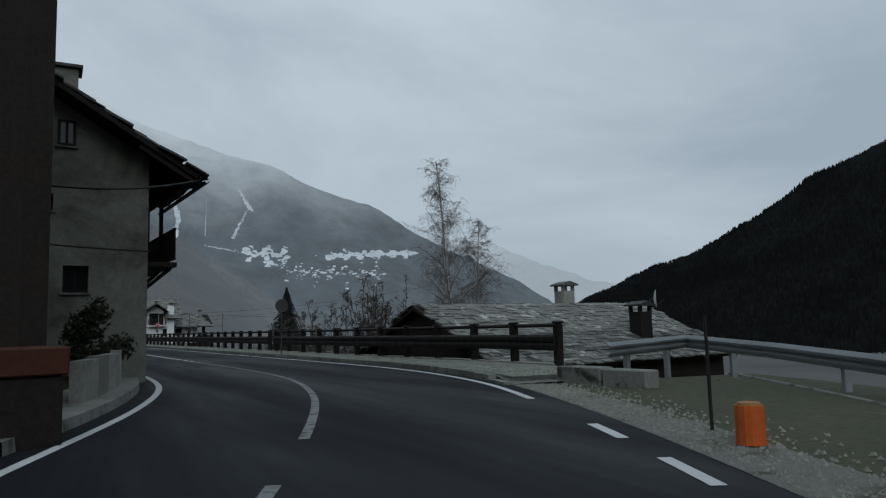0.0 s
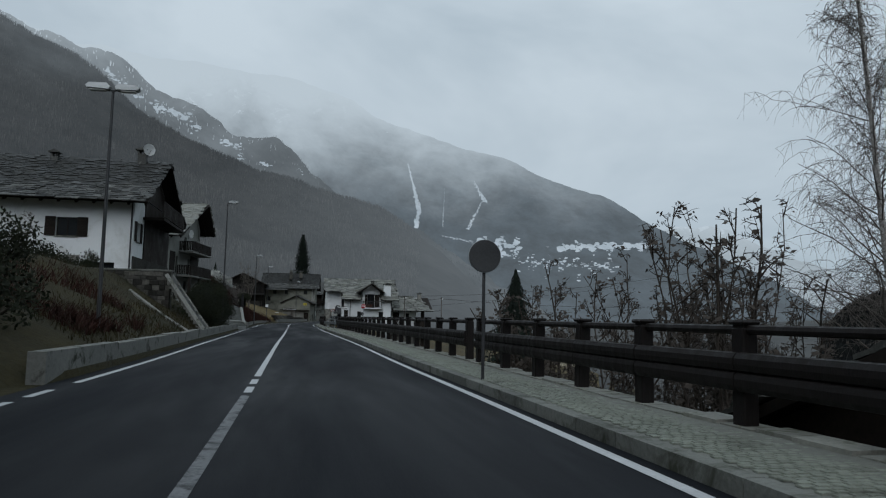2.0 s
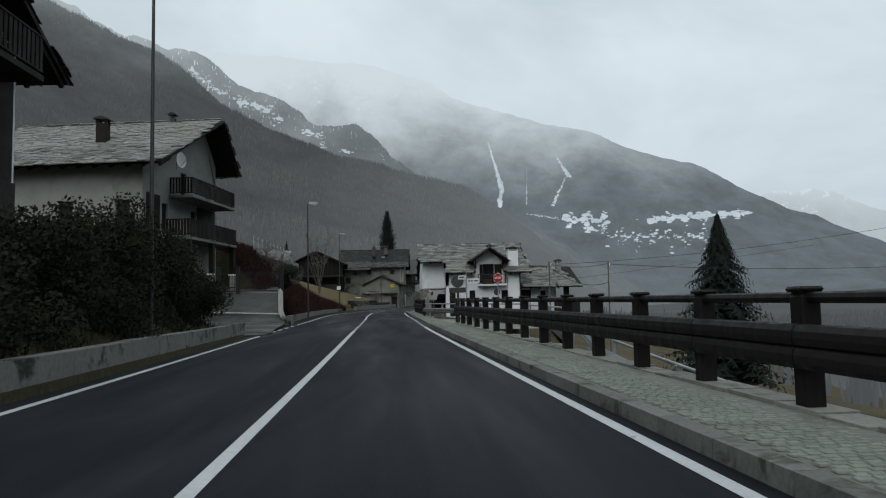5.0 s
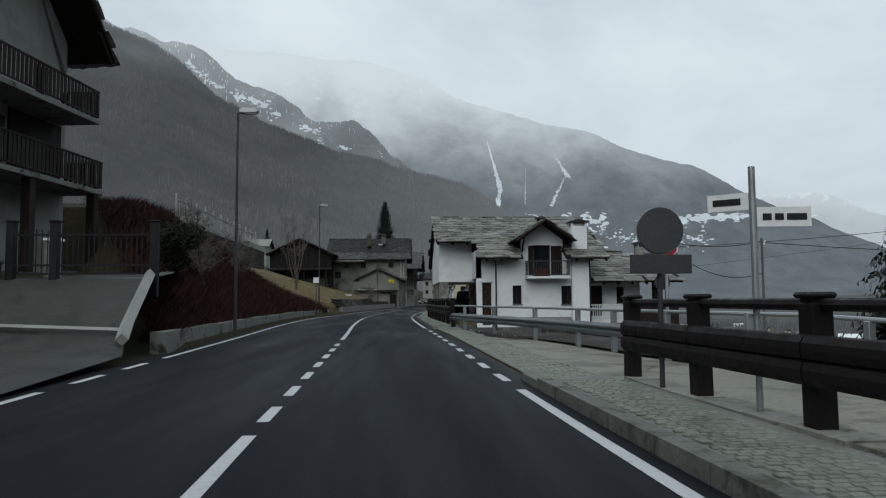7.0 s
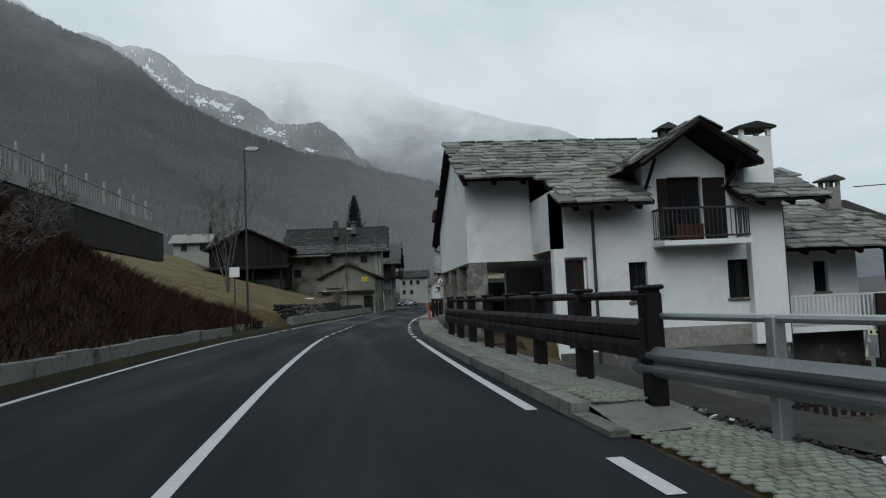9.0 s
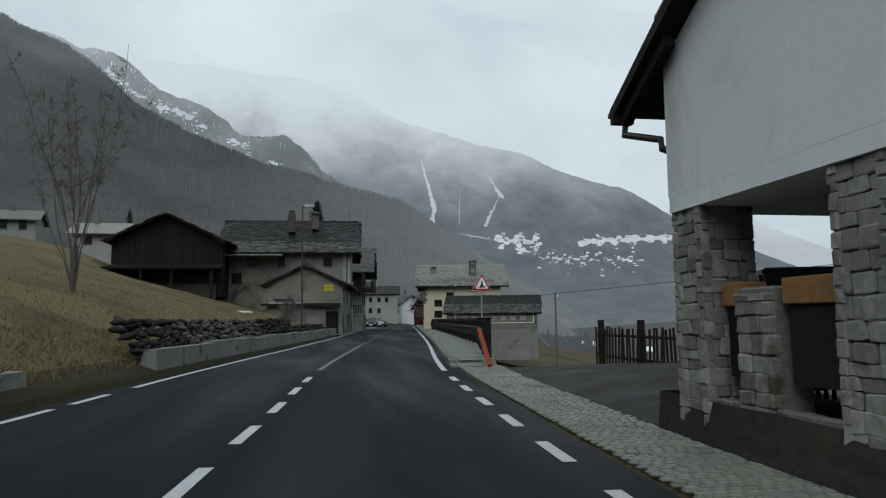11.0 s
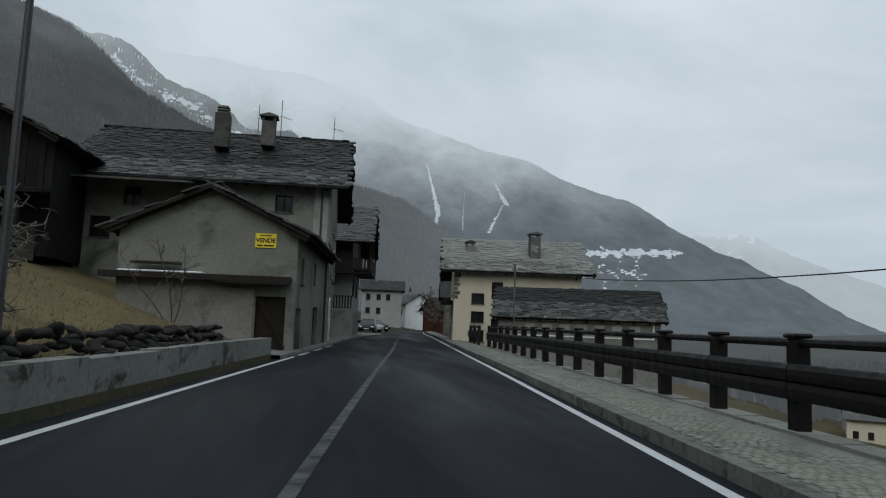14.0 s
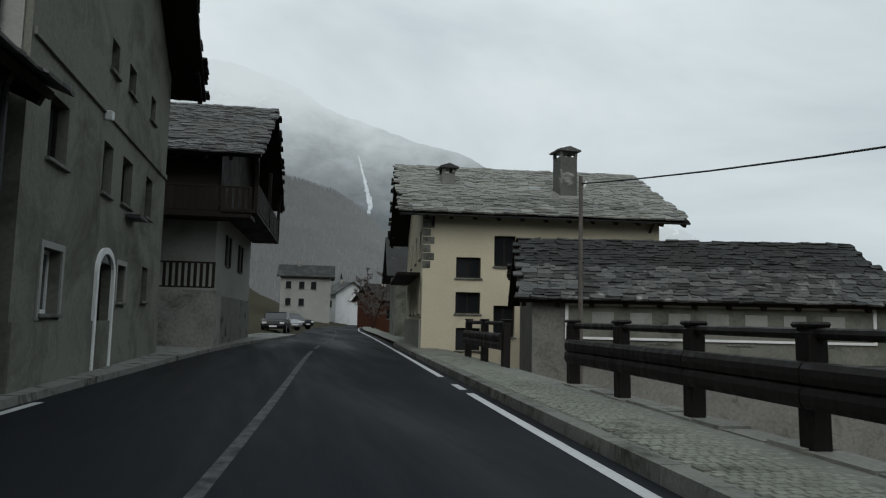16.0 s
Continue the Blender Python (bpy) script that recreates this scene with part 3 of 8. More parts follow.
mountain("mountain_far", "snow-streaked mountain, cloud grey painted over its top", RIDGE_FAR, 2600, 4300, -1.5, 26,
         hazed_mat("far_mountain", (0.016, 0.022, 0.027), (0.066, 0.083, 0.096), HAZE_GLOW, 0.15, (470, 1400), snow=(420, 1500, 0.06, 9.0)), 0.3, 4.0)
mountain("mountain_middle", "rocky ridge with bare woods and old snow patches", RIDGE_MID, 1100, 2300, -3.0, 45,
         hazed_mat("middle_ridge", (0.02, 0.022, 0.023), (0.085, 0.088, 0.088), HAZE_GLOW, 0.17, (430, 1250), snow=(190, 760, -0.06, 11.0)), 0.25, 6.0)
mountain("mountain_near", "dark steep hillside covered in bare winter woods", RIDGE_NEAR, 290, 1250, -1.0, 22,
         hazed_mat("near_hillside", (0.006, 0.006, 0.006), (0.040, 0.038, 0.036), HAZE_GLOW, 0.08, (330, 1150), drift=(-170, 230, 0.11)), 0.25, 4.0)
mountain("mountain_east", "snowy range at the end of the valley, paled by painted haze", RIDGE_EAST, 3800, 4700, -1.0, 40,
         hazed_mat("east_range", (0.05, 0.06, 0.065), (0.16, 0.18, 0.19), HAZE_GLOW, 0.66, (380, 800), snow=(140, 620, 0.06, 10.0)), 0.3, 5.0)
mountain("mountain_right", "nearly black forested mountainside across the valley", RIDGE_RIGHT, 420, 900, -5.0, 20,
         hazed_mat("right_mountainside", (0.002, 0.0025, 0.0025), (0.011, 0.012, 0.0115), HAZE_GLOW, 0.006, (500, 900)), 0.3, 5.0)
mountain("mountain_back", "forested hills closing the valley behind", RIDGE_BACK, 420, 1100, -2.0, 20,
         hazed_mat("back_hills", (0.015, 0.017, 0.017), (0.06, 0.062, 0.06), HAZE_GLOW, 0.15, (260, 500)), 0.5, 5.0)
BAREWOODS = hazed_mat("bare_woods", (0.010, 0.010, 0.010), (0.085, 0.080, 0.075), HAZE_GLOW, 0.08, (330, 1150), vary=0.6, drift=(-170, 230, 0.11))
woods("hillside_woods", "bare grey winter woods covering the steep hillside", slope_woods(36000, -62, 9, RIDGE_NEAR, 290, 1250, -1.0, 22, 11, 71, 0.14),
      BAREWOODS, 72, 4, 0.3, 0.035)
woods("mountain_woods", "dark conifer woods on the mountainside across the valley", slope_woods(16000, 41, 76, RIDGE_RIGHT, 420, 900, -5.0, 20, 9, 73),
      hazed_mat("conifer_woods", (0.002, 0.0025, 0.0025), (0.012, 0.0135, 0.0125), HAZE_GLOW, 0.006, (500, 900), vary=0.6), 74, 3, 0.12, 0.13)
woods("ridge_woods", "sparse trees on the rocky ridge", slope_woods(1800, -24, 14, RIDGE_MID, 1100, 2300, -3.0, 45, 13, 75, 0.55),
      hazed_mat("ridge_woods_bark", (0.015, 0.017, 0.018), (0.05, 0.053, 0.055), HAZE_GLOW, 0.2, (330, 850), vary=0.5), 76, 3, 0.15, 0.09)
# snow with haze painted in as emission, which softens it
SNOW_FAR = hazed_mat("far_snow", (0.30, 0.34, 0.37), (0.60, 0.63, 0.66), HAZE_GLOW, 0.3, (520, 1250))


def snow_patch(name, label, az0, az1, el0, el1, count, size0, seed, lean=0.0, solid=0.5, taper=False, slope=(RIDGE_FAR, 2600, 4300, -1.5), near=0.93, material=SNOW_FAR):
    """Snow lying on the far mountainside, as ragged scraps on its surface."""
    rnd = random.Random(seed)
    bm = bmesh.new()
    count *= 5 if taper else 3
    for k in range(count):
        s = (k + rnd.random()) / count
        size = size0 * 0.45 * (0.45 + 1.1 * s if taper else 0.4 + 1.6 * rnd.random() ** 2)
        az = az0 + (az1 - az0) * s + rnd.gauss(0, 0.75) * size * (0.8 if taper else 1.4)
        el = el0 + (el1 - el0) * s + lean * (rnd.uniform(-1, 1) if taper else rnd.gauss(0, 0.75) * (0.6 + 0.7 * math.sin(az * 5)))
        w, h = size * rnd.uniform(0.5, 1.4), size * rnd.uniform(0.25, 0.8) * solid * 2
        ring = []
        for i in range(9):
            a = 2 * math.pi * i / 9
            r = rnd.uniform(0.6, 1.2)
            aa, ee = az + math.cos(a) * w * r, el + math.sin(a) * h * r
            top = smooth_table(slope[0], aa)
            f = min(max((ee - slope[3]) / (top - slope[3]), 0.0), 0.98)
            p = slope_point(slope[0], aa, f, slope[1], slope[2], slope[3])
            ring.append(bm.verts.new(p * near + Vector((0, 0, 1.2 * (1 - near)))))
        bm.faces.new(ring)
    ob = part(name, bm, material)
    return tagged(ob, label, "snow", kind="structure")


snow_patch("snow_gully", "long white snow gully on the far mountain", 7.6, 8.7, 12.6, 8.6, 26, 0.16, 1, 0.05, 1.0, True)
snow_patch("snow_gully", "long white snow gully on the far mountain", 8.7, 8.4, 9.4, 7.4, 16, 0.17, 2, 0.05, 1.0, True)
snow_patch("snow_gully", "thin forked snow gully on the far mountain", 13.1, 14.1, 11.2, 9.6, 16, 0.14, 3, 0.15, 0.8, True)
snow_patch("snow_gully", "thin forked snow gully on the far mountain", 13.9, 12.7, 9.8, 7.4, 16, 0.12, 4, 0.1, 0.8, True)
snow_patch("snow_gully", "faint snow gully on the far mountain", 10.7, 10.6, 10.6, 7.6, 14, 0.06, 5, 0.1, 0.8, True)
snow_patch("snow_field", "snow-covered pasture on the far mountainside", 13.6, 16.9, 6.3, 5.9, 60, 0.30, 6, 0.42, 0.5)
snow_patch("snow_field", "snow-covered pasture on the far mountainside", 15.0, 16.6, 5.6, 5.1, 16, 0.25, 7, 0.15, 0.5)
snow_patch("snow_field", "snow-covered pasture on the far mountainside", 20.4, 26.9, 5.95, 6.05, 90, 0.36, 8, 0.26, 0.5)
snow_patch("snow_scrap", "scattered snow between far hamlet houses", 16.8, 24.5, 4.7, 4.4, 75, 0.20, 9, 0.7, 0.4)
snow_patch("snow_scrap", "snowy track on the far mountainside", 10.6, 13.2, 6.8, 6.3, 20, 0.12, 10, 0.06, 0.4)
# ridge snow, a fifth haze glow and more higher up
SNOW_RIDGE = hazed_mat("ridge_snow", (0.26, 0.29, 0.31), (0.62, 0.65, 0.68), HAZE_GLOW, 0.2, (430, 1250))
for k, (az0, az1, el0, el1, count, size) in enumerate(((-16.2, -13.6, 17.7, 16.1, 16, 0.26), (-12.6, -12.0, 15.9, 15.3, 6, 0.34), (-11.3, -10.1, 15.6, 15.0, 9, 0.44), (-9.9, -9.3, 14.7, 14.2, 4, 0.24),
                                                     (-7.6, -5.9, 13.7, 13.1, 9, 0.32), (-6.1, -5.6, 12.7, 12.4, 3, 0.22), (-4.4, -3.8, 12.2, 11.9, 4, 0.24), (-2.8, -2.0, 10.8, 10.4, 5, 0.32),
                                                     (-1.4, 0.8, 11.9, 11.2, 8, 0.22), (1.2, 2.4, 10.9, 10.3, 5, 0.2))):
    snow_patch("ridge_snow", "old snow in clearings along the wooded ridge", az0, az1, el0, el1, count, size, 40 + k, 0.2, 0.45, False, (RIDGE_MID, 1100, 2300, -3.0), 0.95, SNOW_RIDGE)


GAP = (85.0, 86.6)


# ---- pavement, kerb and timber fence on the valley side ----
FENCE_RUNS = [(-44.5, -22.4, -1), (-21.4, 26.2, 1), (46.0, 60.5, 1), (80.4, GAP[0], 1), (GAP[1], 131.0, 1), (135.6, 140.0, 1)]


def fence_x(y):
    return xr(y) + lerp_table([(-46, 3.0), (-38, 1.95), (-30, 1.65), (-12, 1.62), (10, 1.65), (26, 1.5), (46, 1.1), (60, 1.0), (79, 1.15), (90, 1.95), (105, 1.85), (130, 1.8), (142, 1.6)], y)


# the top rail is a turned bar, the beam two half-round logs one above the other
TOP_RAIL = [(0.05 * math.cos(math.pi * k / 4), 1.15 + 0.05 * math.sin(math.pi * k / 4)) for k in range(8)]
BEAM = [(-0.095, 0.52), (-0.15, 0.53), (-0.185, 0.58), (-0.19, 0.65), (-0.175, 0.70), (-0.145, 0.72), (-0.175, 0.74), (-0.19, 0.80), (-0.185, 0.86), (-0.15, 0.91), (-0.095, 0.92)]


def post_bm():
    bm = boxed(-0.09, 0.09, -0.10, 0.10, -0.25, 1.04, bevel=0.015)
    box(bm, -0.075, 0.075, -0.085, 0.085, 1.04, 1.07)
    box(bm, -0.115, 0.115, -0.125, 0.125, 1.07, 1.12, bevel=0.02)
    return bm


POST_MESH = mesh_of(post_bm(), "post", TIMBER)


def timber_fence(y0, y1, outward):
    fence = thing("timber_fence", "dark brown heavy timber roadside fence with a wide lower beam", "fence", Matrix(), "roadside timber fences")
    n = int(round((y1 - y0) / 2.0))
    for i in range(n + 1):
        y = y0 + (y1 - y0) * i / n
        p = new("post", POST_MESH)
        p.parent = fence
        d = fence_x(y + 0.5) - fence_x(y - 0.5)
        p.matrix_basis = pose(fence_x(y), y, 0.13, random.uniform(-1, 1), random.uniform(-1, 1), -math.degrees(math.atan(d)))
        if i < n:
            ya, yb = y - 0.05, y + (y1 - y0) / n - 0.07
            bm = bmesh.new()
            profile_rail(bm, fence_x, ya, yb, TOP_RAIL, 0.7)
            part("top_rail", bm, TIMBER, fence)
            bm = bmesh.new()
            profile_rail(bm, fence_x, ya, yb, BEAM, 0.7)
            part("beam", bm, TIMBER, fence)


for a, b, o in FENCE_RUNS:
    timber_fence(a, b, o)

PAVE_RUNS = [(-46.6, 27.5), (45.0, 62.0), (79.8, 250)]
for k, (a, b) in enumerate(PAVE_RUNS):
    bm = bmesh.new()
    step, n = 1.0, int(b - a)
    prev = None
    for i in range(n + 1):
        y = a + (b - a) * i / n
        w = (fence_x(y) - xr(y)) if y < 142 else 1.6
        z = 0.14 * min(1, min(i, n - i) / 1.5 + 0.1)
        cur = [bm.verts.new((*off(xr, y, d), zz)) for d, zz in ((0.42, z), (w - 0.16, z + 0.02), (w - 0.16, z - 0.02), (w + 0.2, z - 0.02), (w + 0.24, -1.2))]
        if prev:
            for j in range(4):
                bm.faces.new((prev[j], prev[j + 1], cur[j + 1], cur[j]))
        prev = cur
    tagged(part("pavement_%d" % (k + 1), bm, PAVE), "grey stone-sett pavement beside the road, worn and damp", "pavement", kind="structure")
    ob = thing("kerb_%d" % (k + 1), "grey granite kerb stones along the pavement", "kerb", Matrix(), kind="structure")
    y = a
    while y < min(b, 150):
        z = 0.135 * min(1, min(y - a + 0.4, b - y) / 1.5)
        bm = bmesh.new()
        rail(bm, xr, y + 0.008, min(y + 0.992, b), 0.24, 0.42, -0.1, max(z, 0.02) + 0.012, 0.5)
        part("kerb_stone", bm, KERB, ob)
        y += 1.0


# ---- houses ----
def wall_bm(u0, u1, z0, z1, holes, thick, gable=None):
    """A wall in the xz plane with real openings; its outer face is at y=0. gable: (peak x, peak z)."""
    bm = bmesh.new()
    us = sorted({u0, u1, *[min(max(v, u0), u1) for h in holes for v in h[:2]]})
    zs = sorted({z0, z1, *[min(max(v, z0), z1) for h in holes for v in h[2:4]]})

    def solid(i, j):
        if not (0 <= i < len(us) - 1 and 0 <= j < len(zs) - 1):
            return False
        cu, cz = (us[i] + us[i + 1]) / 2, (zs[j] + zs[j + 1]) / 2
        return not any(h[0] < cu < h[1] and h[2] < cz < h[3] for h in holes)

    def quad(*p):
        bm.faces.new([bm.verts.new(q) for q in p])
    for i in range(len(us) - 1):
        for j in range(len(zs) - 1):
            if not solid(i, j):
                continue
            a, b, c, d = us[i], us[i + 1], zs[j], zs[j + 1]
            quad((a, 0, c), (b, 0, c), (b, 0, d), (a, 0, d))
            quad((a, thick, c), (a, thick, d), (b, thick, d), (b, thick, c))
            if not solid(i - 1, j):
                quad((a, 0, c), (a, 0, d), (a, thick, d), (a, thick, c))
            if not solid(i + 1, j):
                quad((b, 0, c), (b, thick, c), (b, thick, d), (b, 0, d))
            if not solid(i, j - 1):
                quad((a, 0, c), (a, thick, c), (b, thick, c), (b, 0, c))
            if not solid(i, j + 1) and not (gable and j == len(zs) - 2):
                quad((a, 0, d), (b, 0, d), (b, thick, d), (a, thick, d))
    if gable:
        px, pz = gable
        f = [(u0, z1), (u1, z1), (px, pz)]
        quad(*[(x, 0, z) for x, z in f])
        quad(*[(x, thick, z) for x, z in f[::-1]])
    bmesh.ops.remove_doubles(bm, verts=bm.verts, dist=0.0005)
    return bm


def slab_meshes(material, w, h, t, seed, kinds=5):
    rnd = random.Random(seed)
    out = []
    for k in range(kinds):
        bm = bmesh.new()
        n = 7
        low, top = [], []
        xs = [(-w / 2, 0), (-w / 2 + w * rnd.uniform(0, 0.05), -h * rnd.uniform(0.5, 0.62)), (-w * 0.15, -h * rnd.uniform(0.52, 0.62)), (w * 0.2, -h * rnd.uniform(0.52, 0.62)),
              (w / 2 - w * rnd.uniform(0, 0.05), -h * rnd.uniform(0.5, 0.62)), (w / 2, 0), (w * 0.46, h * 0.5), (-w * 0.46, h * 0.5)]
        for x, y in xs:
            zz = rnd.uniform(-0.006, 0.006)
            low.append(bm.verts.new((x, y, zz)))
            top.append(bm.verts.new((x * 0.97, y * 0.98, zz + t * rnd.uniform(0.8, 1.2))))
        bm.faces.new(low[::-1])
        bm.faces.new(top)
        m = len(xs)
        for i in range(m):
            bm.faces.new((low[i], low[(i + 1) % m], top[(i + 1) % m], top[i]))
        out.append(mesh_of(bm, "slate", material))
    return out


SLABS = {}


def slate_rows(roof, m, length, slope, w, rowh, material, limit=300, cut=None, t=0.045):
    """Stone slates in overlapping rows on a roof plane: x along the eave, y up the slope from the eave, z out of it."""
    key = (material.name, round(w, 2), round(rowh, 2))
    if key not in SLABS:
        SLABS[key] = slab_meshes(material, w * 1.04, rowh * 1.75, t, len(SLABS) + 3)
    meshes = SLABS[key]
    rnd = random.Random(int(length * 100 + slope * 10))
    spots = []
    rows = int(slope / rowh) + 1
    for j in range(rows):
        y = j * rowh + rowh * 0.35
        if y > slope:
            break
        x = -rnd.uniform(0, w)
        while x < length:
            ww = rnd.uniform(0.75, 1.3)
            x0 = x + w * ww / 2
            if 0.02 < x0 < length - 0.02 and not (cut and cut(x0, y)):
                sx = min(ww, 2 * min(x0 + 0.12, length - x0 + 0.12) / w)
                spots.append((x0, y, sx))
            x += w * ww
    rest = bmesh.new()
    for i, (x, y, ww) in enumerate(spots):
        q = (m @ Matrix.Translation((x, y, 0.03 + rnd.uniform(0, 0.025)))
             @ pose(0, 0, 0, -4.5 + rnd.uniform(-2.5, 2.5), rnd.uniform(-2.5, 2.5), rnd.uniform(-4, 4)) @ Matrix.Diagonal((ww, rnd.uniform(0.85, 1.12), rnd.uniform(0.8, 1.5), 1)))
        me = meshes[rnd.randrange(len(meshes))]
        if i < limit:
            ob = new("slate", me)
            ob.parent = roof
            ob.matrix_basis = q
        else:
            rest.from_mesh(me)
            rest.verts.ensure_lookup_table()
            for v in rest.verts[-len(me.vertices):]:
                v.co = q @ v.co
    if len(spots) > limit:
        ob = part("slate_cover", rest, material, roof)
        tagged(ob, kind="stuff")
    else:
        rest.free()


def window(house, m, u0, u1, z0, z1, kind, depth=0.16):
    """A window or door in an opening; local frame: x along the wall, y inwards, z up."""
    w = new("window" if kind[0] != "d" else "door")
    w.parent = house
    w.matrix_basis = m
    fr = WOOD if "w" not in kind else PLAINWHITE
    t = 0.06
    bm = bmesh.new()
    box(bm, u0, u0 + t, depth, depth + 0.06, z0, z1)
    box(bm, u1 - t, u1, depth, depth + 0.06, z0, z1)
    box(bm, u0 + t, u1 - t, depth, depth + 0.06, z1 - t, z1)
    box(bm, u0 + t, u1 - t, depth, depth + 0.06, z0, z0 + t)
    if kind[0] != "d":
        mid = (u0 + u1) / 2
        box(bm, mid - 0.03, mid + 0.03, depth + 0.003, depth + 0.057, z0 + t, z1 - t)
    part("frame", bm, fr, w)
    if kind[0] == "d":
        bm = bmesh.new()
        n = max(2, int((u1 - u0 - 2 * t) / 0.16))
        for i in range(n):
            a = u0 + t + (u1 - u0 - 2 * t) * i / n
            box(bm, a + 0.004, a + (u1 - u0 - 2 * t) / n - 0.004, depth + 0.012, depth + 0.05, z0 + t, z1 - t)
        part("leaf", bm, WOOD, w)
    else:
        part("pane", boxed(u0 + t, u1 - t, depth + 0.025, depth + 0.035, z0 + t, z1 - t), GLASS, w)
        part("sill", boxed(u0 - 0.06, u1 + 0.06, -0.07, max(depth, -0.002), z0 - 0.06, z0 - 0.002, bevel=0.008), KERB, w)
    if "s" in kind:
        ww = (u1 - u0) / 2
        for a in ((u0 - ww - 0.01), (u1 + 0.01)):
            bm = bmesh.new()
            box(bm, a, a + ww, -0.05, -0.012, z0 - 0.02, z1 + 0.02, bevel=0.006)
            sh_ = part("shutter", bm, WOOD, w, "dark louvred shutter")
            sm = mesh_of(boxed(a + 0.05, a + ww - 0.05, -0.062, -0.0505, 0, 0.05), "slat", WOOD)
            for i in range(int((z1 - z0) / 0.09)):
                so = new("slat", sm)
                so.parent = sh_
                so.matrix_basis = Matrix.Translation((0, 0, z0 + 0.04 + 0.09 * i))
    return w


def side_frame(side, L, W):
    if side == "f":
        return pose(0, 0, 0)
    if side == "r":
        return pose(L, 0, 0, 0, 0, 90)
    if side == "b":
        return pose(L, W, 0, 0, 0, 180)
    return pose(0, W, 0, 0, 0, 270)


def gable_house(name, label, m, L, W, z0, ze, zr, wall_mat, roof_mat, ov_e=0.7, ov_g=0.8, holes=None, sw=0.55, sh=0.34, limit=(300, 0), fascia=WOOD, cut=None, ridge_y=None, skip="", ov_l=None, notch=None, back=None):
    """A house with its ridge along local x, eaves at y=0 and y=W, gables at x=0 and x=L. back: height and overhang of a higher eave at y=W."""
    house = thing(name, label, "house", m)
    holes = holes or {}
    ry = W / 2 if ridge_y is None else ridge_y
    ov_l = ov_g if ov_l is None else ov_l
    span_x = L + ov_g + ov_l
    t = 0.32
    for side in "frbl":
        if side in skip:
            continue
        span = L if side in "fb" else W
        hs = holes.get(side, [])
        g = None
        if side in "rl":
            g = ((ry if side == "r" else W - ry), zr - 0.14)
        a, b = (0, span) if side in "fb" else (t + 0.002, span - t - 0.002)
        bm = wall_bm(a, b, z0, ze, [h[:4] for h in hs if h[3] <= ze], t, g)
        f = side_frame(side, L, W)
        part("wall", bm, wall_mat, house, m=f)
        for h in hs:
            window(house, f, *h, depth=0.16 if h[3] <= ze else -0.05)
    for k, (ya, yb) in enumerate(((0, ry), (W, ry))):
        run = abs(yb - ya)
        e, ov = back if (k and back) else (ze, ov_e)
        sl = (zr - e) / run
        ang = math.atan(sl)
        slope = (run + ov) / math.cos(ang)
        roof = new("roof")
        roof.parent = house
        if k == 0:
            rm = pose(-ov_l, -ov, e - ov * sl, math.degrees(ang), 0, 0)
        else:
            rm = pose(L + ov_g, W + ov, e - ov * sl, math.degrees(ang), 0, 180)
        roof.matrix_basis = rm
        deck = bmesh.new()
        if k == 0 and cut:
            cx, cy = cut
            box(deck, 0, cx, cy, slope, -0.12, 0.0)
            if notch:
                box(deck, cx, notch[0], 0, slope, -0.12, 0.0)
                box(deck, notch[0], notch[1], notch[2], slope, -0.12, 0.0)
                box(deck, notch[1], span_x, 0, slope, -0.12, 0.0)
            else:
                box(deck, cx, span_x, 0, slope, -0.12, 0.0)
        else:
            box(deck, 0, span_x, 0, slope, -0.12, 0.0)
        part("deck", deck, WOOD, roof, "dark boarded roof deck")
        n = int((span_x) / 0.9)
        for i in range(n + 1):
            x = 0.08 + (span_x - 0.28) * i / n
            if k == 0 and notch and notch[0] - 0.2 < x < notch[1]:
                continue
            y0 = cut[1] if (k == 0 and cut and x < cut[0]) else 0.0
            part("rafter", boxed(x, x + 0.12, y0 + 0.03, y0 + ov / math.cos(ang) + 0.3, -0.26, -0.122), WOOD, roof)
        f = (lambda x, y: x < cut[0] and y < cut[1] or notch is not None and notch[0] < x < notch[1] and y < notch[2]) if (k == 0 and cut) else None
        slate_rows(roof, Matrix(), span_x, slope, sw, sh, roof_mat, limit[k], f)
    if back:
        for side in "rl":
            bm = bmesh.new()
            u = (lambda v: v) if side == "r" else (lambda v: W - v)
            prism(bm, [(u(W - 0.002), ze + 0.002), (u(W - 0.002), back[0] - 0.16), (u(ry + 0.05), zr - 0.2)], 0.002, t - 0.002)
            part("gable_panel", bm, wall_mat, house, m=side_frame(side, L, W))
        part("wall", boxed(t, L - t, W - t, W - 0.002, ze + 0.002, back[0] - 0.16), wall_mat, house)
    return house


def chimney(m, label, w, d, h, material, cap=True):
    c = thing("chimney", label, "chimney", m)
    part("shaft", boxed(-w / 2, w / 2, -d / 2, d / 2, -0.6, h, bevel=0.02), material, c)
    if cap:
        for a, b in ((-1, -1), (1, -1), (-1, 1), (1, 1)):
            part("cap_leg", boxed(a * w / 2 - a * 0.12 if a > 0 else a * w / 2, a * w / 2 if a > 0 else a * w / 2 + 0.12, b * d / 2 - 0.12 if b > 0 else b * d / 2,
                                  b * d / 2 if b > 0 else b * d / 2 + 0.12, h + 0.001, h + 0.22), material, c)
        bm = bmesh.new()
        prism(bm, [(-w / 2 - 0.12, h + 0.222), (w / 2 + 0.12, h + 0.222), (w / 2 + 0.12, h + 0.28), (0, h + 0.42), (-w / 2 - 0.12, h + 0.28)], -d / 2 - 0.12, d / 2 + 0.12)
        part("cap", bm, SLATE_DARK, c, "stone slab cap")
    return c


def street_frame(x, y, turn, z=0.0):
    return pose(x, y, z, 0, 0, turn)


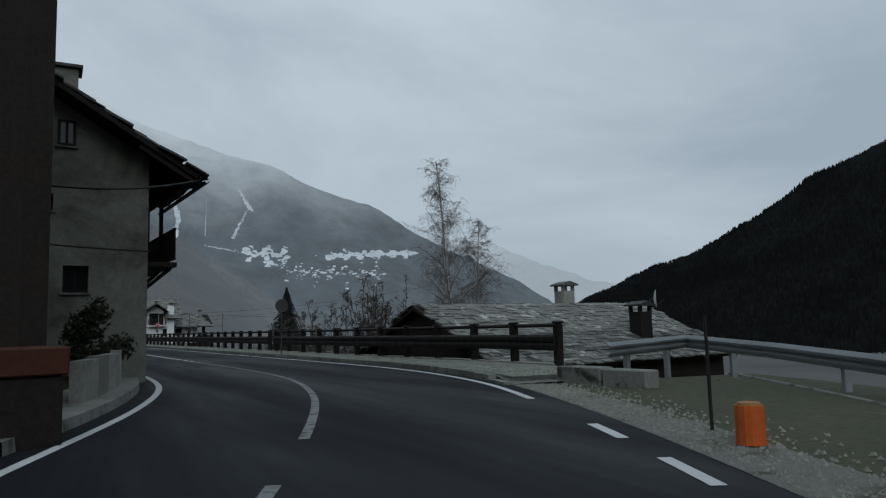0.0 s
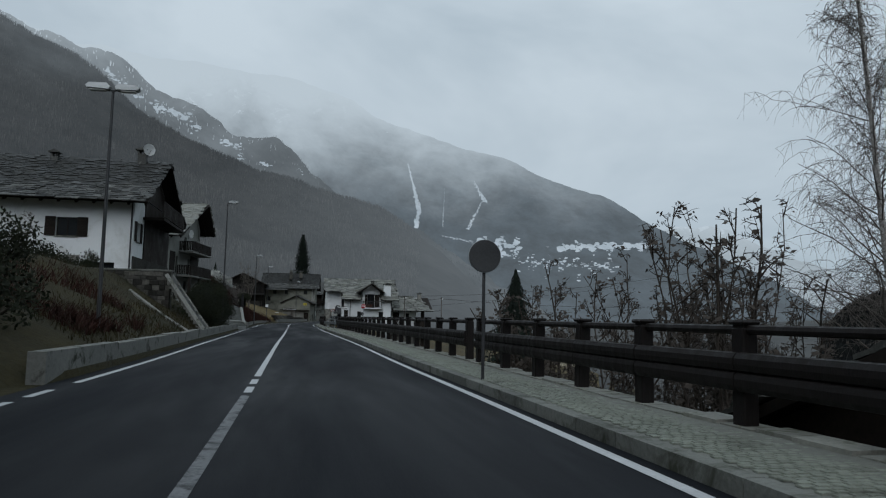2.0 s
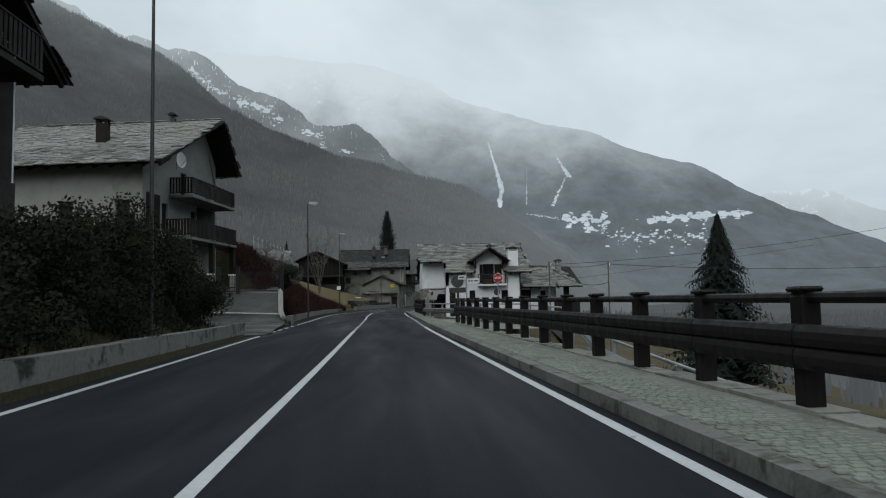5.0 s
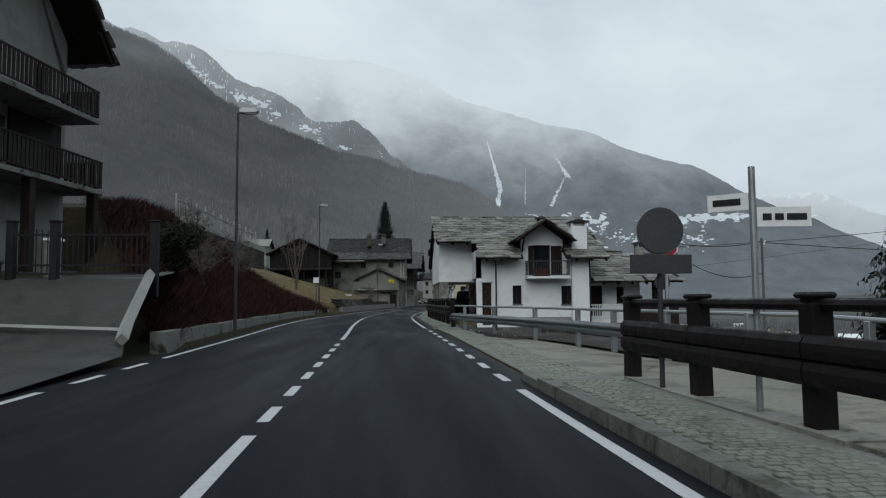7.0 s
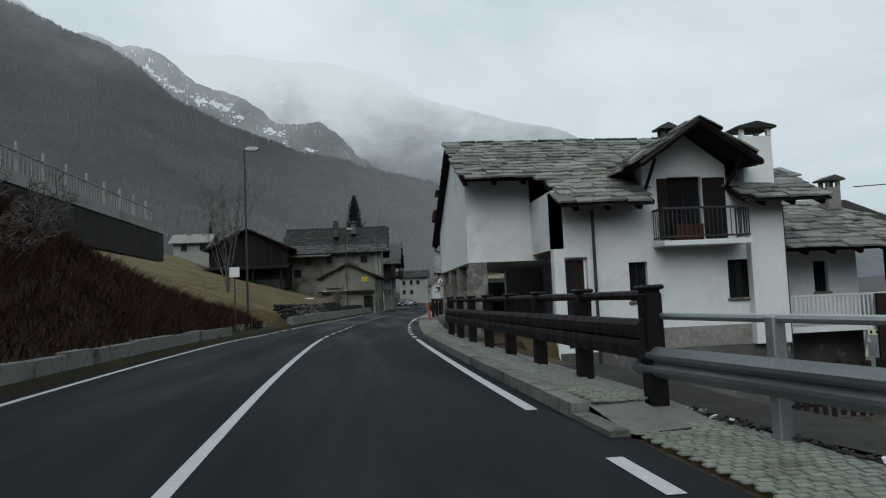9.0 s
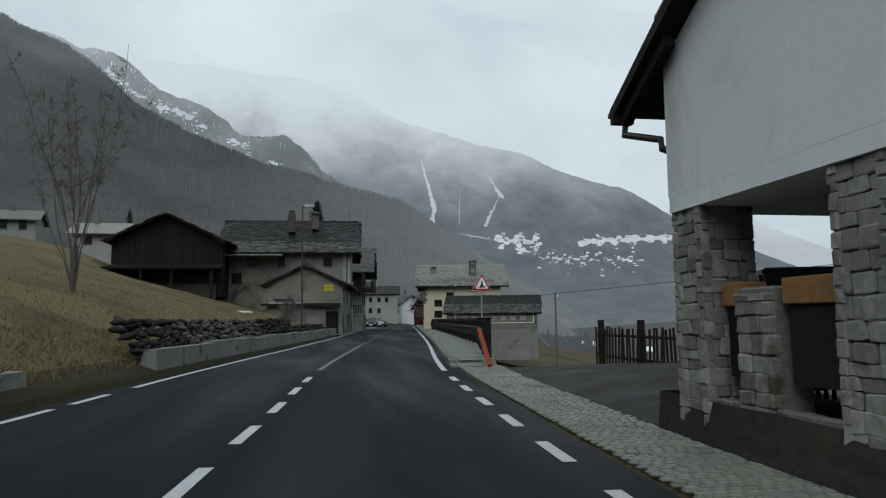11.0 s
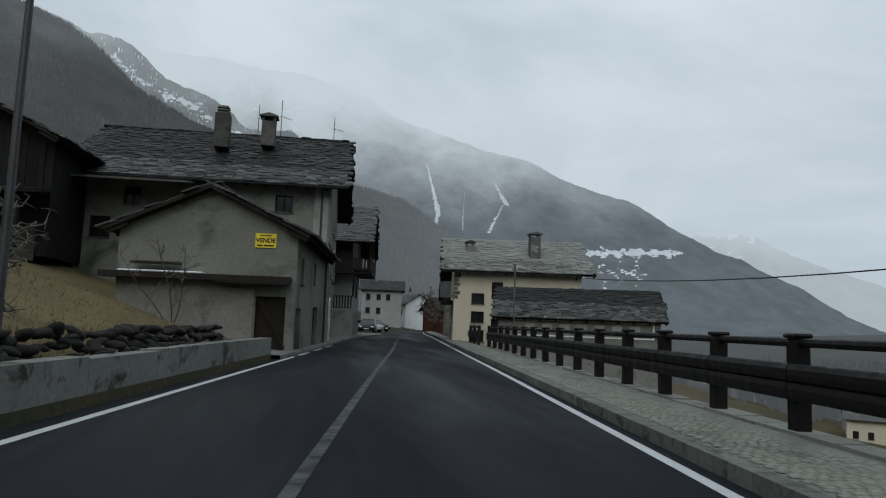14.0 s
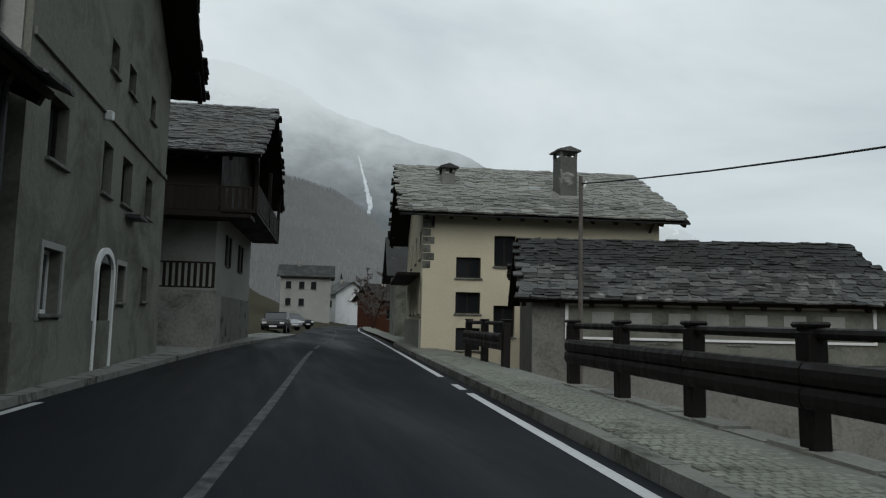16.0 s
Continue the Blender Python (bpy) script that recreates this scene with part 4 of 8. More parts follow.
# ---- more materials ----
SLATE_ROWS = surf("streaky_stone_slate", (0.045, 0.047, 0.043), (0.135, 0.137, 0.125), 16, 0.8, (0.45, 0.8), 0.5, 0.014,
                  stain=(0.27, 0.275, 0.26), stain_at=(0.56, 0.66), stain_scale=1.8, vary=0.6)
YELLOW = surf("yellow_board", (0.62, 0.50, 0.03), (0.75, 0.62, 0.06), 20, 3, (0.4, 0.6), 0.03, 0.002)
INK = surf("black_ink", (0.01, 0.01, 0.01), (0.03, 0.03, 0.03), 30, 3, (0.5, 0.7), 0.0)
SIGNRED = surf("sign_red", (0.25, 0.012, 0.02), (0.36, 0.03, 0.035), 20, 2, (0.35, 0.55), 0.03, 0.002)
ORANGE = surf("orange_plastic", (0.36, 0.07, 0.014), (0.50, 0.12, 0.03), 12, 2, (0.4, 0.65), 0.1, 0.004)
REDPAINT = surf("faded_red_paint", (0.20, 0.04, 0.02), (0.32, 0.075, 0.038), 12, 2, (0.5, 0.8), 0.2, 0.004)
BROWNRED = surf("brown_red_boards", (0.032, 0.012, 0.007), (0.075, 0.027, 0.016), 12, 2, (0.5, 0.8), 0.2, 0.004)
HONEY = surf("honey_coloured_boards", (0.16, 0.085, 0.035), (0.32, 0.18, 0.075), 12, 1.5, (0.5, 0.8), 0.2, 0.005)
CARBLACK = surf("black_car_paint", (0.008, 0.009, 0.010), (0.016, 0.017, 0.019), 10, 1, (0.15, 0.25), 0.0)
CARSILVER = surf("silver_car_paint", (0.34, 0.36, 0.38), (0.42, 0.44, 0.46), 10, 1, (0.2, 0.3), 0.0, metal=0.4)
RUBBER = surf("rubber", (0.01, 0.01, 0.01), (0.025, 0.025, 0.025), 20, 2, (0.7, 0.9), 0.1, 0.003)
SNOW = surf("old_snow", (0.62, 0.65, 0.68), (0.82, 0.84, 0.86), 8, 0.8, (0.6, 0.9), 0.3, 0.03)
BIRCHBARK = surf("birch_bark", (0.20, 0.19, 0.18), (0.52, 0.51, 0.49), 9, 2, (0.6, 0.9), 0.2, 0.005, stain=(0.03, 0.03, 0.03), stain_at=(0.6, 0.66), stain_scale=4)


def roof_plane(house, origin, xdir, up, length, slope, material, sw, sh, limit, cut=None):
    x, y = Vector(xdir).normalized(), Vector(up).normalized()
    z = x.cross(y)
    roof = new("roof")
    roof.parent = house
    roof.matrix_basis = Matrix(((x.x, y.x, z.x, origin[0]), (x.y, y.y, z.y, origin[1]), (x.z, y.z, z.z, origin[2]), (0, 0, 0, 1)))
    part("deck", boxed(0, length, 0, slope, -0.12, 0.0), WOOD, roof, "dark boarded roof deck")
    slate_rows(roof, Matrix(), length, slope, sw, sh, material, limit, cut)
    return roof


def railing(parent, m, length, height, material, gap=0.12, bar=0.05, flat=True, name="railing"):
    """A balcony railing: rails, and each bar; x along, z up from its foot."""
    r = new(name)
    r.parent = parent
    r.matrix_basis = m
    part("rail", boxed(0, length, -0.03, 0.03, height - 0.06, height, bevel=0.006), material, r)
    part("rail", boxed(0, length, -0.025, 0.025, 0.08, 0.13, bevel=0.006), material, r)
    n = max(2, int(length / gap))
    me = mesh_of(boxed(-bar / 2, bar / 2, -0.012 if flat else -bar / 2, 0.012 if flat else bar / 2, 0.131, height - 0.061), "baluster", material)
    for i in range(n + 1):
        b = new("baluster", me)
        b.parent = r
        b.matrix_basis = Matrix.Translation((bar / 2 + (length - bar) * i / n, 0, 0))
    return r


def writing(parent, text, size, m, material, name="lettering"):
    cu = bpy.data.curves.new(name, "FONT")
    cu.body = text
    cu.size = size
    cu.align_x, cu.align_y = "CENTER", "CENTER"
    cu.extrude = 0.002
    cu.offset = size * 0.035
    tmp = bpy.data.objects.new(name, cu)
    scene.collection.objects.link(tmp)
    me = bpy.data.meshes.new_from_object(tmp.evaluated_get(bpy.context.evaluated_depsgraph_get()))
    bpy.data.objects.remove(tmp)
    me.materials.clear()
    me.materials.append(material)
    ob = new(name, me)
    ob.parent = parent
    ob.matrix_basis = m
    return ob


def downpipe(parent, m, h, material=DARKMETAL):
    return part("downpipe", tubed([(0, 0, 0), (0, 0, h)], 0.045, 0.045, 8), material, parent, m=m)


def gutter(parent, m, length):
    bm = bmesh.new()
    pts = [(math.cos(a) * 0.07, math.sin(a) * 0.07) for a in [math.pi + math.pi * i / 6 for i in range(7)]]
    pts += [(x * 0.86, z * 0.86) for x, z in reversed(pts)]
    a = [bm.verts.new((0, x, z)) for x, z in pts]
    b = [bm.verts.new((length, x, z)) for x, z in pts]
    n = len(pts)
    for i in range(n):
        bm.faces.new((a[i], a[(i + 1) % n], b[(i + 1) % n], b[i]))
    bm.faces.new(a[::-1])
    bm.faces.new(b)
    return part("gutter", bm, DARKMETAL, parent, m=m)


def stones(parent, x0, x1, z0, z1, y, size, seed, material=STONEWALL, depth=0.12, m=None, limit=300, name="stone"):
    """Single rough stones laid in courses on a wall face in the xz plane, standing out towards -y."""
    rnd = random.Random(seed)
    kinds = []
    for k in range(6):
        bm = bmesh.new()
        box(bm, -0.5, 0.5, -0.5, 0.5, -0.5, 0.5, bevel=0.11)
        for v in bm.verts:
            v.co += Vector((rnd.uniform(-1, 1), rnd.uniform(-1, 1), rnd.uniform(-1, 1))) * 0.05
        kinds.append(mesh_of(bm, name, material))
    z, count = z0, 0
    base = m or Matrix()
    while z < z1 - 0.03:
        h = min(size * rnd.uniform(0.55, 1.05), z1 - z)
        x = x0
        while x < x1 - 0.03:
            w = min(size * rnd.uniform(0.7, 1.8), x1 - x)
            if count < limit:
                ob = new(name, kinds[rnd.randrange(6)])
                ob.parent = parent
                ob.matrix_basis = base @ Matrix.Translation((x + w / 2, y, z + h / 2)) @ pose(0, 0, 0, 0, rnd.uniform(-4, 4), rnd.uniform(-5, 5)) @ Matrix.Diagonal((w, depth * rnd.uniform(0.8, 1.3), h, 1))
            count += 1
            x += w
        z += h


# ---- the white house by the junction ----
wh = gable_house("white_house", "white rendered house with a stone slate roof and dark shutters", pose(2.45, 58.5, 0), 8.9, 10.5, -3.8, 4.05, 6.62, WHITE, SLATE, 0.85, 0.95,
                 {"f": []}, 0.52, 0.36, (300, 120), cut=(2.38, 2.6), skip="fbl", ov_l=0.25, notch=(4.98, 7.52, 2.45))
part("wall", wall_bm(0, 8.9, -3.8, 4.05, [(6.2, 8.9, -0.1, 2.45)], 0.32), WHITE, wh, m=side_frame("b", 8.9, 10.5))
F = pose(0, 0, 0)
bm = wall_bm(2.05, 8.9, -3.8, 4.05, [(4.2, 4.74, 0.9, 2.0), (7.13, 7.98, 0.86, 1.97), (5.48, 6.5, 2.56, 4.05), (2.35, 3.0, -0.4, 2.2)], 0.32)
part("wall", bm, WHITE, wh)
window(wh, F, 4.2, 4.74, 0.9, 2.0, "p")
window(wh, F, 7.13, 7.98, 0.86, 1.97, "p")
window(wh, F, 2.35, 3.0, -0.4, 2.2, "dw")
window(wh, F, 5.48, 6.5, 2.56, 4.398, "p")
for a, w in ((5.16, 0.3), (6.52, 0.66)):
    sh = boxed(a, a + w, -0.07, -0.02, 2.6, 4.35, bevel=0.006)
    sh = part("shutter", sh, WOOD, wh, "dark louvred shutter")
    sm = mesh_of(boxed(a + 0.04, a + w - 0.04, -0.082, -0.071, 0, 0.05), "slat", WOOD)
    for i in range(17):
        so = new("slat", sm)
        so.parent = sh
        so.matrix_basis = Matrix.Translation((0, 0, 2.68 + 0.095 * i))
part("shutter", boxed(7.99, 8.36, -0.06, -0.015, 0.86, 1.97, bevel=0.006), SHRUB, wh, "dark green open shutter")
# dormer over the balcony door
bm = bmesh.new()
prism(bm, [(4.75, 4.4), (7.25, 4.4), (7.25, 4.72), (6.0, 5.66), (4.75, 4.72)], 0.0, 0.3)
box(bm, 4.75, 5.478, 0.0, 0.3, 4.052, 4.399)
box(bm, 6.502, 7.25, 0.0, 0.3, 4.052, 4.399)
part("dormer_wall", bm, WHITE, wh)
part("dormer_cheek", boxed(4.75, 4.9, 0.302, 2.4, 3.7, 4.72), WHITE, wh)
part("dormer_cheek", boxed(7.1, 7.25, 0.302, 2.4, 3.7, 4.72), WHITE, wh)
sl = math.atan2(1.15, 1.7)
roof_plane(wh, (7.7, -1.15, 4.66), (0, 1, 0), (-math.cos(sl), 0, math.sin(sl)), 4.6, 1.74 / math.cos(sl), SLATE, 0.55, 0.4, 60)
roof_plane(wh, (4.3, 3.45, 4.66), (0, -1, 0), (math.cos(sl), 0, math.sin(sl)), 4.6, 1.74 / math.cos(sl), SLATE, 0.55, 0.4, 60)
for s in (-1, 1):
    part("barge_board", tubed([(6.0, -1.17, 5.76), (6.0 + s * 1.72, -1.17, 4.58)], 0.085, 0.085, 4), WOOD, wh)
    part("brace", tubed([(6.0 + s * 1.2, -0.02, 4.0), (6.0 + s * 1.25, -0.95, 4.75)], 0.05, 0.05, 5), WOOD, wh)
# balcony
bal = new("balcony")
bal.parent = wh
part("slab", boxed(4.95, 7.5, -0.78, -0.002, 2.38, 2.52, bevel=0.012), WHITE, bal)
railing(bal, pose(4.98, -0.74, 2.52), 2.48, 0.92, DARKMETAL, 0.13, 0.02, False)
railing(bal, pose(7.46, -0.74, 2.52, 0, 0, 90), 0.7, 0.92, DARKMETAL, 0.13, 0.02, False)
railing(bal, pose(4.99, -0.74, 2.52, 0, 0, 90), 0.7, 0.92, DARKMETAL, 0.13, 0.02, False)
part("flower_box", boxed(5.4, 6.2, -0.6, -0.36, 2.53, 2.98, bevel=0.01), BROWNRED, bal, "reddish wooden box on the balcony")
part("plinth_band", boxed(4.6, 7.7, -0.04, -0.002, -0.45, 0.12), STONEWALL, wh, "grey stone base band")
part("chimney_breast", boxed(7.72, 8.75, -0.28, -0.002, -0.45, 3.72, bevel=0.01), WHITE, wh)
downpipe(wh, pose(3.2, -0.07, -0.8), 4.3)
downpipe(wh, pose(8.86, -0.07, -0.8), 4.3)
gutter(wh, pose(2.15, -0.93, 3.58), 2.5)
gutter(wh, pose(7.35, -0.93, 3.58), 2.45)
# dark slate colour stands in for the shade in an open basement
part("basement_wall", boxed(2.1, 8.88, -0.06, -0.003, -3.8, -0.46), SLATE_DARK, wh, "dark sheet for the shade of an open basement")
# upper floor over the open porch, towards the road
part("wall", wall_bm(0, 2.05, 2.45, 5.2, [], 0.3), WHITE, wh, m=pose(0, 2.5, 0))
part("wall", wall_bm(0.0, 2.5, 2.45, 4.1, [], 0.3), WHITE, wh, m=pose(2.05, 2.5, 0, 0, 0, 270))
bm = wall_bm(0.32, 7.69, 2.45, 4.05, [], 0.32)
part("wall", bm, WHITE, wh, m=pose(0, 10.5, 0, 0, 0, 270))
bm = bmesh.new()
prism(bm, [(0.32, 4.052), (7.69, 4.052), (7.69, 5.22), (5.25, 6.45)], 0.0, 0.32)
part("gable", bm, WHITE, wh, m=pose(0, 10.5, 0, 0, 0, 270))
part("porch_ceiling", boxed(0.0, 4.0, 2.5, 10.48, 2.28, 2.448), WHITE, wh)
part("wall", wall_bm(0.0, 5.4, -0.9, 2.27, [(1.5, 2.4, -0.1, 2.0)], 0.25), WHITE, wh, m=pose(4.0, 2.6, 0, 0, 0, 90))
part("fascia", boxed(-0.25, 0.0, 10.5 + 0.75, 10.5 + 0.85, 3.45, 3.62), WOOD, wh)
part("rain_spout", tubed([(-0.1, 11.25, 3.45), (-0.15, 11.2, 3.3), (0.1, 10.8, 3.15), (0.0, 10.6, 3.0), (0.25, 10.56, 2.9)], 0.04, 0.04, 8), DARKMETAL, wh)


def stone_pillar(x, y, w=0.62, h=2.5, z0=-0.1):
    p = thing("stone_pillar", "square porch pillar of rough grey stones", "pillar", pose(x, y, z0), "porch pillars")
    part("core", boxed(-w / 2 + 0.07, w / 2 - 0.07, -w / 2 + 0.07, w / 2 - 0.07, 0, h), CONCRETE, p)
    for k in range(4):
        stones(p, -w / 2, w / 2, 0, h, -w / 2 + 0.06, 0.17, 40 + k, depth=0.085, m=pose(0, 0, 0, 0, 0, 90 * k), limit=90)


for y in (61.3, 63.9, 66.4, 68.72):
    stone_pillar(2.76, y, 0.58)
pw = thing("porch_wall", "low rendered porch wall with a stone pier", "wall", pose(2.62, 66.9, -0.1))
part("panel", boxed(0.05, 0.25, -5.2, 1.5, 0, 0.45), CONCRETE, pw)
for a, b in ((-0.2, 0.6), (1.2, 1.5)):
    pl = new("planter_box")
    pl.parent = pw
    part("front", boxed(0.02, 0.3, a, b, 1.40, 1.62, bevel=0.01), HONEY, pl, "honey-coloured wooden box")
    part("tray", boxed(0.06, 0.26, a + 0.04, b - 0.04, 0.75, 1.398), WOOD, pl)
part("ledge", boxed(-0.02, 0.32, 0.65, 1.15, 0.0, 1.56, bevel=0.02), STONEWALL, pw)
stones(pw, -1.15, -0.65, 0.0, 1.5, -0.02, 0.18, 48, depth=0.1, m=pose(0, 0, 0, 0, 0, 270), limit=40)
stones(pw, -1.5, 5.2, 0.0, 0.55, 0.02, 0.2, 49, depth=0.12, m=pose(0, 0, 0, 0, 0, 270), limit=130)

chimney(pose(10.72, 58.85, 4.2), "white square chimney with a slab cap", 0.95, 0.75, 1.35, WHITE)
chimney(pose(8.75, 60.2, 5.6), "small dark stone chimney on the white house", 0.36, 0.36, 0.35, SLATE_DARK)
chimney(pose(15.8, 62.6, 4.0), "small stone chimney on the annex roof", 0.5, 0.5, 0.55, STONEWALL)
ax = gable_house("white_annex", "low white annex with a wide stone slate roof on a post", pose(11.4, 60.6, 0), 3.7, 6.4, -4.6, 2.95, 4.25, WHITE, SLATE, 1.7, 0.05,
                 {"f": [(0.35, 1.3, 0.1, 2.0, "d"), (2.2, 2.7, 0.9, 1.9, "p")]}, 0.62, 0.42, (200, 0))
sl = math.atan2(1.3, 3.2)
roof_plane(ax, (3.75, -1.7, 2.26), (1, 0, 0), (0, math.cos(sl), math.sin(sl)), 2.1, 4.9 / math.cos(sl), SLATE, 0.62, 0.42, 60, lambda x, y: x > 2.1 - 0.28 * y)
part("post", boxed(4.3, 4.75, -0.9, -0.45, -4.6, 2.3, bevel=0.02), WOOD, ax, "thick dark wooden post")
part("balcony_slab", boxed(0, 3.9, -1.2, -0.002, -0.3, -0.12, bevel=0.01), PLAINWHITE, ax)
railing(ax, pose(0.05, -1.14, -0.12), 3.8, 0.95, PLAINWHITE, 0.14, 0.05)
# same dark sheet below the annex, in place of basement shade
part("basement_wall", boxed(0.0, 3.7, -0.06, -0.003, -4.6, -0.32), SLATE_DARK, ax, "dark sheet for the shade of an open basement")
part("screen", boxed(3.2, 5.6, -1.45, -1.35, -1.6, 0.8), WOOD, ax, "dark boarded balcony screen")

# ---- grey house, outbuilding, timber barn and balcony house on the hill side ----
gh = gable_house("grey_house", "tall grey weathered house with a dark stone slate roof", pose(-10.44, 130.91, 0.02, 0, 0, -2.7) @ Matrix.Diagonal((1.044, 1.044, 1.02, 1)), 11.3, 10.3, -0.2, 7.9, 11.1, GREYWALL, SLATE_DARK, 0.7, 0.85,
                 {"f": [(8.75, 9.55, 6.22, 7.03, "p"), (2.0, 2.75, 6.2, 7.05, "p"), (4.6, 5.3, 6.2, 7.05, "p"), (0.6, 1.5, 4.6, 5.6, "p")],
                  "r": [(3.98, 4.55, 5.8, 6.42, "p"), (5.45, 6.1, 5.85, 6.45, "p"), (7.8, 8.38, 5.9, 6.5, "p"),
                        (0.92, 1.78, 3.38, 4.34, "p"), (3.88, 4.58, 3.4, 4.38, "p"), (5.4, 6.3, 3.44, 4.43, "p"), (7.8, 8.55, 3.5, 4.48, "p"),
                        (1.02, 1.88, 1.12, 2.08, "pw"), (3.95, 5.0, 0.15, 2.1, "d"), (5.45, 6.15, 1.38, 2.15, "p"), (7.95, 8.65, 1.45, 2.28, "p")]}, 0.44, 0.2, (300, 60))
RS = side_frame("r", 11.3, 10.3)
part("string_course", boxed(0.05, 10.25, -0.05, -0.002, 4.86, 4.98), GREYWALL, gh, m=RS)
part("plinth", boxed(0.02, 10.28, -0.035, -0.002, -0.2, 1.0), GREYWALL, gh, m=RS)
bm = bmesh.new()
arc = [(3.8, 0.1), (3.8, 1.9)] + [(4.475 - 0.675 * math.cos(a), 1.9 + 0.5 * math.sin(a)) for a in [math.pi * i / 10 for i in range(1, 10)]] + [(5.15, 1.9), (5.15, 0.1)]
inn = [(3.93, 0.1), (3.93, 1.9)] + [(4.475 - 0.545 * math.cos(a), 1.9 + 0.38 * math.sin(a)) for a in [math.pi * i / 10 for i in range(1, 10)]] + [(5.02, 1.9), (5.02, 0.1)]
for k in range(len(arc) - 1):
    a, b, c, d = arc[k], arc[k + 1], inn[k + 1], inn[k]
    vs = [bm.verts.new((p[0], yy, p[1])) for yy in (-0.06, -0.002) for p in (a, b, c, d)]
    for f in ((0, 1, 2, 3), (7, 6, 5, 4), (0, 4, 5, 1), (3, 2, 6, 7), (1, 5, 6, 2), (0, 3, 7, 4)):
        bm.faces.new([vs[i] for i in f])
bmesh.ops.recalc_face_normals(bm, faces=bm.faces)
part("door_surround", bm, PLAINWHITE, gh, "white arched door surround", RS)
bm = bmesh.new()
prism(bm, [(3.94, 2.1), (5.01, 2.1)] + [(4.475 + 0.535 * math.cos(a), 2.1 + 0.2 * math.sin(a)) for a in [math.pi * i / 8 for i in range(1, 8)]], -0.02, -0.004)
part("fanlight", bm, GLASS, gh, m=RS)
part("bracket", boxed(5.9, 6.7, -0.3, -0.002, 3.2, 3.27), DARKMETAL, gh, m=RS)
part("wall_lamp", boxed(3.7, 3.82, -0.16, -0.002, 4.72, 4.9, bevel=0.02), PLAINWHITE, gh, m=RS)
for u0, u1, z0, z1 in ((1.02, 1.88, 1.12, 2.08), (5.45, 6.15, 1.38, 2.15)):
    fr = bmesh.new()
    box(fr, u0 - 0.1, u0, -0.03, -0.002, z0 - 0.1, z1 + 0.1)
    box(fr, u1, u1 + 0.1, -0.03, -0.002, z0 - 0.1, z1 + 0.1)
    box(fr, u0, u1, -0.03, -0.002, z1, z1 + 0.1)
    part("surround", fr, DIMWHITE, gh, "pale window surround", RS)
part("corner_strip", boxed(10.55, 11.2, -0.03, -0.002, 4.6, 7.7), DIMWHITE, gh, "pale patched plaster")
downpipe(gh, pose(10.9, -0.1, 3.6), 4.1)
gutter(gh, pose(-0.8, -0.82, 7.42), 12.9)
part("porch_roof", boxed(-0.6, 5.2, -1.5, 0.3, 0, 0.1), SLATE_DARK, gh, "low lean-to roof along the eave", pose(0, -0.45, 7.28, 10))
c = chimney(pose(-4.41, 133.05, 10.5), "tall banded stone chimney", 0.75, 0.75, 1.2, STONEDARK, False)
for i in range(3):
    part("band", boxed(-0.3, 0.3, -0.3, 0.3, 1.21 + 0.14 * i, 1.29 + 0.14 * i, bevel=0.02), KERB, c)
    part("flue", boxed(-0.22, 0.22, -0.22, 0.22, 1.29 + 0.14 * i, 1.35 + 0.14 * i), SLATE_DARK, c)
chimney(pose(-2.12, 133.65, 10.9), "stone chimney with a slab roof on little legs", 0.72, 0.72, 0.75, STONEDARK)


def antenna(x, y, z, h, label):
    a = thing("antenna", label, "antenna", pose(x, y, z), "roof antennas")
    part("mast", tubed([(0, 0, 0), (0, 0, h)], 0.022, 0.018, 6), DARKMETAL, a)
    part("boom", tubed([(-0.1, 0, h * 0.6), (0.55, 0, h * 0.52)], 0.012, 0.012, 5), DARKMETAL, a)
    for i in range(5):
        part("element", tubed([(0.05 + 0.1 * i, -0.18, h * 0.585 - 0.012 * i), (0.05 + 0.1 * i, 0.18, h * 0.585 - 0.012 * i)], 0.006, 0.006, 4), DARKMETAL, a)


antenna(-1.53, 134.11, 10.85, 2.2, "thin television antenna beside a chimney")
antenna(-2.74, 134.23, 10.85, 1.9, "thin television antenna beside a chimney")
antenna(1.33, 135.8, 11.15, 1.7, "thin television antenna on the ridge")

gar = gable_house("outbuilding", "low grey rendered outbuilding with a dark slate gable roof", pose(0.3, 120.6, 0, 0, 0, 84), 9.2, 6.1, -0.3, 4.3, 5.72, GREYWALL, SLATE_DARK, 0.45, 0.4,
                  {"f": [(0.35, 1.55, 0.05, 1.6, "d"), (5.2, 6.9, 0.05, 1.75, "d"), (1.15, 1.85, 2.5, 3.45, "p"), (4.95, 5.55, 2.7, 3.6, "p")],
                   "l": [(4.75, 5.9, 0.0, 1.95, "d")]}, 0.5, 0.34, (120, 40))
GL = side_frame("l", 9.2, 6.1)
part("wall_face", boxed(0.4, 4.7, -0.06, -0.002, -0.3, 2.2), STONEWALL, gar, "bare rubble masonry", GL)
part("lean_to", boxed(-0.4, 5.95, -0.55, -0.002, 2.42, 2.62), WOOD, gar, "dark boarded ledge", GL)
gutter(gar, GL @ pose(3.6, -0.6, 2.4), 2.4)
part("snow_edge", boxed(0.2, 3.0, -0.5, -0.05, 2.622, 2.68, bevel=0.02), SNOW, gar, "strip of snow", GL)
part("bench", boxed(0.6, 2.2, -0.5, -0.1, 2.9, 2.98), WOOD, gar, m=GL)
part("timber", tubed([(4.85, -0.03, 1.8), (5.8, -0.03, 0.2)], 0.05, 0.05, 4), WOOD, gar, m=GL)
downpipe(gar, pose(9.05, -0.08, 0.2), 4.0)
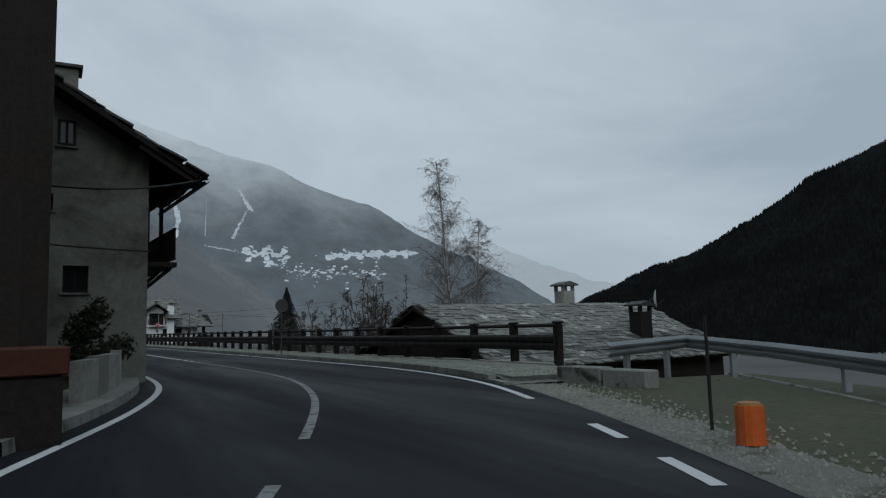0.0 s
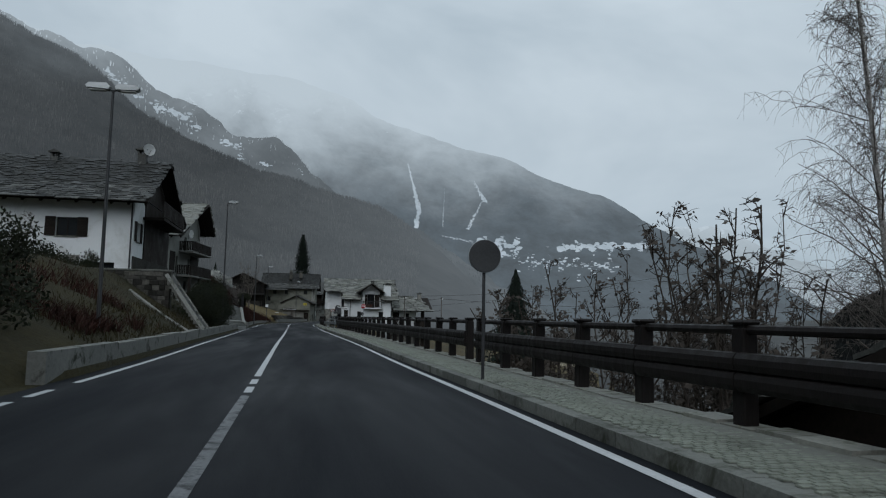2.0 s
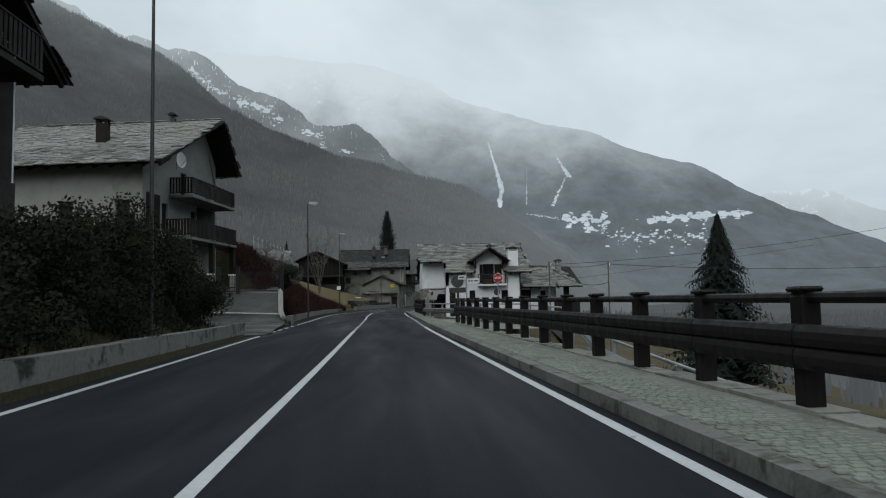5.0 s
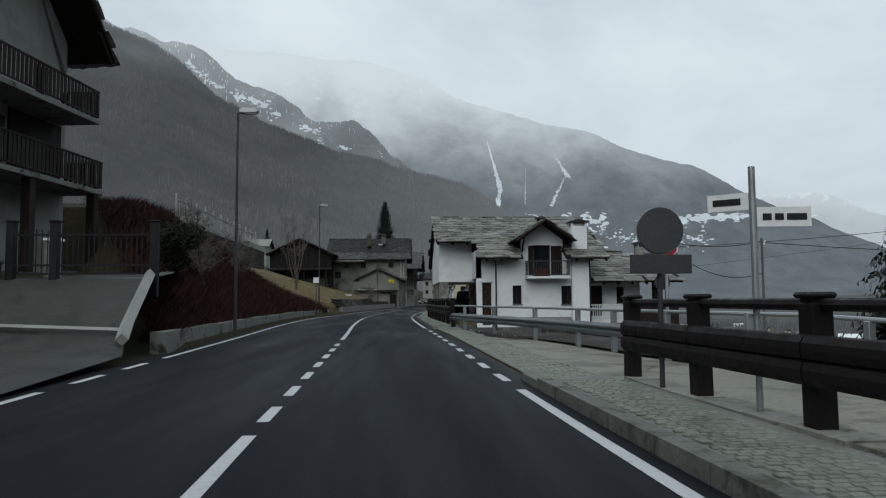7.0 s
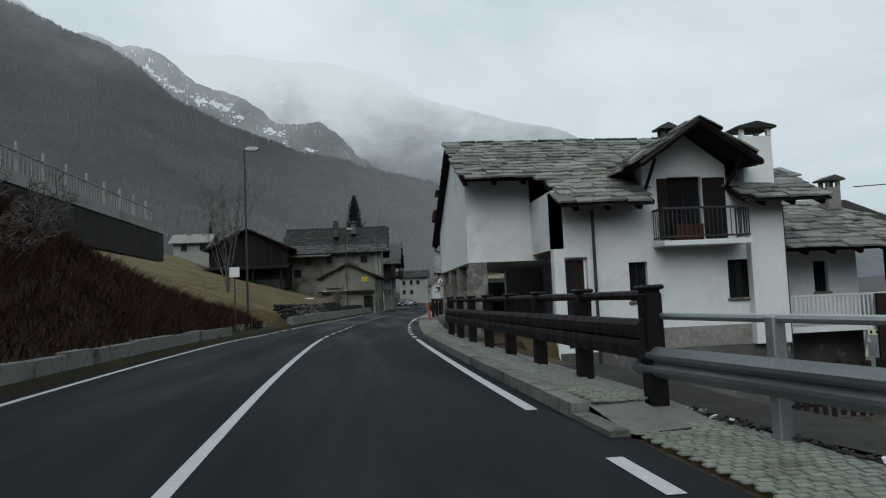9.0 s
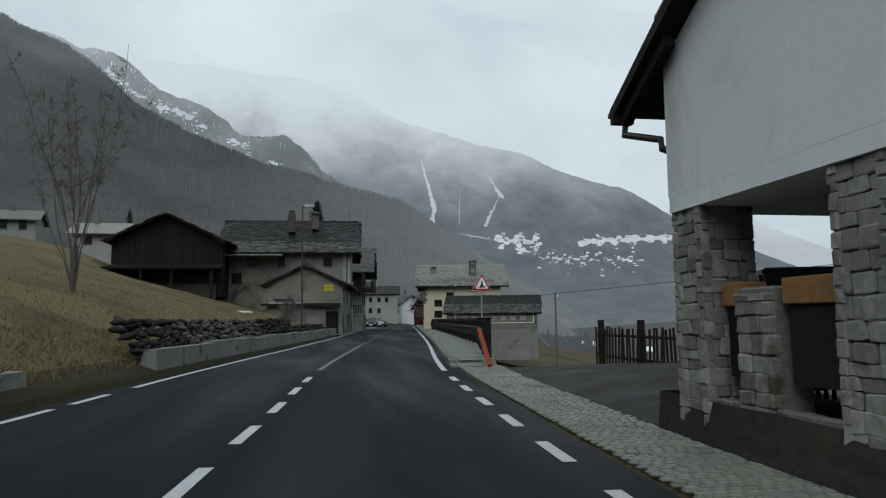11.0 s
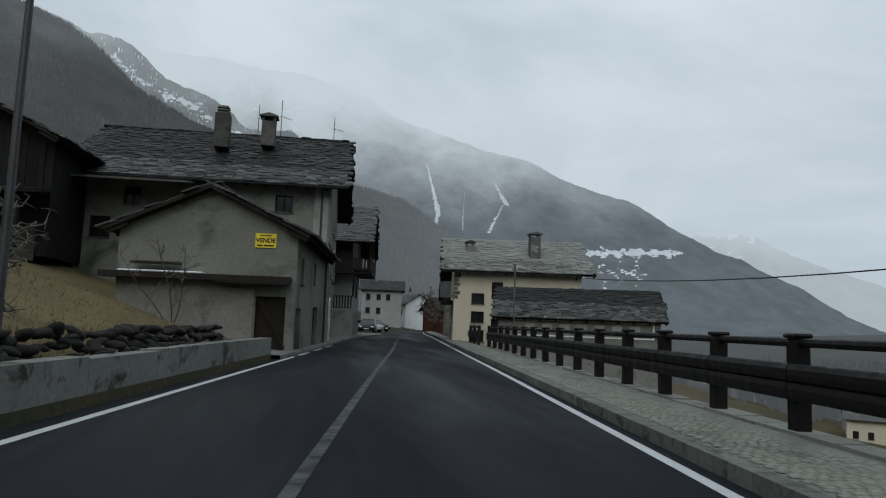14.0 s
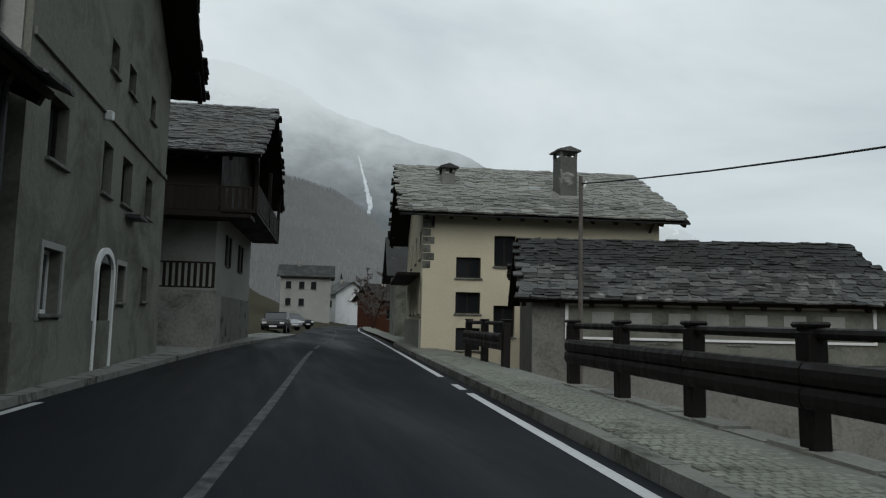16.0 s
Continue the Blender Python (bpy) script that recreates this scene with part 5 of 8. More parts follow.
sb = thing("sale_board", "small yellow board with black lettering on a grey wall", "sign", pose(0.3, 120.6, 0, 0, 0, 84) @ GL @ pose(4.98, -0.02, 3.88))
part("board", boxed(-0.36, 0.36, -0.02, 0.0, -0.25, 0.25, bevel=0.004), YELLOW, sb)
writing(sb, "VENDE", 0.215, pose(0, -0.026, 0.0, 90, 0, 0), INK)
part("small_print", boxed(-0.2, 0.2, -0.025, -0.021, 0.155, 0.19), INK, sb)
for a, b in ((-0.3, -0.1), (-0.06, 0.28)):
    part("small_print", boxed(a, b, -0.025, -0.021, -0.2, -0.145), INK, sb)

tb = gable_house("timber_barn", "large dark weathered timber barn on the slope", pose(-10.2, 127.0, 0, 0, 0, 88), 9.0, 9.3, 3.4, 8.5, 10.75, BARNWOOD, SLATE_DARK, 0.5, 0.9,
                 {"l": [(3.2, 5.4, 4.4, 6.6, "d")]}, 0.6, 0.4, (60, 60))
bh = gable_house("balcony_house", "old house with a dark timber upper floor and balcony", pose(-6.5, 147.0, 0, 0, 0, -6), 9.6, 10.8, -0.3, 7.3, 10.2, DIMWHITE, SLATE_DARK, 1.0, 1.5,
                 {"r": [(2.6, 3.3, 3.1, 4.25, "ps"), (6.4, 7.1, 3.1, 4.25, "ps")]}, 0.46, 0.22, (200, 0))
BR = side_frame("r", 9.6, 10.8)
part("base_course", boxed(0.02, 10.78, -0.06, -0.002, -0.3, 1.9), CONCRETE, bh, "grey stone base", BR)
part("cladding", boxed(0.0, 10.8, -0.07, -0.002, 5.0, 7.3), WOOD, bh, "dark board cladding", BR)
bm = bmesh.new()
prism(bm, [(0.0, 7.3), (10.8, 7.3), (5.4, 10.0)], -0.07, -0.002)
part("gable_cladding", bm, WOOD, bh, m=BR)
part("cladding", boxed(0.0, 9.6, -0.07, -0.002, 4.6, 7.25), WOOD, bh, "dark board cladding")
part("balcony_floor", boxed(0.0, 10.8, -1.35, -0.072, 4.85, 4.98), WOOD, bh, m=BR)
railing(bh, BR @ pose(0.0, -1.3, 4.98), 10.8, 1.0, WOOD, 0.22, 0.14)
for u in (0.1, 5.4, 10.7):
    part("balcony_post", boxed(u - 0.07, u + 0.07, -1.36, -1.22, 4.98, 7.4), WOOD, bh, m=BR)
part("balcony_floor", boxed(4.0, 10.9, -1.3, -0.072, 4.5, 4.62), WOOD, bh)
railing(bh, pose(4.0, -1.25, 4.62), 6.9, 0.95, WOOD, 0.22, 0.14)
part("terrace_wall", boxed(7.6, 9.9, -1.5, -0.1, -0.3, 2.0), STONEWALL, bh)
railing(bh, pose(7.6, -1.42, 2.0), 2.25, 0.95, WOOD, 0.2, 0.1)

for i in range(36):
    u = 0.35 + 0.24 * i
    part("board", boxed(u, u + 0.225, -0.045 - 0.012 * (i % 3), -0.003, 5.9, 8.4 + 0.48 * min(u, 8.6 - u) - 0.1), BARNWOOD, tb, m=side_frame("l", 9.0, 9.3))
part("stone_base", boxed(0.34, 8.9, -0.12, -0.003, 3.2, 4.5), STONEDARK, tb, "dark field stone base", side_frame("l", 9.0, 9.3))
for u in (0.5, 3.0, 5.5, 8.8):
    part("post", boxed(u - 0.12, u + 0.12, -1.9, -1.66, 3.0, 6.0, bevel=0.01), BARNWOOD, tb, m=side_frame("l", 9.0, 9.3))
part("lean_to_roof", boxed(-0.3, 9.6, -2.2, -0.06, 0, 0.16), BARNWOOD, tb, "dark boarded lean-to roof", side_frame("l", 9.0, 9.3) @ pose(0, 0, 6.1, 10))

# ---- cream house and barn on the valley side ----
ch = gable_house("cream_house", "cream rendered house with a grey stone slate roof", pose(10.4, 145.3, 0, 0, 0, -9), 9.1, 10.6, -2.5, 5.4, 8.0, CREAM, SLATE, 0.6, 0.95,
                 {"f": [(1.25, 2.18, 2.77, 3.54, "p"), (1.25, 2.18, 1.45, 2.24, "p"), (2.68, 3.5, 3.23, 4.39, "p"), (2.68, 3.48, 0.62, 1.77, "p"), (1.28, 2.2, 0.1, 0.92, "p")],
                  "l": [(9.0, 9.7, 1.4, 2.5, "p"), (6.6, 7.3, 1.4, 2.5, "p"), (9.0, 9.7, 3.5, 4.6, "p"), (6.6, 7.3, 3.5, 4.6, "p"), (3.6, 4.3, 1.4, 2.5, "p"), (3.6, 4.3, 3.5, 4.6, "p")]},
                 0.42, 0.2, (300, 40))
for i in range(7):
    w = 0.42 if i % 2 else 0.28
    part("quoin", boxed(-0.02, w, -0.025, -0.003, 3.1 + 0.3 * i, 3.36 + 0.3 * i, bevel=0.006), KERB, ch)
part("gallery_floor", boxed(0.5, 9.5, -0.9, -0.002, 2.9, 3.0), WOOD, ch, m=side_frame("l", 9.1, 10.6))
part("rubble_base", boxed(0.3, 10.5, -0.08, -0.002, -2.5, 1.2), STONEWALL, ch, "bare stone base", side_frame("l", 9.1, 10.6))
for s in (0.35, 8.7):
    part("brace", tubed([(s, -0.02, 4.7), (s, -0.55, 5.1)], 0.05, 0.05, 5), WOOD, ch)
part("skylight", boxed(4.45, 4.95, 2.2, 2.7, 6.55, 6.72, bevel=0.02), STEEL, ch, "small metal roof hatch")
gutter(ch, pose(-0.9, -0.72, 5.02), 10.9)
chimney(pose(12.0, 148.0, 6.6), "short stone chimney with a slab cap", 0.55, 0.55, 0.65, SLATE)
chimney(pose(16.6, 146.4, 6.2), "tall stone chimney with a slab cap", 0.75, 0.75, 1.75, SLATE_ROWS)

bn = gable_house("barn", "low barn with a mossy dark stone slate roof", pose(12.0, 138.5, 0, 0, 0, -17), 9.8, 4.8, -3.2, 2.1, 3.72, STONEWALL, SLATE_DARK, 0.4, 0.4,
                 {"f": [(3.2, 3.8, 0.7, 1.4, "p"), (5.4, 6.0, 0.7, 1.4, "p"), (7.6, 8.2, 0.7, 1.4, "p")]}, 0.4, 0.15, (300, 0))
part("plaster", boxed(0.9, 9.7, -0.04, -0.002, 0.2, 1.85), GREYWALL, bn, "flaking pale plaster")
pb = thing("painted_panel", "white-framed faded grey mural panel on a barn wall", "sign", pose(12.0, 138.5, 0, 0, 0, -17) @ pose(0.9, -0.05, 0.75))
part("panel", boxed(0, 8.5, -0.03, 0, 0, 1.0), GREYWALL, pb)
for a, b, c, d in ((0, 8.5, 0, 0.07), (0, 8.5, 0.93, 1.0), (0, 0.09, 0.07, 0.93), (8.41, 8.5, 0.07, 0.93)):
    part("border", boxed(a, b, -0.045, -0.031, c, d), PLAINWHITE, pb)
for i in range(7):
    part("bar", boxed(0.75 + 1.05 * i, 1.35 + 1.05 * i, -0.042, -0.031, 0.3, 0.76), DIMWHITE, pb)

# ---- houses on the left bank near the start ----
lh = gable_house("hillside_house", "white house on the bank with a grey slate roof", pose(-21.7, 3.0, 0), 12.0, 10.0, 2.2, 7.95, 10.8, WHITE, SLATE_DARK, 1.0, 0.9,
                 {"f": [(7.95, 9.05, 5.4, 6.45, "ps"), (9.3, 11.1, 3.35, 4.0, "p")], "r": [(0.7, 1.6, 5.3, 6.4, "ps"), (4.0, 4.9, 4.6, 6.6, "d")]}, 0.42, 0.3, (260, 0))
part("base_course", boxed(0, 12.0, -0.05, -0.002, 2.2, 3.3), STONEWALL, lh, "grey stone base")
part("base_course", boxed(0, 9.28, -0.05, -0.002, 3.302, 4.35), STONEWALL, lh, "grey stone base")
LR = side_frame("r", 12.0, 10.0)
part("balcony_floor", boxed(2.1, 9.0, -1.2, -0.002, 6.75, 6.9), WOOD, lh, m=LR)
railing(lh, LR @ pose(2.1, -1.15, 6.9), 6.9, 1.0, WOOD, 0.2, 0.13)
bm = bmesh.new()
prism(bm, [(0.7, 7.95), (9.3, 7.95), (5.0, 10.4)], -0.06, -0.002)
part("gable_cladding", bm, WOOD, lh, m=LR)
part("cladding", boxed(0.0, 9.98, -0.06, -0.002, 2.2, 4.39), STONEDARK, lh, "dark stone basement", LR)
part("cladding", boxed(2.5, 9.8, -0.06, -0.002, 4.4, 7.9), WOOD, lh, "dark timber lower balcony wall", LR)
part("skylight", boxed(6.9, 7.45, 2.0, 2.6, 9.0, 9.12), PLAINWHITE, lh, "pale roof window")
downpipe(lh, pose(11.9, -0.08, 3.2), 4.5)
chimney(pose(-10.5, 7.6, 10.3), "dark chimney carrying a white satellite dish", 0.5, 0.5, 0.9, SLATE_DARK)
chimney(pose(-15.5, 7.3, 10.2), "small dark stone roof chimney", 0.4, 0.4, 0.5, SLATE_DARK)


def dish(m, r=0.38):
    d = thing("satellite_dish", "round white satellite dish", "dish", m)
    bm = bmesh.new()
    rings = []
    for k in range(5):
        rr = r * k / 4
        rings.append([bm.verts.new((rr * math.cos(a), -0.28 * (rr / r) ** 2 * r, rr * math.sin(a))) for a in [2 * math.pi * i / 20 for i in range(20)]] if k else [bm.verts.new((0, 0, 0))])
    for i in range(20):
        bm.faces.new((rings[0][0], rings[1][i], rings[1][(i + 1) % 20]))
    for a, b in zip(rings[1:], rings[2:]):
        for i in range(20):
            bm.faces.new((a[i], b[i], b[(i + 1) % 20], a[(i + 1) % 20]))
    bmesh.ops.solidify(bm, geom=bm.faces[:], thickness=0.015)
    part("reflector", bm, PLAINWHITE, d)
    part("arm", tubed([(0, 0, -r * 0.9), (0, -0.4, -0.05)], 0.012, 0.012, 5), DARKMETAL, d)
    part("mount", tubed([(0, 0.03, 0), (0, 0.2, -0.1), (0, 0.2, -0.5)], 0.02, 0.02, 6), DARKMETAL, d)


dish(pose(-10.1, 7.3, 11.45, 0, 0, 35))

th = gable_house("tall_balcony_house", "tall house with two dark timber balconies", pose(-24.0, 34.2, 0, 0, 0, -8), 10.7, 9.9, 0.6, 9.2, 13.0, DIMWHITE, SLATE, 1.0, 1.5,
                 {"f": [(9.2, 10.0, 5.8, 6.9, "p"), (6.0, 6.8, 5.8, 6.9, "p")],
                  "r": [(4.6, 5.4, 7.6, 9.15, "d"), (2.2, 3.0, 5.3, 7.0, "d"), (6.0, 6.8, 5.3, 7.0, "d"), (8.6, 9.3, 5.5, 6.9, "p"), (2.0, 3.2, 2.5, 4.6, "d"), (5.0, 6.0, 2.6, 4.6, "d"), (8.2, 8.9, 8.1, 9.15, "p")]},
                 0.5, 0.36, (260, 0), ridge_y=7.6, back=(10.6, 0.62))
TR = side_frame("r", 10.7, 9.9)
part("cladding", boxed(6.9, 9.6, -0.05, -0.003, 5.2, 7.35), WOOD, th, "dark timber wall panel", TR)
part("cladding", boxed(0.4, 1.9, -0.05, -0.003, 5.2, 7.35), WOOD, th, "dark timber wall panel", TR)
for zf, a, b, dep in ((7.55, 3.0, 9.6, 1.45), (5.1, 2.6, 9.9, 1.45)):
    part("balcony_slab", boxed(a, b, -dep, -0.002, zf - 0.16, zf, bevel=0.01), CONCRETE, th, m=TR)
    railing(th, TR @ pose(a, -dep + 0.05, zf), b - a, 1.02, WOOD, 0.19, 0.12)
    for u in (a + 0.06, b - 0.04):
        railing(th, TR @ pose(u, -dep + 0.06, zf, 0, 0, 90), dep - 0.1, 1.02, WOOD, 0.19, 0.12)
for u in (2.9, 6.2, 9.6):
    part("column", boxed(u - 0.14, u + 0.14, -1.4, -1.12, 0.6, 4.93), WOOD, th, m=TR)
chimney(pose(-17.0, 36.4, 10.9), "brown chimney on the slate roof", 0.6, 0.6, 1.0, WOOD)
chimney(pose(-14.2, 40.3, 12.9), "thin dark chimney on the ridge", 0.3, 0.3, 0.3, SLATE_DARK)
dish(pose(-11.45, 32.65, 8.96, 0, 0, 70), 0.42)

# ---- houses at the bend ----
h0 = gable_house("old_stone_house", "old plastered stone house close to the road", pose(-3.76, -38.9, 0, 0, 0, 94), 4.3, 8.0, -0.2, 6.0, 8.4, GREYWALL, SLATE_DARK, 1.08, 0.8,
                 {"l": [(5.85, 6.25, 5.95, 6.6, "p"), (6.05, 6.62, 2.28, 2.95, "p"), (5.5, 5.8, 4.3, 4.72, "p")], "f": [(1.3, 2.1, 3.3, 4.6, "d"), (2.9, 3.6, 3.3, 4.4, "p"), (1.5, 2.5, 0.1, 2.1, "d")]}, 0.5, 0.36, (90, 40))
part("balcony_floor", boxed(0.3, 4.25, -0.8, -0.002, 3.0, 3.12), WOOD, h0)
railing(h0, pose(0.3, -0.75, 3.12), 3.95, 0.95, WOOD, 0.16, 0.13)
railing(h0, pose(4.2, -0.72, 3.12, 0, 0, 90), 0.68, 0.95, WOOD, 0.16, 0.13)
for u in (2.2, 4.2):
    part("balcony_post", boxed(u - 0.05, u + 0.05, -0.81, -0.71, 3.12, 5.5), WOOD, h0)
for u in (0.6, 2.2, 4.0):
    part("bracket", tubed([(u, -0.02, 2.4), (u, -0.7, 2.98)], 0.05, 0.05, 4), WOOD, h0)
part("cladding", boxed(0.9, 4.3, -0.08, -0.002, 3.13, 5.9), WOOD, h0, "dark board wall behind the balcony")
downpipe(h0, side_frame("l", 4.3, 8.0) @ pose(4.9, -0.07, 0.2), 5.6)
gutter(h0, pose(-0.8, -1.3, 5.2), 5.9)
c = chimney(pose(-5.8, -37.6, 7.0), "square grey masonry chimney", 0.7, 0.7, 1.35, GREYWALL, False)
part("cap", boxed(-0.45, 0.45, -0.45, 0.45, 1.352, 1.44, bevel=0.01), SLATE_DARK, c)
# walls take the dark wood colour to stand for shade under the eaves
gable_house("neighbour_house", "tall house close to the road, shade put into its dark wall colour", pose(-6.0, -47.4, 0, 0, 0, 94), 4.2, 6.0, -0.2, 9.0, 10.4, WOOD, SLATE_DARK, 0.35, 0.3, {"l": [(3.6, 4.4, 2.6, 3.7, "p")]}, 0.5, 0.36, (40, 0))
lo = gable_house("low_slate_house", "low house below the road with a wide stone slate roof", pose(6.2, -40.1, 0, 0, 0, 5), 11.5, 8.8, -4.5, 0.05, 1.95, WOOD, SLATE_ROWS, 0.5, 0.3, {}, 0.42, 0.22, (300, 100))
chimney(pose(13.4, -34.6, 1.7), "stone chimney with a small slate roof", 0.62, 0.62, 0.85, STONEWALL)
chimney(pose(14.2, -38.2, 0.8), "dark stone chimney with a slab cap", 0.62, 0.62, 0.75, BARNWOOD)
dish(pose(14.95, -38.2, 2.05, 0, 0, 45), 0.36)


# ---- left roadside: walls, pavement, driveway ----
def low_wall(name, label, y0, y1, d0, d1, h, material, piece=2.4, seed=1):
    w = thing(name, label, "wall", Matrix(), kind="structure")
    rnd = random.Random(seed)
    y = y0
    while y < y1 - 0.1:
        e = min(y + piece * rnd.uniform(0.85, 1.15), y1)
        bm = bmesh.new()
        hh = h * rnd.uniform(0.94, 1.05)
        rail(bm, xl, y + 0.008, e - 0.008, d0 - rnd.uniform(0, 0.02), d1, -0.3, hh, 0.6)
        part("block", bm, material, w)
        y = e
    return w


low_wall("low_wall_1", "low stained concrete wall at the foot of the grass bank", -26.0, 20.6, -0.80, -0.50, 0.5, CONCRETE, seed=2)
low_wall("low_wall_2", "low broken stone wall below the russet bank", 34.2, 67.6, -0.85, -0.52, 0.48, CONCRETE, 1.5, 3)
low_wall("low_wall_3", "stained pale concrete roadside wall", 79.0, 117.8, -0.85, -0.52, 0.62, CONCRETE, 2.6, 4)
low_wall("low_wall_4", "short block wall at the bend", 69.0, 74.0, -1.2, -0.8, 0.5, STONEWALL, 1.2, 6)
low_wall("low_wall_5", "low garden wall by the old house", -46.0, -39.6, -1.0, -0.8, 0.85, STONEWALL, 1.2, 7)

rw = thing("rubble_wall", "dry rubble stone wall above the concrete", "wall", Matrix(), kind="structure")
rnd = random.Random(11)
kinds = []
for k in range(6):
    bm = bmesh.new()
    bmesh.ops.create_icosphere(bm, subdivisions=2, radius=0.5)
    for v in bm.verts:
        v.co *= 1 + 0.35 * noise.noise(v.co * 2.2 + Vector((k * 7.0, 0, 0)))
    for f in bm.faces:
        f.smooth = True
    kinds.append(mesh_of(bm, "stone", STONEDARK))
n = 0
rest = bmesh.new()
y = 79.0
while y < 114:
    for j in range(5 if y < 101 else 3):
        x, yy = off(xl, y + rnd.uniform(-0.1, 0.1), -0.95 - 0.12 * j + rnd.uniform(-0.07, 0.07))
        s = rnd.uniform(0.15, 0.33)
        q = (Matrix.Translation((x, yy, 0.55 + 0.16 * j + rnd.uniform(-0.06, 0.07))) @ pose(0, 0, 0, rnd.uniform(-25, 25), rnd.uniform(-25, 25), rnd.uniform(0, 360))
             @ Matrix.Diagonal((s * 1.3, s * 0.85, s * 0.55, 1)))
        me = kinds[rnd.randrange(6)]
        if 83 < y < 93 and n < 290:
            ob = new("stone", me)
            ob.parent = rw
            ob.matrix_basis = q
            n += 1
        else:
            k = len(rest.verts)
            rest.from_mesh(me)
            rest.verts.ensure_lookup_table()
            for v in rest.verts[k:]:
                v.co = q @ v.co
    y += 0.2
tagged(part("rubble", rest, STONEDARK, rw), kind="stuff")

bm = bmesh.new()
prev = None
for i in range(49):
    y = 117.5 + i
    cur = [bm.verts.new((*off(xl, y, d), z)) for d, z in ((-0.17, -0.05), (-0.17, 0.11), (-1.9, 0.15), (-2.4, 0.15))]
    if prev:
        for j in range(3):
            bm.faces.new((prev[j], cur[j], cur[j + 1], prev[j + 1]))
    prev = cur
tagged(part("pavement_left", bm, CONCRETE), "narrow grey pavement along the house fronts", "pavement", kind="structure")
bm = bmesh.new()
prev = None
for i in range(20):
    y = -50 + i * 0.8
    cur = [bm.verts.new((*off(xl, y, d), z)) for d, z in ((-0.40, -0.05), (-0.42, 0.14), (-1.3, 0.15), (-2.6, 0.15))]
    if prev:
        for j in range(3):
            bm.faces.new((prev[j], cur[j], cur[j + 1], prev[j + 1]))
    prev = cur
tagged(part("pavement_bend", bm, KERB), "pale kerbed pavement round the inside of the bend", "pavement", kind="structure")
pt = thing("planter", "large dark planter with a red-brown upper band", "planter", pose(-5.9, -48.9, 0.0, 0, 0, 8))
part("trough", boxed(-3.2, 0, -0.6, 0.6, -0.05, 0.78, bevel=0.02), WOOD, pt)
part("band", boxed(-3.25, 0.05, -0.65, 0.65, 0.782, 1.1, bevel=0.02), BROWNRED, pt)

DAMPCONC = surf("damp_dark_concrete", (0.024, 0.026, 0.024), (0.08, 0.082, 0.074), 10, 0.5, (0.4, 0.85), 0.4, 0.012,
                stain=(0.02, 0.021, 0.02), stain_at=(0.52, 0.66), stain_scale=0.5)
dv = thing("driveway", "concrete driveway ramp up to a gate", "driveway", Matrix(), kind="structure")
bm = bmesh.new()
rowsd = [(20.9, -4.9, -12.5, -0.03, -0.02), (22.6, -4.8, -13.0, -0.02, 0.05), (26.0, -5.3, -13.5, -0.01, 0.2), (31.0, -5.6, -13.5, 0.10, 0.5), (32.6, -6.1, -13.3, 0.55, 0.85), (35.5, -6.6, -12.6, 1.74, 1.76), (44.0, -8.2, -12.5, 2.3, 2.3)]
prev = None
for y, xa, xb, za, zb in rowsd:
    cur = [bm.verts.new((xa + (xb - xa) * k / 6, y, za + (zb - za) * k / 6 + 0.06)) for k in range(7)]
    if prev:
        for k in range(6):
            bm.faces.new((prev[k], cur[k], cur[k + 1], prev[k + 1]))
    prev = cur
part("slab", bm, DAMPCONC, dv)
part("edge_wall", tubed([(-5.8, 31.5, 0.45), (-6.1, 32.6, 0.75), (-6.6, 35.5, 1.95)], 0.13, 0.13, 4), DIMWHITE, dv, "pale ramp edge")
part("drain_strip", tubed([(-5.95, 32.2, 0.60), (-9.5, 32.2, 0.75), (-12.6, 32.2, 0.88)], 0.06, 0.06, 4), DIMWHITE, dv)

GATEBLACK = surf("black_gate_paint", (0.008, 0.008, 0.009), (0.022, 0.022, 0.024), 20, 2, (0.45, 0.7), 0.1, 0.003)
gate = thing("driveway_gate", "black metal bar gate across a concrete ramp", "gate", pose(-10.07, 35.5, 1.82))
for x in (0.0, 1.07, 3.55):
    part("gate_post", boxed(-0.1, 0.1, -0.1, 0.1, -0.5, 1.42, bevel=0.012), GATEBLACK, gate, m=pose(x, 0, 0))
    part("post_cap", boxed(-0.13, 0.13, -0.13, 0.13, 1.422, 1.48, bevel=0.02), GATEBLACK, gate, m=pose(x, 0, 0))
for a, b in ((0.12, 0.95), (1.19, 3.43)):
    leaf = new("leaf")
    leaf.parent = gate
    for z in (0.08, 0.3, 1.08):
        part("bar", boxed(a, b, -0.025, 0.025, z, z + 0.05), GATEBLACK, leaf)
    k = int((b - a) / 0.125)
    for i in range(k):
        x = a + 0.06 + (b - a - 0.12) * i / (k - 1)
        part("picket", boxed(x - 0.011, x + 0.011, -0.011, 0.011, 0.131, 1.2 + 0.06 * math.sin(math.pi * i / (k - 1))), GATEBLACK, leaf)

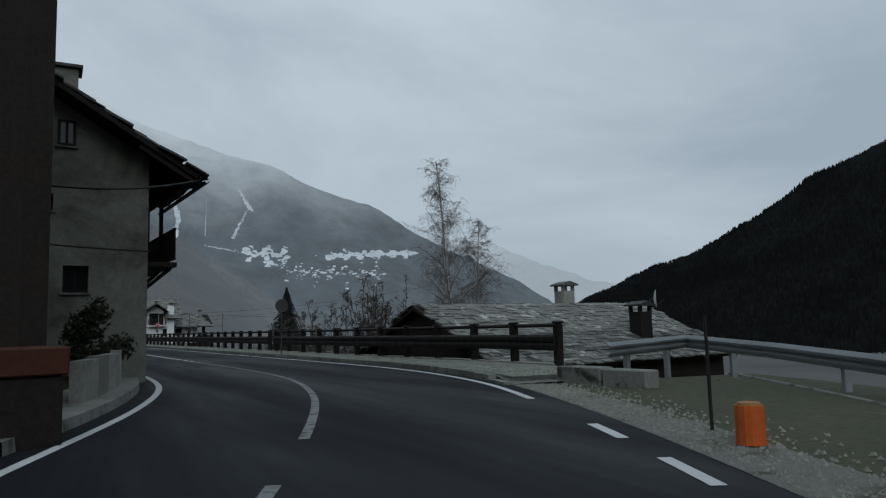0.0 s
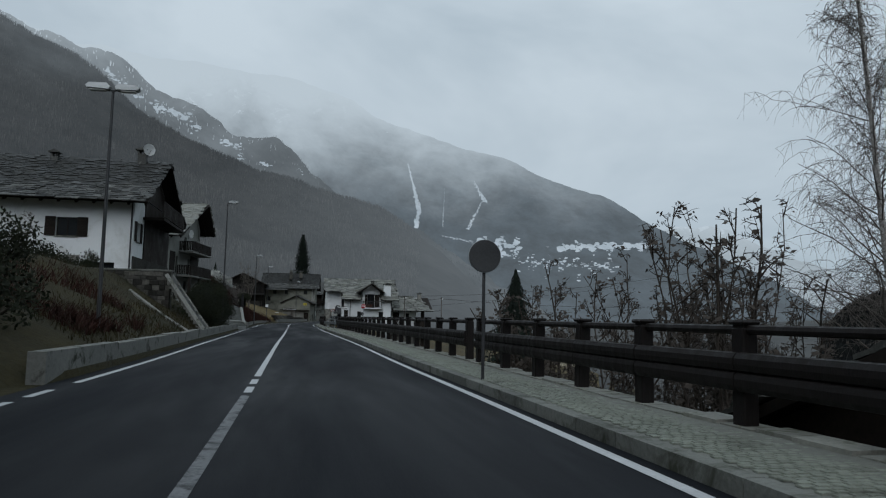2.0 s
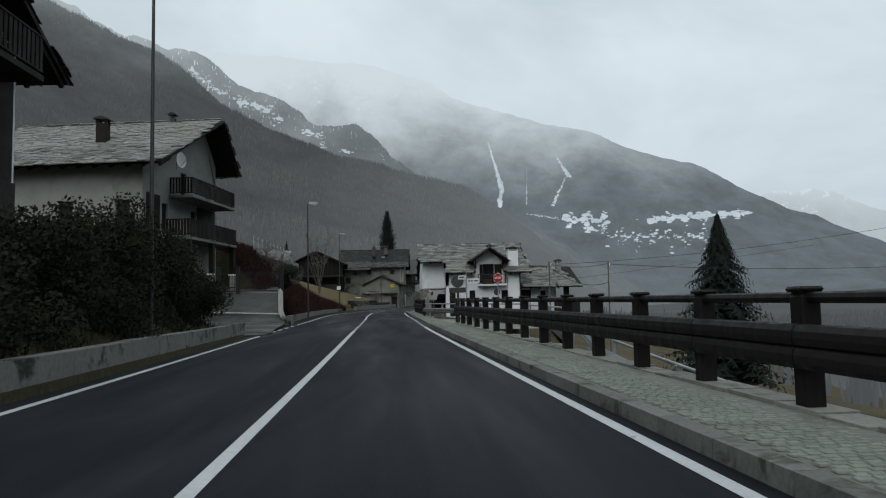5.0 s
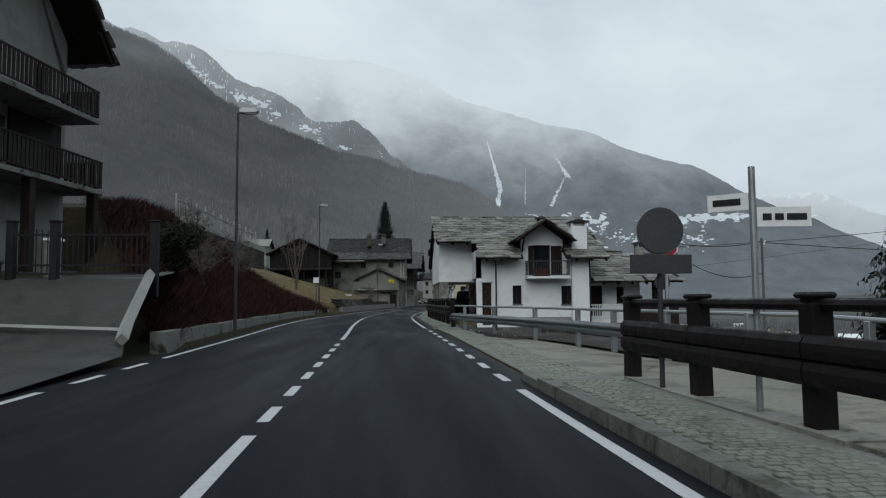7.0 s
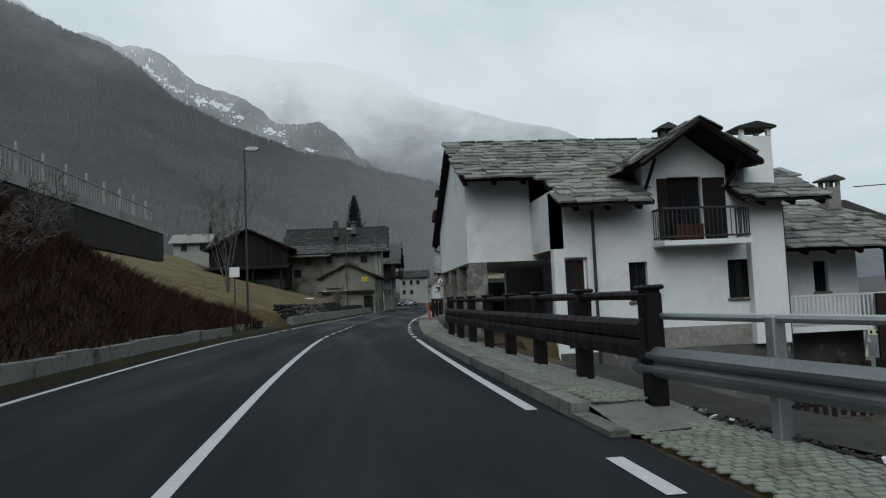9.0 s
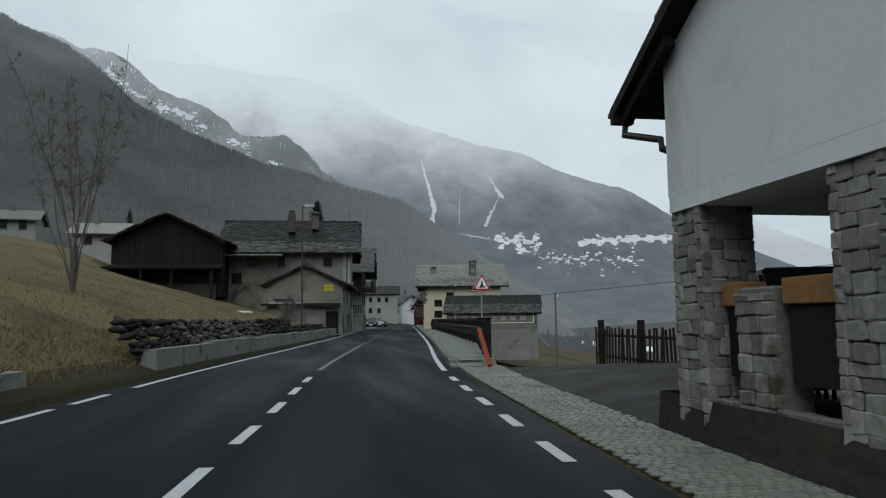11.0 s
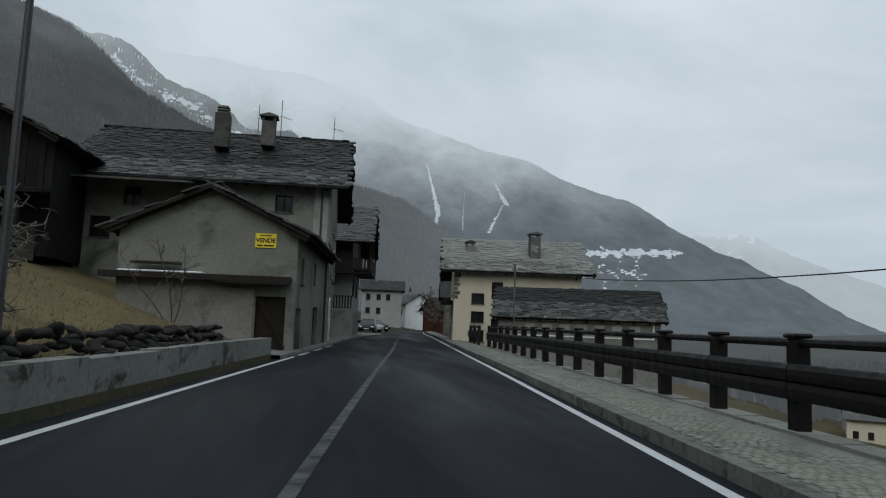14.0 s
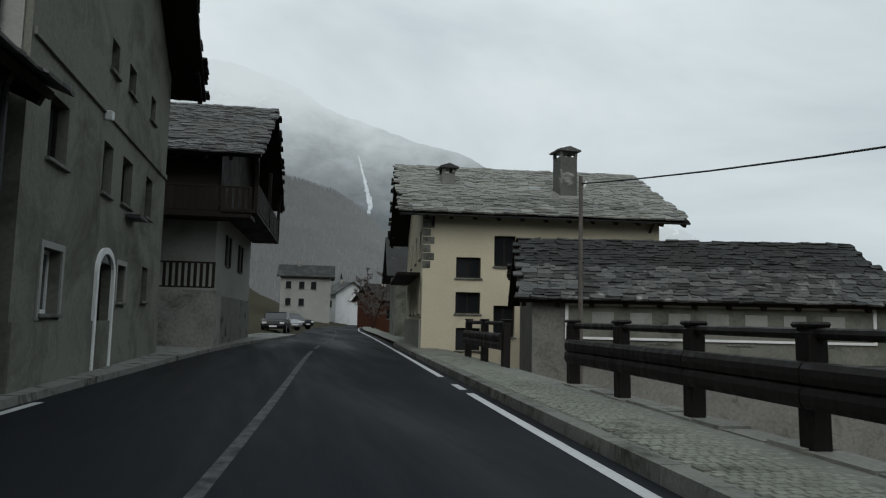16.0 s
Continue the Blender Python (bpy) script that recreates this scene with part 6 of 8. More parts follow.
gw = thing("gate_wall", "dark mossy stone retaining wall beside the gate", "wall", pose(-14.9, 35.2, 0.0), kind="structure")
part("core", boxed(0, 4.5, 0.05, 0.5, -0.3, 2.2), STONEDARK, gw)
part("coping", boxed(-0.05, 4.55, -0.1, 0.55, 2.202, 2.3, bevel=0.015), CONCRETE, gw)
stones(gw, 0, 4.5, 0.2, 2.18, 0.0, 0.3, 141, STONEDARK, 0.14, limit=160)
for x, y in ((-10.45, 35.1), (-9.55, 36.6)):
    gl = thing("gate_lamp_pillar", "stone pillar with a pale cap beside the gate", "pillar", pose(x, y, 1.6), "gate pillars")
    part("shaft", boxed(-0.16, 0.16, -0.16, 0.16, -0.4, 1.25, bevel=0.01), STONEWALL, gl)
    part("cap", boxed(-0.21, 0.21, -0.21, 0.21, 1.252, 1.33, bevel=0.02), PLAINWHITE, gl)

tw = thing("terrace_wall", "pale concrete terrace wall high on the bank", "wall", Matrix(), kind="structure")
bm = bmesh.new()
prism(bm, [(0, -0.42), (23, -0.42), (23, 0.0), (0, 0.0)], 0, 0.45)
part("parapet", bm, DIMWHITE, tw, m=pose(-12.0, 79.0, 5.8, 0, 0, -90))
bm = bmesh.new()
prism(bm, [(0, -1.9), (23, -1.9), (23, -0.422), (0, -0.422)], 0.05, 0.4)
part("retaining_wall", bm, STONEDARK, tw, "dark damp stone face", m=pose(-12.0, 79.0, 5.8, 0, 0, -90))
wf = thing("white_railing", "white picket railing on the terrace wall", "railing", pose(-12.2, 56.0, 5.8, 0, 0, 90))
railing(wf, Matrix(), 23.0, 1.0, DIMWHITE, 0.3, 0.025)
for i in range(12):
    part("post", boxed(2 * i - 0.05, 2 * i + 0.05, -0.045, 0.045, 0, 1.3), DIMWHITE, wf)


bw_ = thing("bank_wall", "rough grey stone wall holding the garden terrace", "wall", pose(-11.2, 0.0, 0.0), kind="structure")
part("core", boxed(0, 4.2, 0.05, 0.45, 0.6, 3.4), STONEDARK, bw_)
part("coping", boxed(-0.05, 4.25, -0.08, 0.5, 3.402, 3.5, bevel=0.015), KERB, bw_)
stones(bw_, 0, 4.2, 1.2, 3.38, 0.0, 0.3, 151, STONEDARK, 0.14, limit=140)
gs = thing("garden_steps", "worn concrete steps up the bank between pale side walls", "steps", Matrix(), kind="structure")
for dy in (0.0, 1.5):
    part("string_wall", tubed([(-4.85, -2.6 + dy, 0.45), (-5.6, -1.9 + dy, 1.35), (-7.1, -0.55 + dy, 3.2)], 0.13, 0.13, 4), CONCRETE, gs, "pale sloping side wall")
for i in range(15):
    f = i / 15
    part("step", boxed(-0.09, 0.12, -0.55, 0.75, -0.3, 0.0), CONCRETE, gs, m=pose(-4.9 - 2.2 * f, -2.0 + 2.05 * f, 0.5 + 2.65 * f, 0, 0, 0))
pp = thing("bank_kerb", "pale stone edging running down the bank", "edging", Matrix(), kind="structure")
part("edging", tubed([(-5.0, -6.2, ground_z(-5.0, -6.2) + 0.05), (-6.4, -5.0, ground_z(-6.4, -5.0) + 0.05), (-8.2, -3.4, ground_z(-8.2, -3.4) + 0.05)], 0.09, 0.09, 5), CONCRETE, pp)

# ---- plants ----
def blades(name, label, category, spots, material, rnd, width=0.02, lean=0.4, kind="stuff"):
    """Many thin bent blades or stalks, one mesh. spots: (x, y, z, height)."""
    vs, fs = [], []
    for x, y, z, h in spots:
        a = rnd.uniform(0, 2 * math.pi)
        w = width * rnd.uniform(0.6, 1.4)
        dx, dy = math.cos(a) * w, math.sin(a) * w
        b = rnd.uniform(0, 2 * math.pi)
        l = h * lean * rnd.uniform(0.1, 1.0)
        lx, ly = math.cos(b) * l, math.sin(b) * l
        i = len(vs)
        vs += [(x - dx, y - dy, z), (x + dx, y + dy, z), (x + lx * 0.4 + dx * 0.7, y + ly * 0.4 + dy * 0.7, z + h * 0.6), (x + lx * 0.4 - dx * 0.7, y + ly * 0.4 - dy * 0.7, z + h * 0.6), (x + lx, y + ly, z + h)]
        fs += [(i, i + 1, i + 2, i + 3), (i + 3, i + 2, i + 4)]
    me = bpy.data.meshes.new(name)
    me.from_pydata(vs, [], fs)
    me.materials.append(material)
    return tagged(new(name, me), label, category, kind=kind)


rnd = random.Random(5)
spots = []
for i in range(38000):
    y = rnd.uniform(35.5, 73)
    d = rnd.uniform(0.75, min(7.5, 1.3 + max(0.0, y - 36) * 0.55, 1.2 + max(0.0, 74 - y) * 0.9))
    x = xl(y) - d
    g = noise.noise((x * 0.5, y * 0.5, 2))
    spots.append((x, y, ground_z(x, y) - 0.05, rnd.uniform(0.25, 0.62) * (1 + 0.6 * g)))
for i in range(4500):
    y = rnd.uniform(-21, -9)
    x = xl(y) - 1.4 - abs(rnd.gauss(0, 1.6))
    if noise.noise((x * 0.4, y * 0.3, 8)) > -0.05:
        spots.append((x, y, ground_z(x, y) - 0.05, rnd.uniform(0.2, 0.55)))
blades("russet_brush", "dense russet-brown bramble brush on the steep bank", "brush", spots, REDBRUSH, rnd, 0.016, 1.4)
spots = []
for i in range(9000):
    y = rnd.uniform(-22, 21)
    x = xl(y) - (rnd.uniform(0.8, 3.0) if rnd.random() < 0.5 else rnd.uniform(0.8, 12))
    spots.append((x, y, ground_z(x, y) - 0.03, rnd.uniform(0.08, 0.26)))
blades("bank_grass", "dull olive winter grass on the shaded bank", "grass", spots, GRASS, rnd, 0.014, 1.0)
spots = []
for i in range(42000):
    y = rnd.choice((rnd.uniform(72, 119), rnd.uniform(74, 119), rnd.uniform(76, 119)))
    d = rnd.uniform(0.8, 3.0) if rnd.random() < 0.5 else rnd.uniform(0.8, 12)
    x = xl(y) - d
    spots.append((x, y, ground_z(x, y) - 0.03, rnd.uniform(0.05, 0.17)))
blades("dry_grass", "dry straw-coloured grass tufts on the bank", "grass", spots, STRAW, rnd, 0.009, 1.2)
spots = []
for i in range(26000):
    y = rnd.choice((rnd.uniform(-66, -46), rnd.uniform(-66, -46), rnd.uniform(60, 80), rnd.uniform(80, 130)))
    x = xr(y) + lerp_table(SHELF, y) + rnd.uniform(0, 9) if y > 50 else xr(y) + rnd.uniform(1.4, 8.0)
    spots.append((x, y, ground_z(x, y) - 0.03, rnd.uniform(0.05, 0.2) * (1 if y > 0 else 0.3)))
blades("verge_grass", "rough winter grass on the valley side verge", "grass", spots, GRASS, rnd, 0.008, 1.0)


def leafy(name, label, category, blobs, count, leaf, material, seed, stems=0):
    """A leafy bush: stems and many small leaves gathered in uneven clumps. blobs: (x, y, z, rx, ry, rz)."""
    rnd = random.Random(seed)
    b0 = blobs[0]
    bush = thing(name, label, category, pose(b0[0], b0[1], b0[2] - b0[5]))
    base = Vector((b0[0], b0[1], b0[2] - b0[5]))
    vs, fs = [], []
    subs = []
    for x, y, z, a, b, c in blobs:
        for k in range(14):
            u = Vector((rnd.gauss(0, 1), rnd.gauss(0, 1), rnd.gauss(0, 1))).normalized() * rnd.uniform(0.5, 0.95)
            subs.append((Vector((x + u.x * a, y + u.y * b, z + u.z * c)), 0.33 * (a + b + c) / 3))
    for i in range(count):
        c, r = subs[rnd.randrange(len(subs))]
        u = Vector((rnd.gauss(0, 1), rnd.gauss(0, 1), rnd.gauss(0, 1))).normalized() * r * rnd.random() ** 0.5 * 1.4
        p = c + u - base
        s = leaf * rnd.uniform(0.5, 1.4)
        d1 = Vector((rnd.gauss(0, 1), rnd.gauss(0, 1), rnd.gauss(0, 1))).normalized()
        d2 = d1.orthogonal().normalized()
        j = len(vs)
        vs += [p - d1 * s, p + d2 * s * 0.5, p + d1 * s, p - d2 * s * 0.5]
        fs.append((j, j + 1, j + 2, j + 3))
    me = bpy.data.meshes.new("crown")
    me.from_pydata(vs, [], fs)
    me.materials.append(material)
    ob = new("crown", me)
    ob.parent = bush
    bm = bmesh.new()
    for c, r in subs[::3]:
        p = c - base
        tube(bm, [(p.x * 0.4, p.y * 0.4, 0), (p.x * 0.7, p.y * 0.7, p.z * 0.55), tuple(p)], 0.03, 0.008, 4, False)
    part("stem", bm, BARK_DARK, bush)
    return bush


for k, (y, w, h) in enumerate(((3.5, 1.8, 1.2), (7.0, 1.9, 1.5), (10.6, 1.9, 1.7), (14.2, 1.9, 1.6), (17.6, 1.7, 1.35))):
    x = xl(y) - 1.75
    leafy("hedge", "tall dark overgrown hedge above the low wall", "hedge", [(x, y, 0.5 + h * 0.7, 0.95, w, h * 1.05)], 20000, 0.042, SHRUB, 60 + k)
for k, (x, y, z, r) in enumerate(((-7.3, 15.5, 2.2, 1.2), (-9.6, 26.0, 1.6, 1.3), (-13.0, 30.5, 1.8, 1.6), (-15.5, 31.0, 2.0, 1.6), (-18.5, 30.5, 2.2, 1.5), (-6.6, 38.0, 2.6, 0.8))):
    leafy("shrub", "dark evergreen shrub on the bank", "shrub", [(x, y, z + 0.3, r, r, r * 0.9)], 4000, 0.055, SHRUB, 80 + k)
for k, (dd, y, h) in enumerate(((2.6, -24.0, 0.8), (4.4, -19.5, 0.9), (8.5, -2.5, 0.6), (7.5, 0.5, 0.6))):
    x = xl(y) - dd
    leafy("shrub", "dark overgrown shrub on the grass bank", "shrub", [(x, y, ground_z(x, y) + h * 0.6, 1.2, 1.7, h)], 3500, 0.055, SHRUB, 180 + k)
leafy("shrub", "dark garden shrub against the old house", "shrub", [(-5.0, -40.4, 1.2, 0.8, 0.6, 0.7)], 1500, 0.07, SHRUB, 91)


def grow(bm, p, d, length, r, n, droop, rnd, sides=3, wob=0.16):
    pts = [p.copy()]
    q, v = p.copy(), d.normalized()
    for i in range(n):
        v = (v + Vector((rnd.uniform(-1, 1), rnd.uniform(-1, 1), rnd.uniform(-1, 1))) * wob + Vector((0, 0, -droop * (i + 1) / n))).normalized()
        q = q + v * (length / n)
        pts.append(q.copy())
    tube(bm, pts, r, r * 0.35, sides, False)
    return pts


def bare_tree(name, label, category, m, height, r, limbs, twigs, sprays, seed, bark, droop=0.25, crown=0.25, stems=1, wide=0.3, tip=0.007, scraps=0, lean=0.0):
    """A leafless tree: trunk, limbs, twigs and hanging sprays."""
    rnd = random.Random(seed)
    t = thing(name, label, category, m)
    bt, bl, bw, bs = bmesh.new(), bmesh.new(), bmesh.new(), bmesh.new()
    for s in range(stems):
        a = rnd.uniform(0, 6.28)
        tilt = 0.0 if stems == 1 else rnd.uniform(0.03, lean or (0.42 if scraps else 0.55))
        h = height * (1 if stems == 1 else rnd.uniform(0.6, 1.0))
        trunk = grow(bt, Vector((0, 0, -0.3)), Vector((math.cos(a) * tilt, math.sin(a) * tilt, 1)), h + 0.3, r if stems == 1 else r * rnd.uniform(0.4, 0.9), 9, -0.1, rnd, 7, 0.03 if stems == 1 else 0.16)
        for i in range(limbs):
            f = crown + (0.98 - crown) * (i + rnd.random()) / limbs
            k = min(int(f * 9), 8)
            p = trunk[k].lerp(trunk[k + 1], f * 9 - k)
            b = rnd.uniform(0, 6.28)
            ll = h * wide * (0.35 + 0.75 * math.sin(math.pi * min(1.0, f + 0.08)) if bark is BIRCHBARK else 1.15 - f) * rnd.uniform(0.7, 1.2) + 0.3
            limb = grow(bl, p, Vector((math.cos(b), math.sin(b), rnd.uniform(0.6, 1.5) if bark is BIRCHBARK else rnd.uniform(0.9, 2.2) if scraps else rnd.uniform(0.35, 1.1))), ll, max(r * 0.32 * (1.1 - f), tip * 1.8), 5, droop * 0.15, rnd, 4)
            for j in range(twigs):
                g = rnd.uniform(0.25, 1.0) * 5
                kk = min(int(g), 4)
                pp = limb[kk].lerp(limb[kk + 1], g - kk)
                tw_ = grow(bw, pp, Vector((rnd.uniform(-1, 1), rnd.uniform(-1, 1), rnd.uniform(-0.1, 0.9))), ll * rnd.uniform(0.25, 0.5), tip * 1.3, 3, droop, rnd)
                for q in range(scraps):
                    c = tw_[rnd.randrange(1, 4)] + Vector((rnd.uniform(-1, 1), rnd.uniform(-1, 1), rnd.uniform(-1, 1))) * 0.1
                    u = Vector((rnd.gauss(0, 1), rnd.gauss(0, 1), rnd.gauss(0, 1))).normalized() * rnd.uniform(0.04, 0.09)
                    v = u.orthogonal() * 0.6
                    bs.faces.new([bs.verts.new(c + e) for e in (-u, v, u, -v)])
                for q in range(sprays):
                    c = tw_[rnd.randrange(1, 4)]
                    grow(bw, c, Vector((rnd.uniform(-1, 1), rnd.uniform(-1, 1), rnd.uniform(-0.6, 0.3))), ll * rnd.uniform(0.18, 0.42), tip * 0.8, 3, droop * 1.8, rnd)
    part("trunk", bt, bark, t)
    tagged(part("branchwork", bl, bark if scraps else TWIG, t), kind="stuff")
    tagged(part("crown", bw, bark if scraps else TWIG, t), kind="stuff")
    if scraps:
        tagged(part("dead_foliage", bs, bark, t), kind="stuff")
    else:
        bs.free()
    return t


bare_tree("birch_tree", "tall bare birch with hanging twigs", "tree", pose(13.0, -25.6, -4.2), 14.4, 0.10, 70, 9, 6, 21, BIRCHBARK, 0.42, 0.3, wide=0.14, tip=0.006)
bare_tree("birch_tree", "slender bare birch with hanging twigs", "tree", pose(15.6, -24.0, -4.4), 11.6, 0.07, 56, 9, 6, 22, BIRCHBARK, 0.42, 0.35, wide=0.16, tip=0.006)
for k, (x, y, h) in enumerate(((7.6, -22.0, 6.6), (9.0, -25.0, 8.2), (7.0, -18.5, 6.0), (10.5, -20.5, 7.8), (7.6, -27.5, 6.6), (17.5, -24.0, 8.0), (21.0, -26.5, 8.0), (9.2, -15.0, 6.2), (12.5, -22.5, 8.0))):
    bare_tree("bare_bush", "leafless many-stemmed bush below the fence", "bush", pose(x, y, ground_z(x, y)), h, 0.05, 9, 4, 2, 30 + k, BARK_DARK, 0.0, 0.35, 12, 0.15, 0.010, 2)
bare_tree("bare_tree", "leafless clump of young trees on the grass bank", "tree", pose(-10.4, 90.5, ground_z(-10.4, 90.5)), 10.8, 0.045, 9, 6, 3, 45, TWIG, 0.0, 0.45, 14, 0.09, 0.007, lean=0.12)
bare_tree("bare_tree", "small leafless garden tree before the white house", "tree", pose(-14.6, 0.5, ground_z(-14.6, 0.5)), 3.4, 0.07, 10, 5, 3, 46, BARK_DARK, 0.1, 0.3, 2, 0.35, 0.010)
bare_tree("bare_tree", "small leafless tree beside the gate", "tree", pose(-7.6, 45.0, ground_z(-7.6, 45)), 4.2, 0.07, 14, 6, 3, 47, BARK_DARK, 0.1, 0.3, 2, 0.3, 0.010)
bare_tree("bare_tree", "thin leafless sapling against the outbuilding", "tree", pose(-3.4, 119.0, ground_z(-3.4, 119)), 3.2, 0.05, 7, 3, 2, 48, BARK_DARK, 0.1, 0.3, 3, 0.25, 0.010)
bare_tree("bare_tree", "leafless tree behind the grey house roof", "tree", pose(-9.0, 142.0, 4.0), 9.5, 0.1, 14, 5, 3, 49, BARK_DARK, 0.05, 0.5, 2, 0.2, 0.014)
bare_tree("bare_tree", "reddish leafless trees by the village street", "tree", pose(17.0, 196.0, 0), 7.0, 0.12, 14, 6, 4, 50, REDBRUSH, 0.1, 0.25, 3, 0.3, 0.03)
for k, (x, y) in enumerate(((-10.2, 62), (-8.9, 57), (-10.4, 52), (-8.6, 48))):
    bare_tree("bare_bush", "leafless brush along the terrace wall", "bush", pose(x, y, ground_z(x, y)), 2.4, 0.04, 8, 4, 2, 53 + k, BARK_DARK, 0.05, 0.25, 6, 0.25, 0.010)


bare_tree("bare_bush", "brown leafless bush by the lamp on the bank", "bush", pose(-3.4, 105.4, ground_z(-3.4, 105.4)), 2.4, 0.04, 9, 5, 3, 59, BARK_DARK, 0.05, 0.25, 6, 0.25, 0.010)


def fir(label, m, height, radius, seed, tiers=24, narrow=False):
    rnd = random.Random(seed)
    t = thing("fir_tree", label, "tree", m)
    part("trunk", tubed([(0, 0, -0.4), (0.04, 0, height * 0.5), (0, 0, height * 0.98)], height * 0.016, 0.02, 7), BARK_DARK, t)
    vs, fs = [], []
    for k in range(tiers):
        f = 0.06 + 0.93 * k / tiers
        z0 = height * f
        rr = radius * ((1 - f) ** 0.85 if not narrow else min(1.0, (1 - f) * 2.2) ** 0.7) * rnd.uniform(0.8, 1.12)
        n = 15
        for i in range(n):
            a = 2 * math.pi * (i + rnd.random()) / n
            ln = rr * rnd.uniform(0.7, 1.15)
            c, s = math.cos(a), math.sin(a)
            for seg in range(9):
                g = (seg + 0.6) / 9
                px, py, pz = c * ln * g, s * ln * g, z0 - height * 0.035 * g * g * (1.6 if not narrow else -1.2) + rnd.uniform(-0.04, 0.04) * height * 0.12
                for side in (-1, 1):
                    w = ln * 0.26 * (1.15 - g) * rnd.uniform(0.6, 1.3) + 0.03 * height / 10
                    tx, ty = px + c * w * 0.6 - s * side * w, py + s * w * 0.6 + c * side * w
                    j = len(vs)
                    th = height * 0.008
                    vs += [(px, py, pz + th), (px + c * w * 0.5, py + s * w * 0.5, pz - th), (tx, ty, pz - height * 0.012 * rnd.uniform(0.3, 2.2))]
                    fs.append((j, j + 1, j + 2))
    me = bpy.data.meshes.new("crown")
    me.from_pydata(vs, [], fs)
    me.materials.append(NEEDLE)
    ob = new("crown", me)
    ob.parent = t
    return t


fir("dark conical spruce below the road", pose(27.3, 52.4, -6.6), 15.0, 5.9, 61, 46)
fir("tall dark columnar conifer on the hill", pose(-3.7, 274.6, 6.0), 30.7, 4.2, 62, 44, True)
fir("dark conifer by a hillside cottage", pose(-24.0, 150.0, 8.0), 7.0, 1.6, 63, 18)
fir("small dark conifer in the village", pose(20.5, 256.0, 2.0), 8.0, 2.0, 64, 16)
fir("small dark spruce across the valley meadow", pose(20.5, -8.0, -7.0), 8.1, 2.7, 65, 24)


# ---- guard rails ----
def guard_rail(pts, tube_rail, label):
    g = thing("guard_rail", label, "guard rail", Matrix(), "steel guard rails")
    sec = [(0.0, 0.85), (0.03, 0.83), (0.09, 0.78), (0.09, 0.745), (0.02, 0.70), (0.09, 0.655), (0.09, 0.62), (0.03, 0.57), (0.0, 0.55)]
    n = len(pts)
    pts = [(*p, 0.0)[:3] for p in pts]
    for (x0, y0, h0_), (x1, y1, h1_) in zip(pts, pts[1:]):
        d = Vector((x1 - x0, y1 - y0, 0))
        L = d.length
        d.normalize()
        o = Vector((d.y, -d.x, 0)) * -1
        bm = bmesh.new()
        a = [bm.verts.new(Vector((x0, y0, z + h0_)) + o * s) for s, z in sec]
        b = [bm.verts.new(Vector((x1, y1, z + h1_)) + o * s) for s, z in sec]
        for k in range(len(sec) - 1):
            bm.faces.new((a[k], b[k], b[k + 1], a[k + 1]))
        bmesh.ops.solidify(bm, geom=bm.faces[:], thickness=0.006)
        part("beam", bm, STEEL, g)
        k = max(1, int(L / 2.0))
        for i in range(k):
            p = Vector((x0, y0, 0)) + d * (L * (i + 0.5) / k) - o * 0.09
            zz = min(ground_z(p.x, p.y), 0.0) - 0.1
            part("post", boxed(-0.05, 0.05, -0.06, 0.06, zz, (1.16 if tube_rail else 0.82) + (h0_ + h1_) / 2, bevel=0.01), STEEL, g, m=Matrix.Translation(p) @ pose(0, 0, 0, 0, 0, math.degrees(math.atan2(d.y, d.x))))
        if tube_rail:
            part("tube", tubed([(x0 - o.x * 0.09, y0 - o.y * 0.09, 1.14 + h0_), (x1 - o.x * 0.09, y1 - o.y * 0.09, 1.14 + h1_)], 0.035, 0.035, 8), STEEL, g)


guard_rail([(4.8, 3.0, -1.3), (5.3, 8.5, -1.2), (5.8, 14.0, -1.05), (6.6, 19.0, -0.75), (6.6, 22.5, -0.35), (5.6, 27.0, -0.2), (4.65, 31.6, -0.2), (4.1, 35.8, -0.2), (3.35, 39.6, -0.2), (2.6, 42.6, -0.2), (1.98, 46.2, -0.2)], True, "galvanised steel guard rail with a tubular top rail")
guard_rail([(-0.6, -64.0, -0.4), (2.4, -58.0, -0.36), (4.5, -53.2, -0.27), (5.8, -50.2, -0.13), (6.95, -46.95, 0.0), (5.4, -47.4, -0.03), (3.7, -47.85, -0.06)], False, "galvanised steel guard rail round the verge")

vp = thing("white_pipe", "pale pipe lying along the grass under the guard rail", "pipe", Matrix())
part("tube", tubed([(7.1, -48.0, -0.02), (5.6, -50.6, -0.05), (4.3, -52.6, -0.06), (2.9, -54.6, -0.08), (1.5, -57.0, -0.1)], 0.06, 0.06, 8), KERB, vp)

# ---- signs, poles, lamps, wires ----
POLE = lambda h, r=0.03: tubed([(0, 0, -0.3), (0, 0, h)], r, r, 10)


def disc(r, y0, y1, n=28):
    bm = bmesh.new()
    return prism(bm, [(r * math.cos(2 * math.pi * i / n), r * math.sin(2 * math.pi * i / n)) for i in range(n)], y0, y1)


def ngon(r, n, y0, y1, turn=0.0):
    bm = bmesh.new()
    return prism(bm, [(r * math.cos(turn + 2 * math.pi * i / n), r * math.sin(turn + 2 * math.pi * i / n)) for i in range(n)], y0, y1)


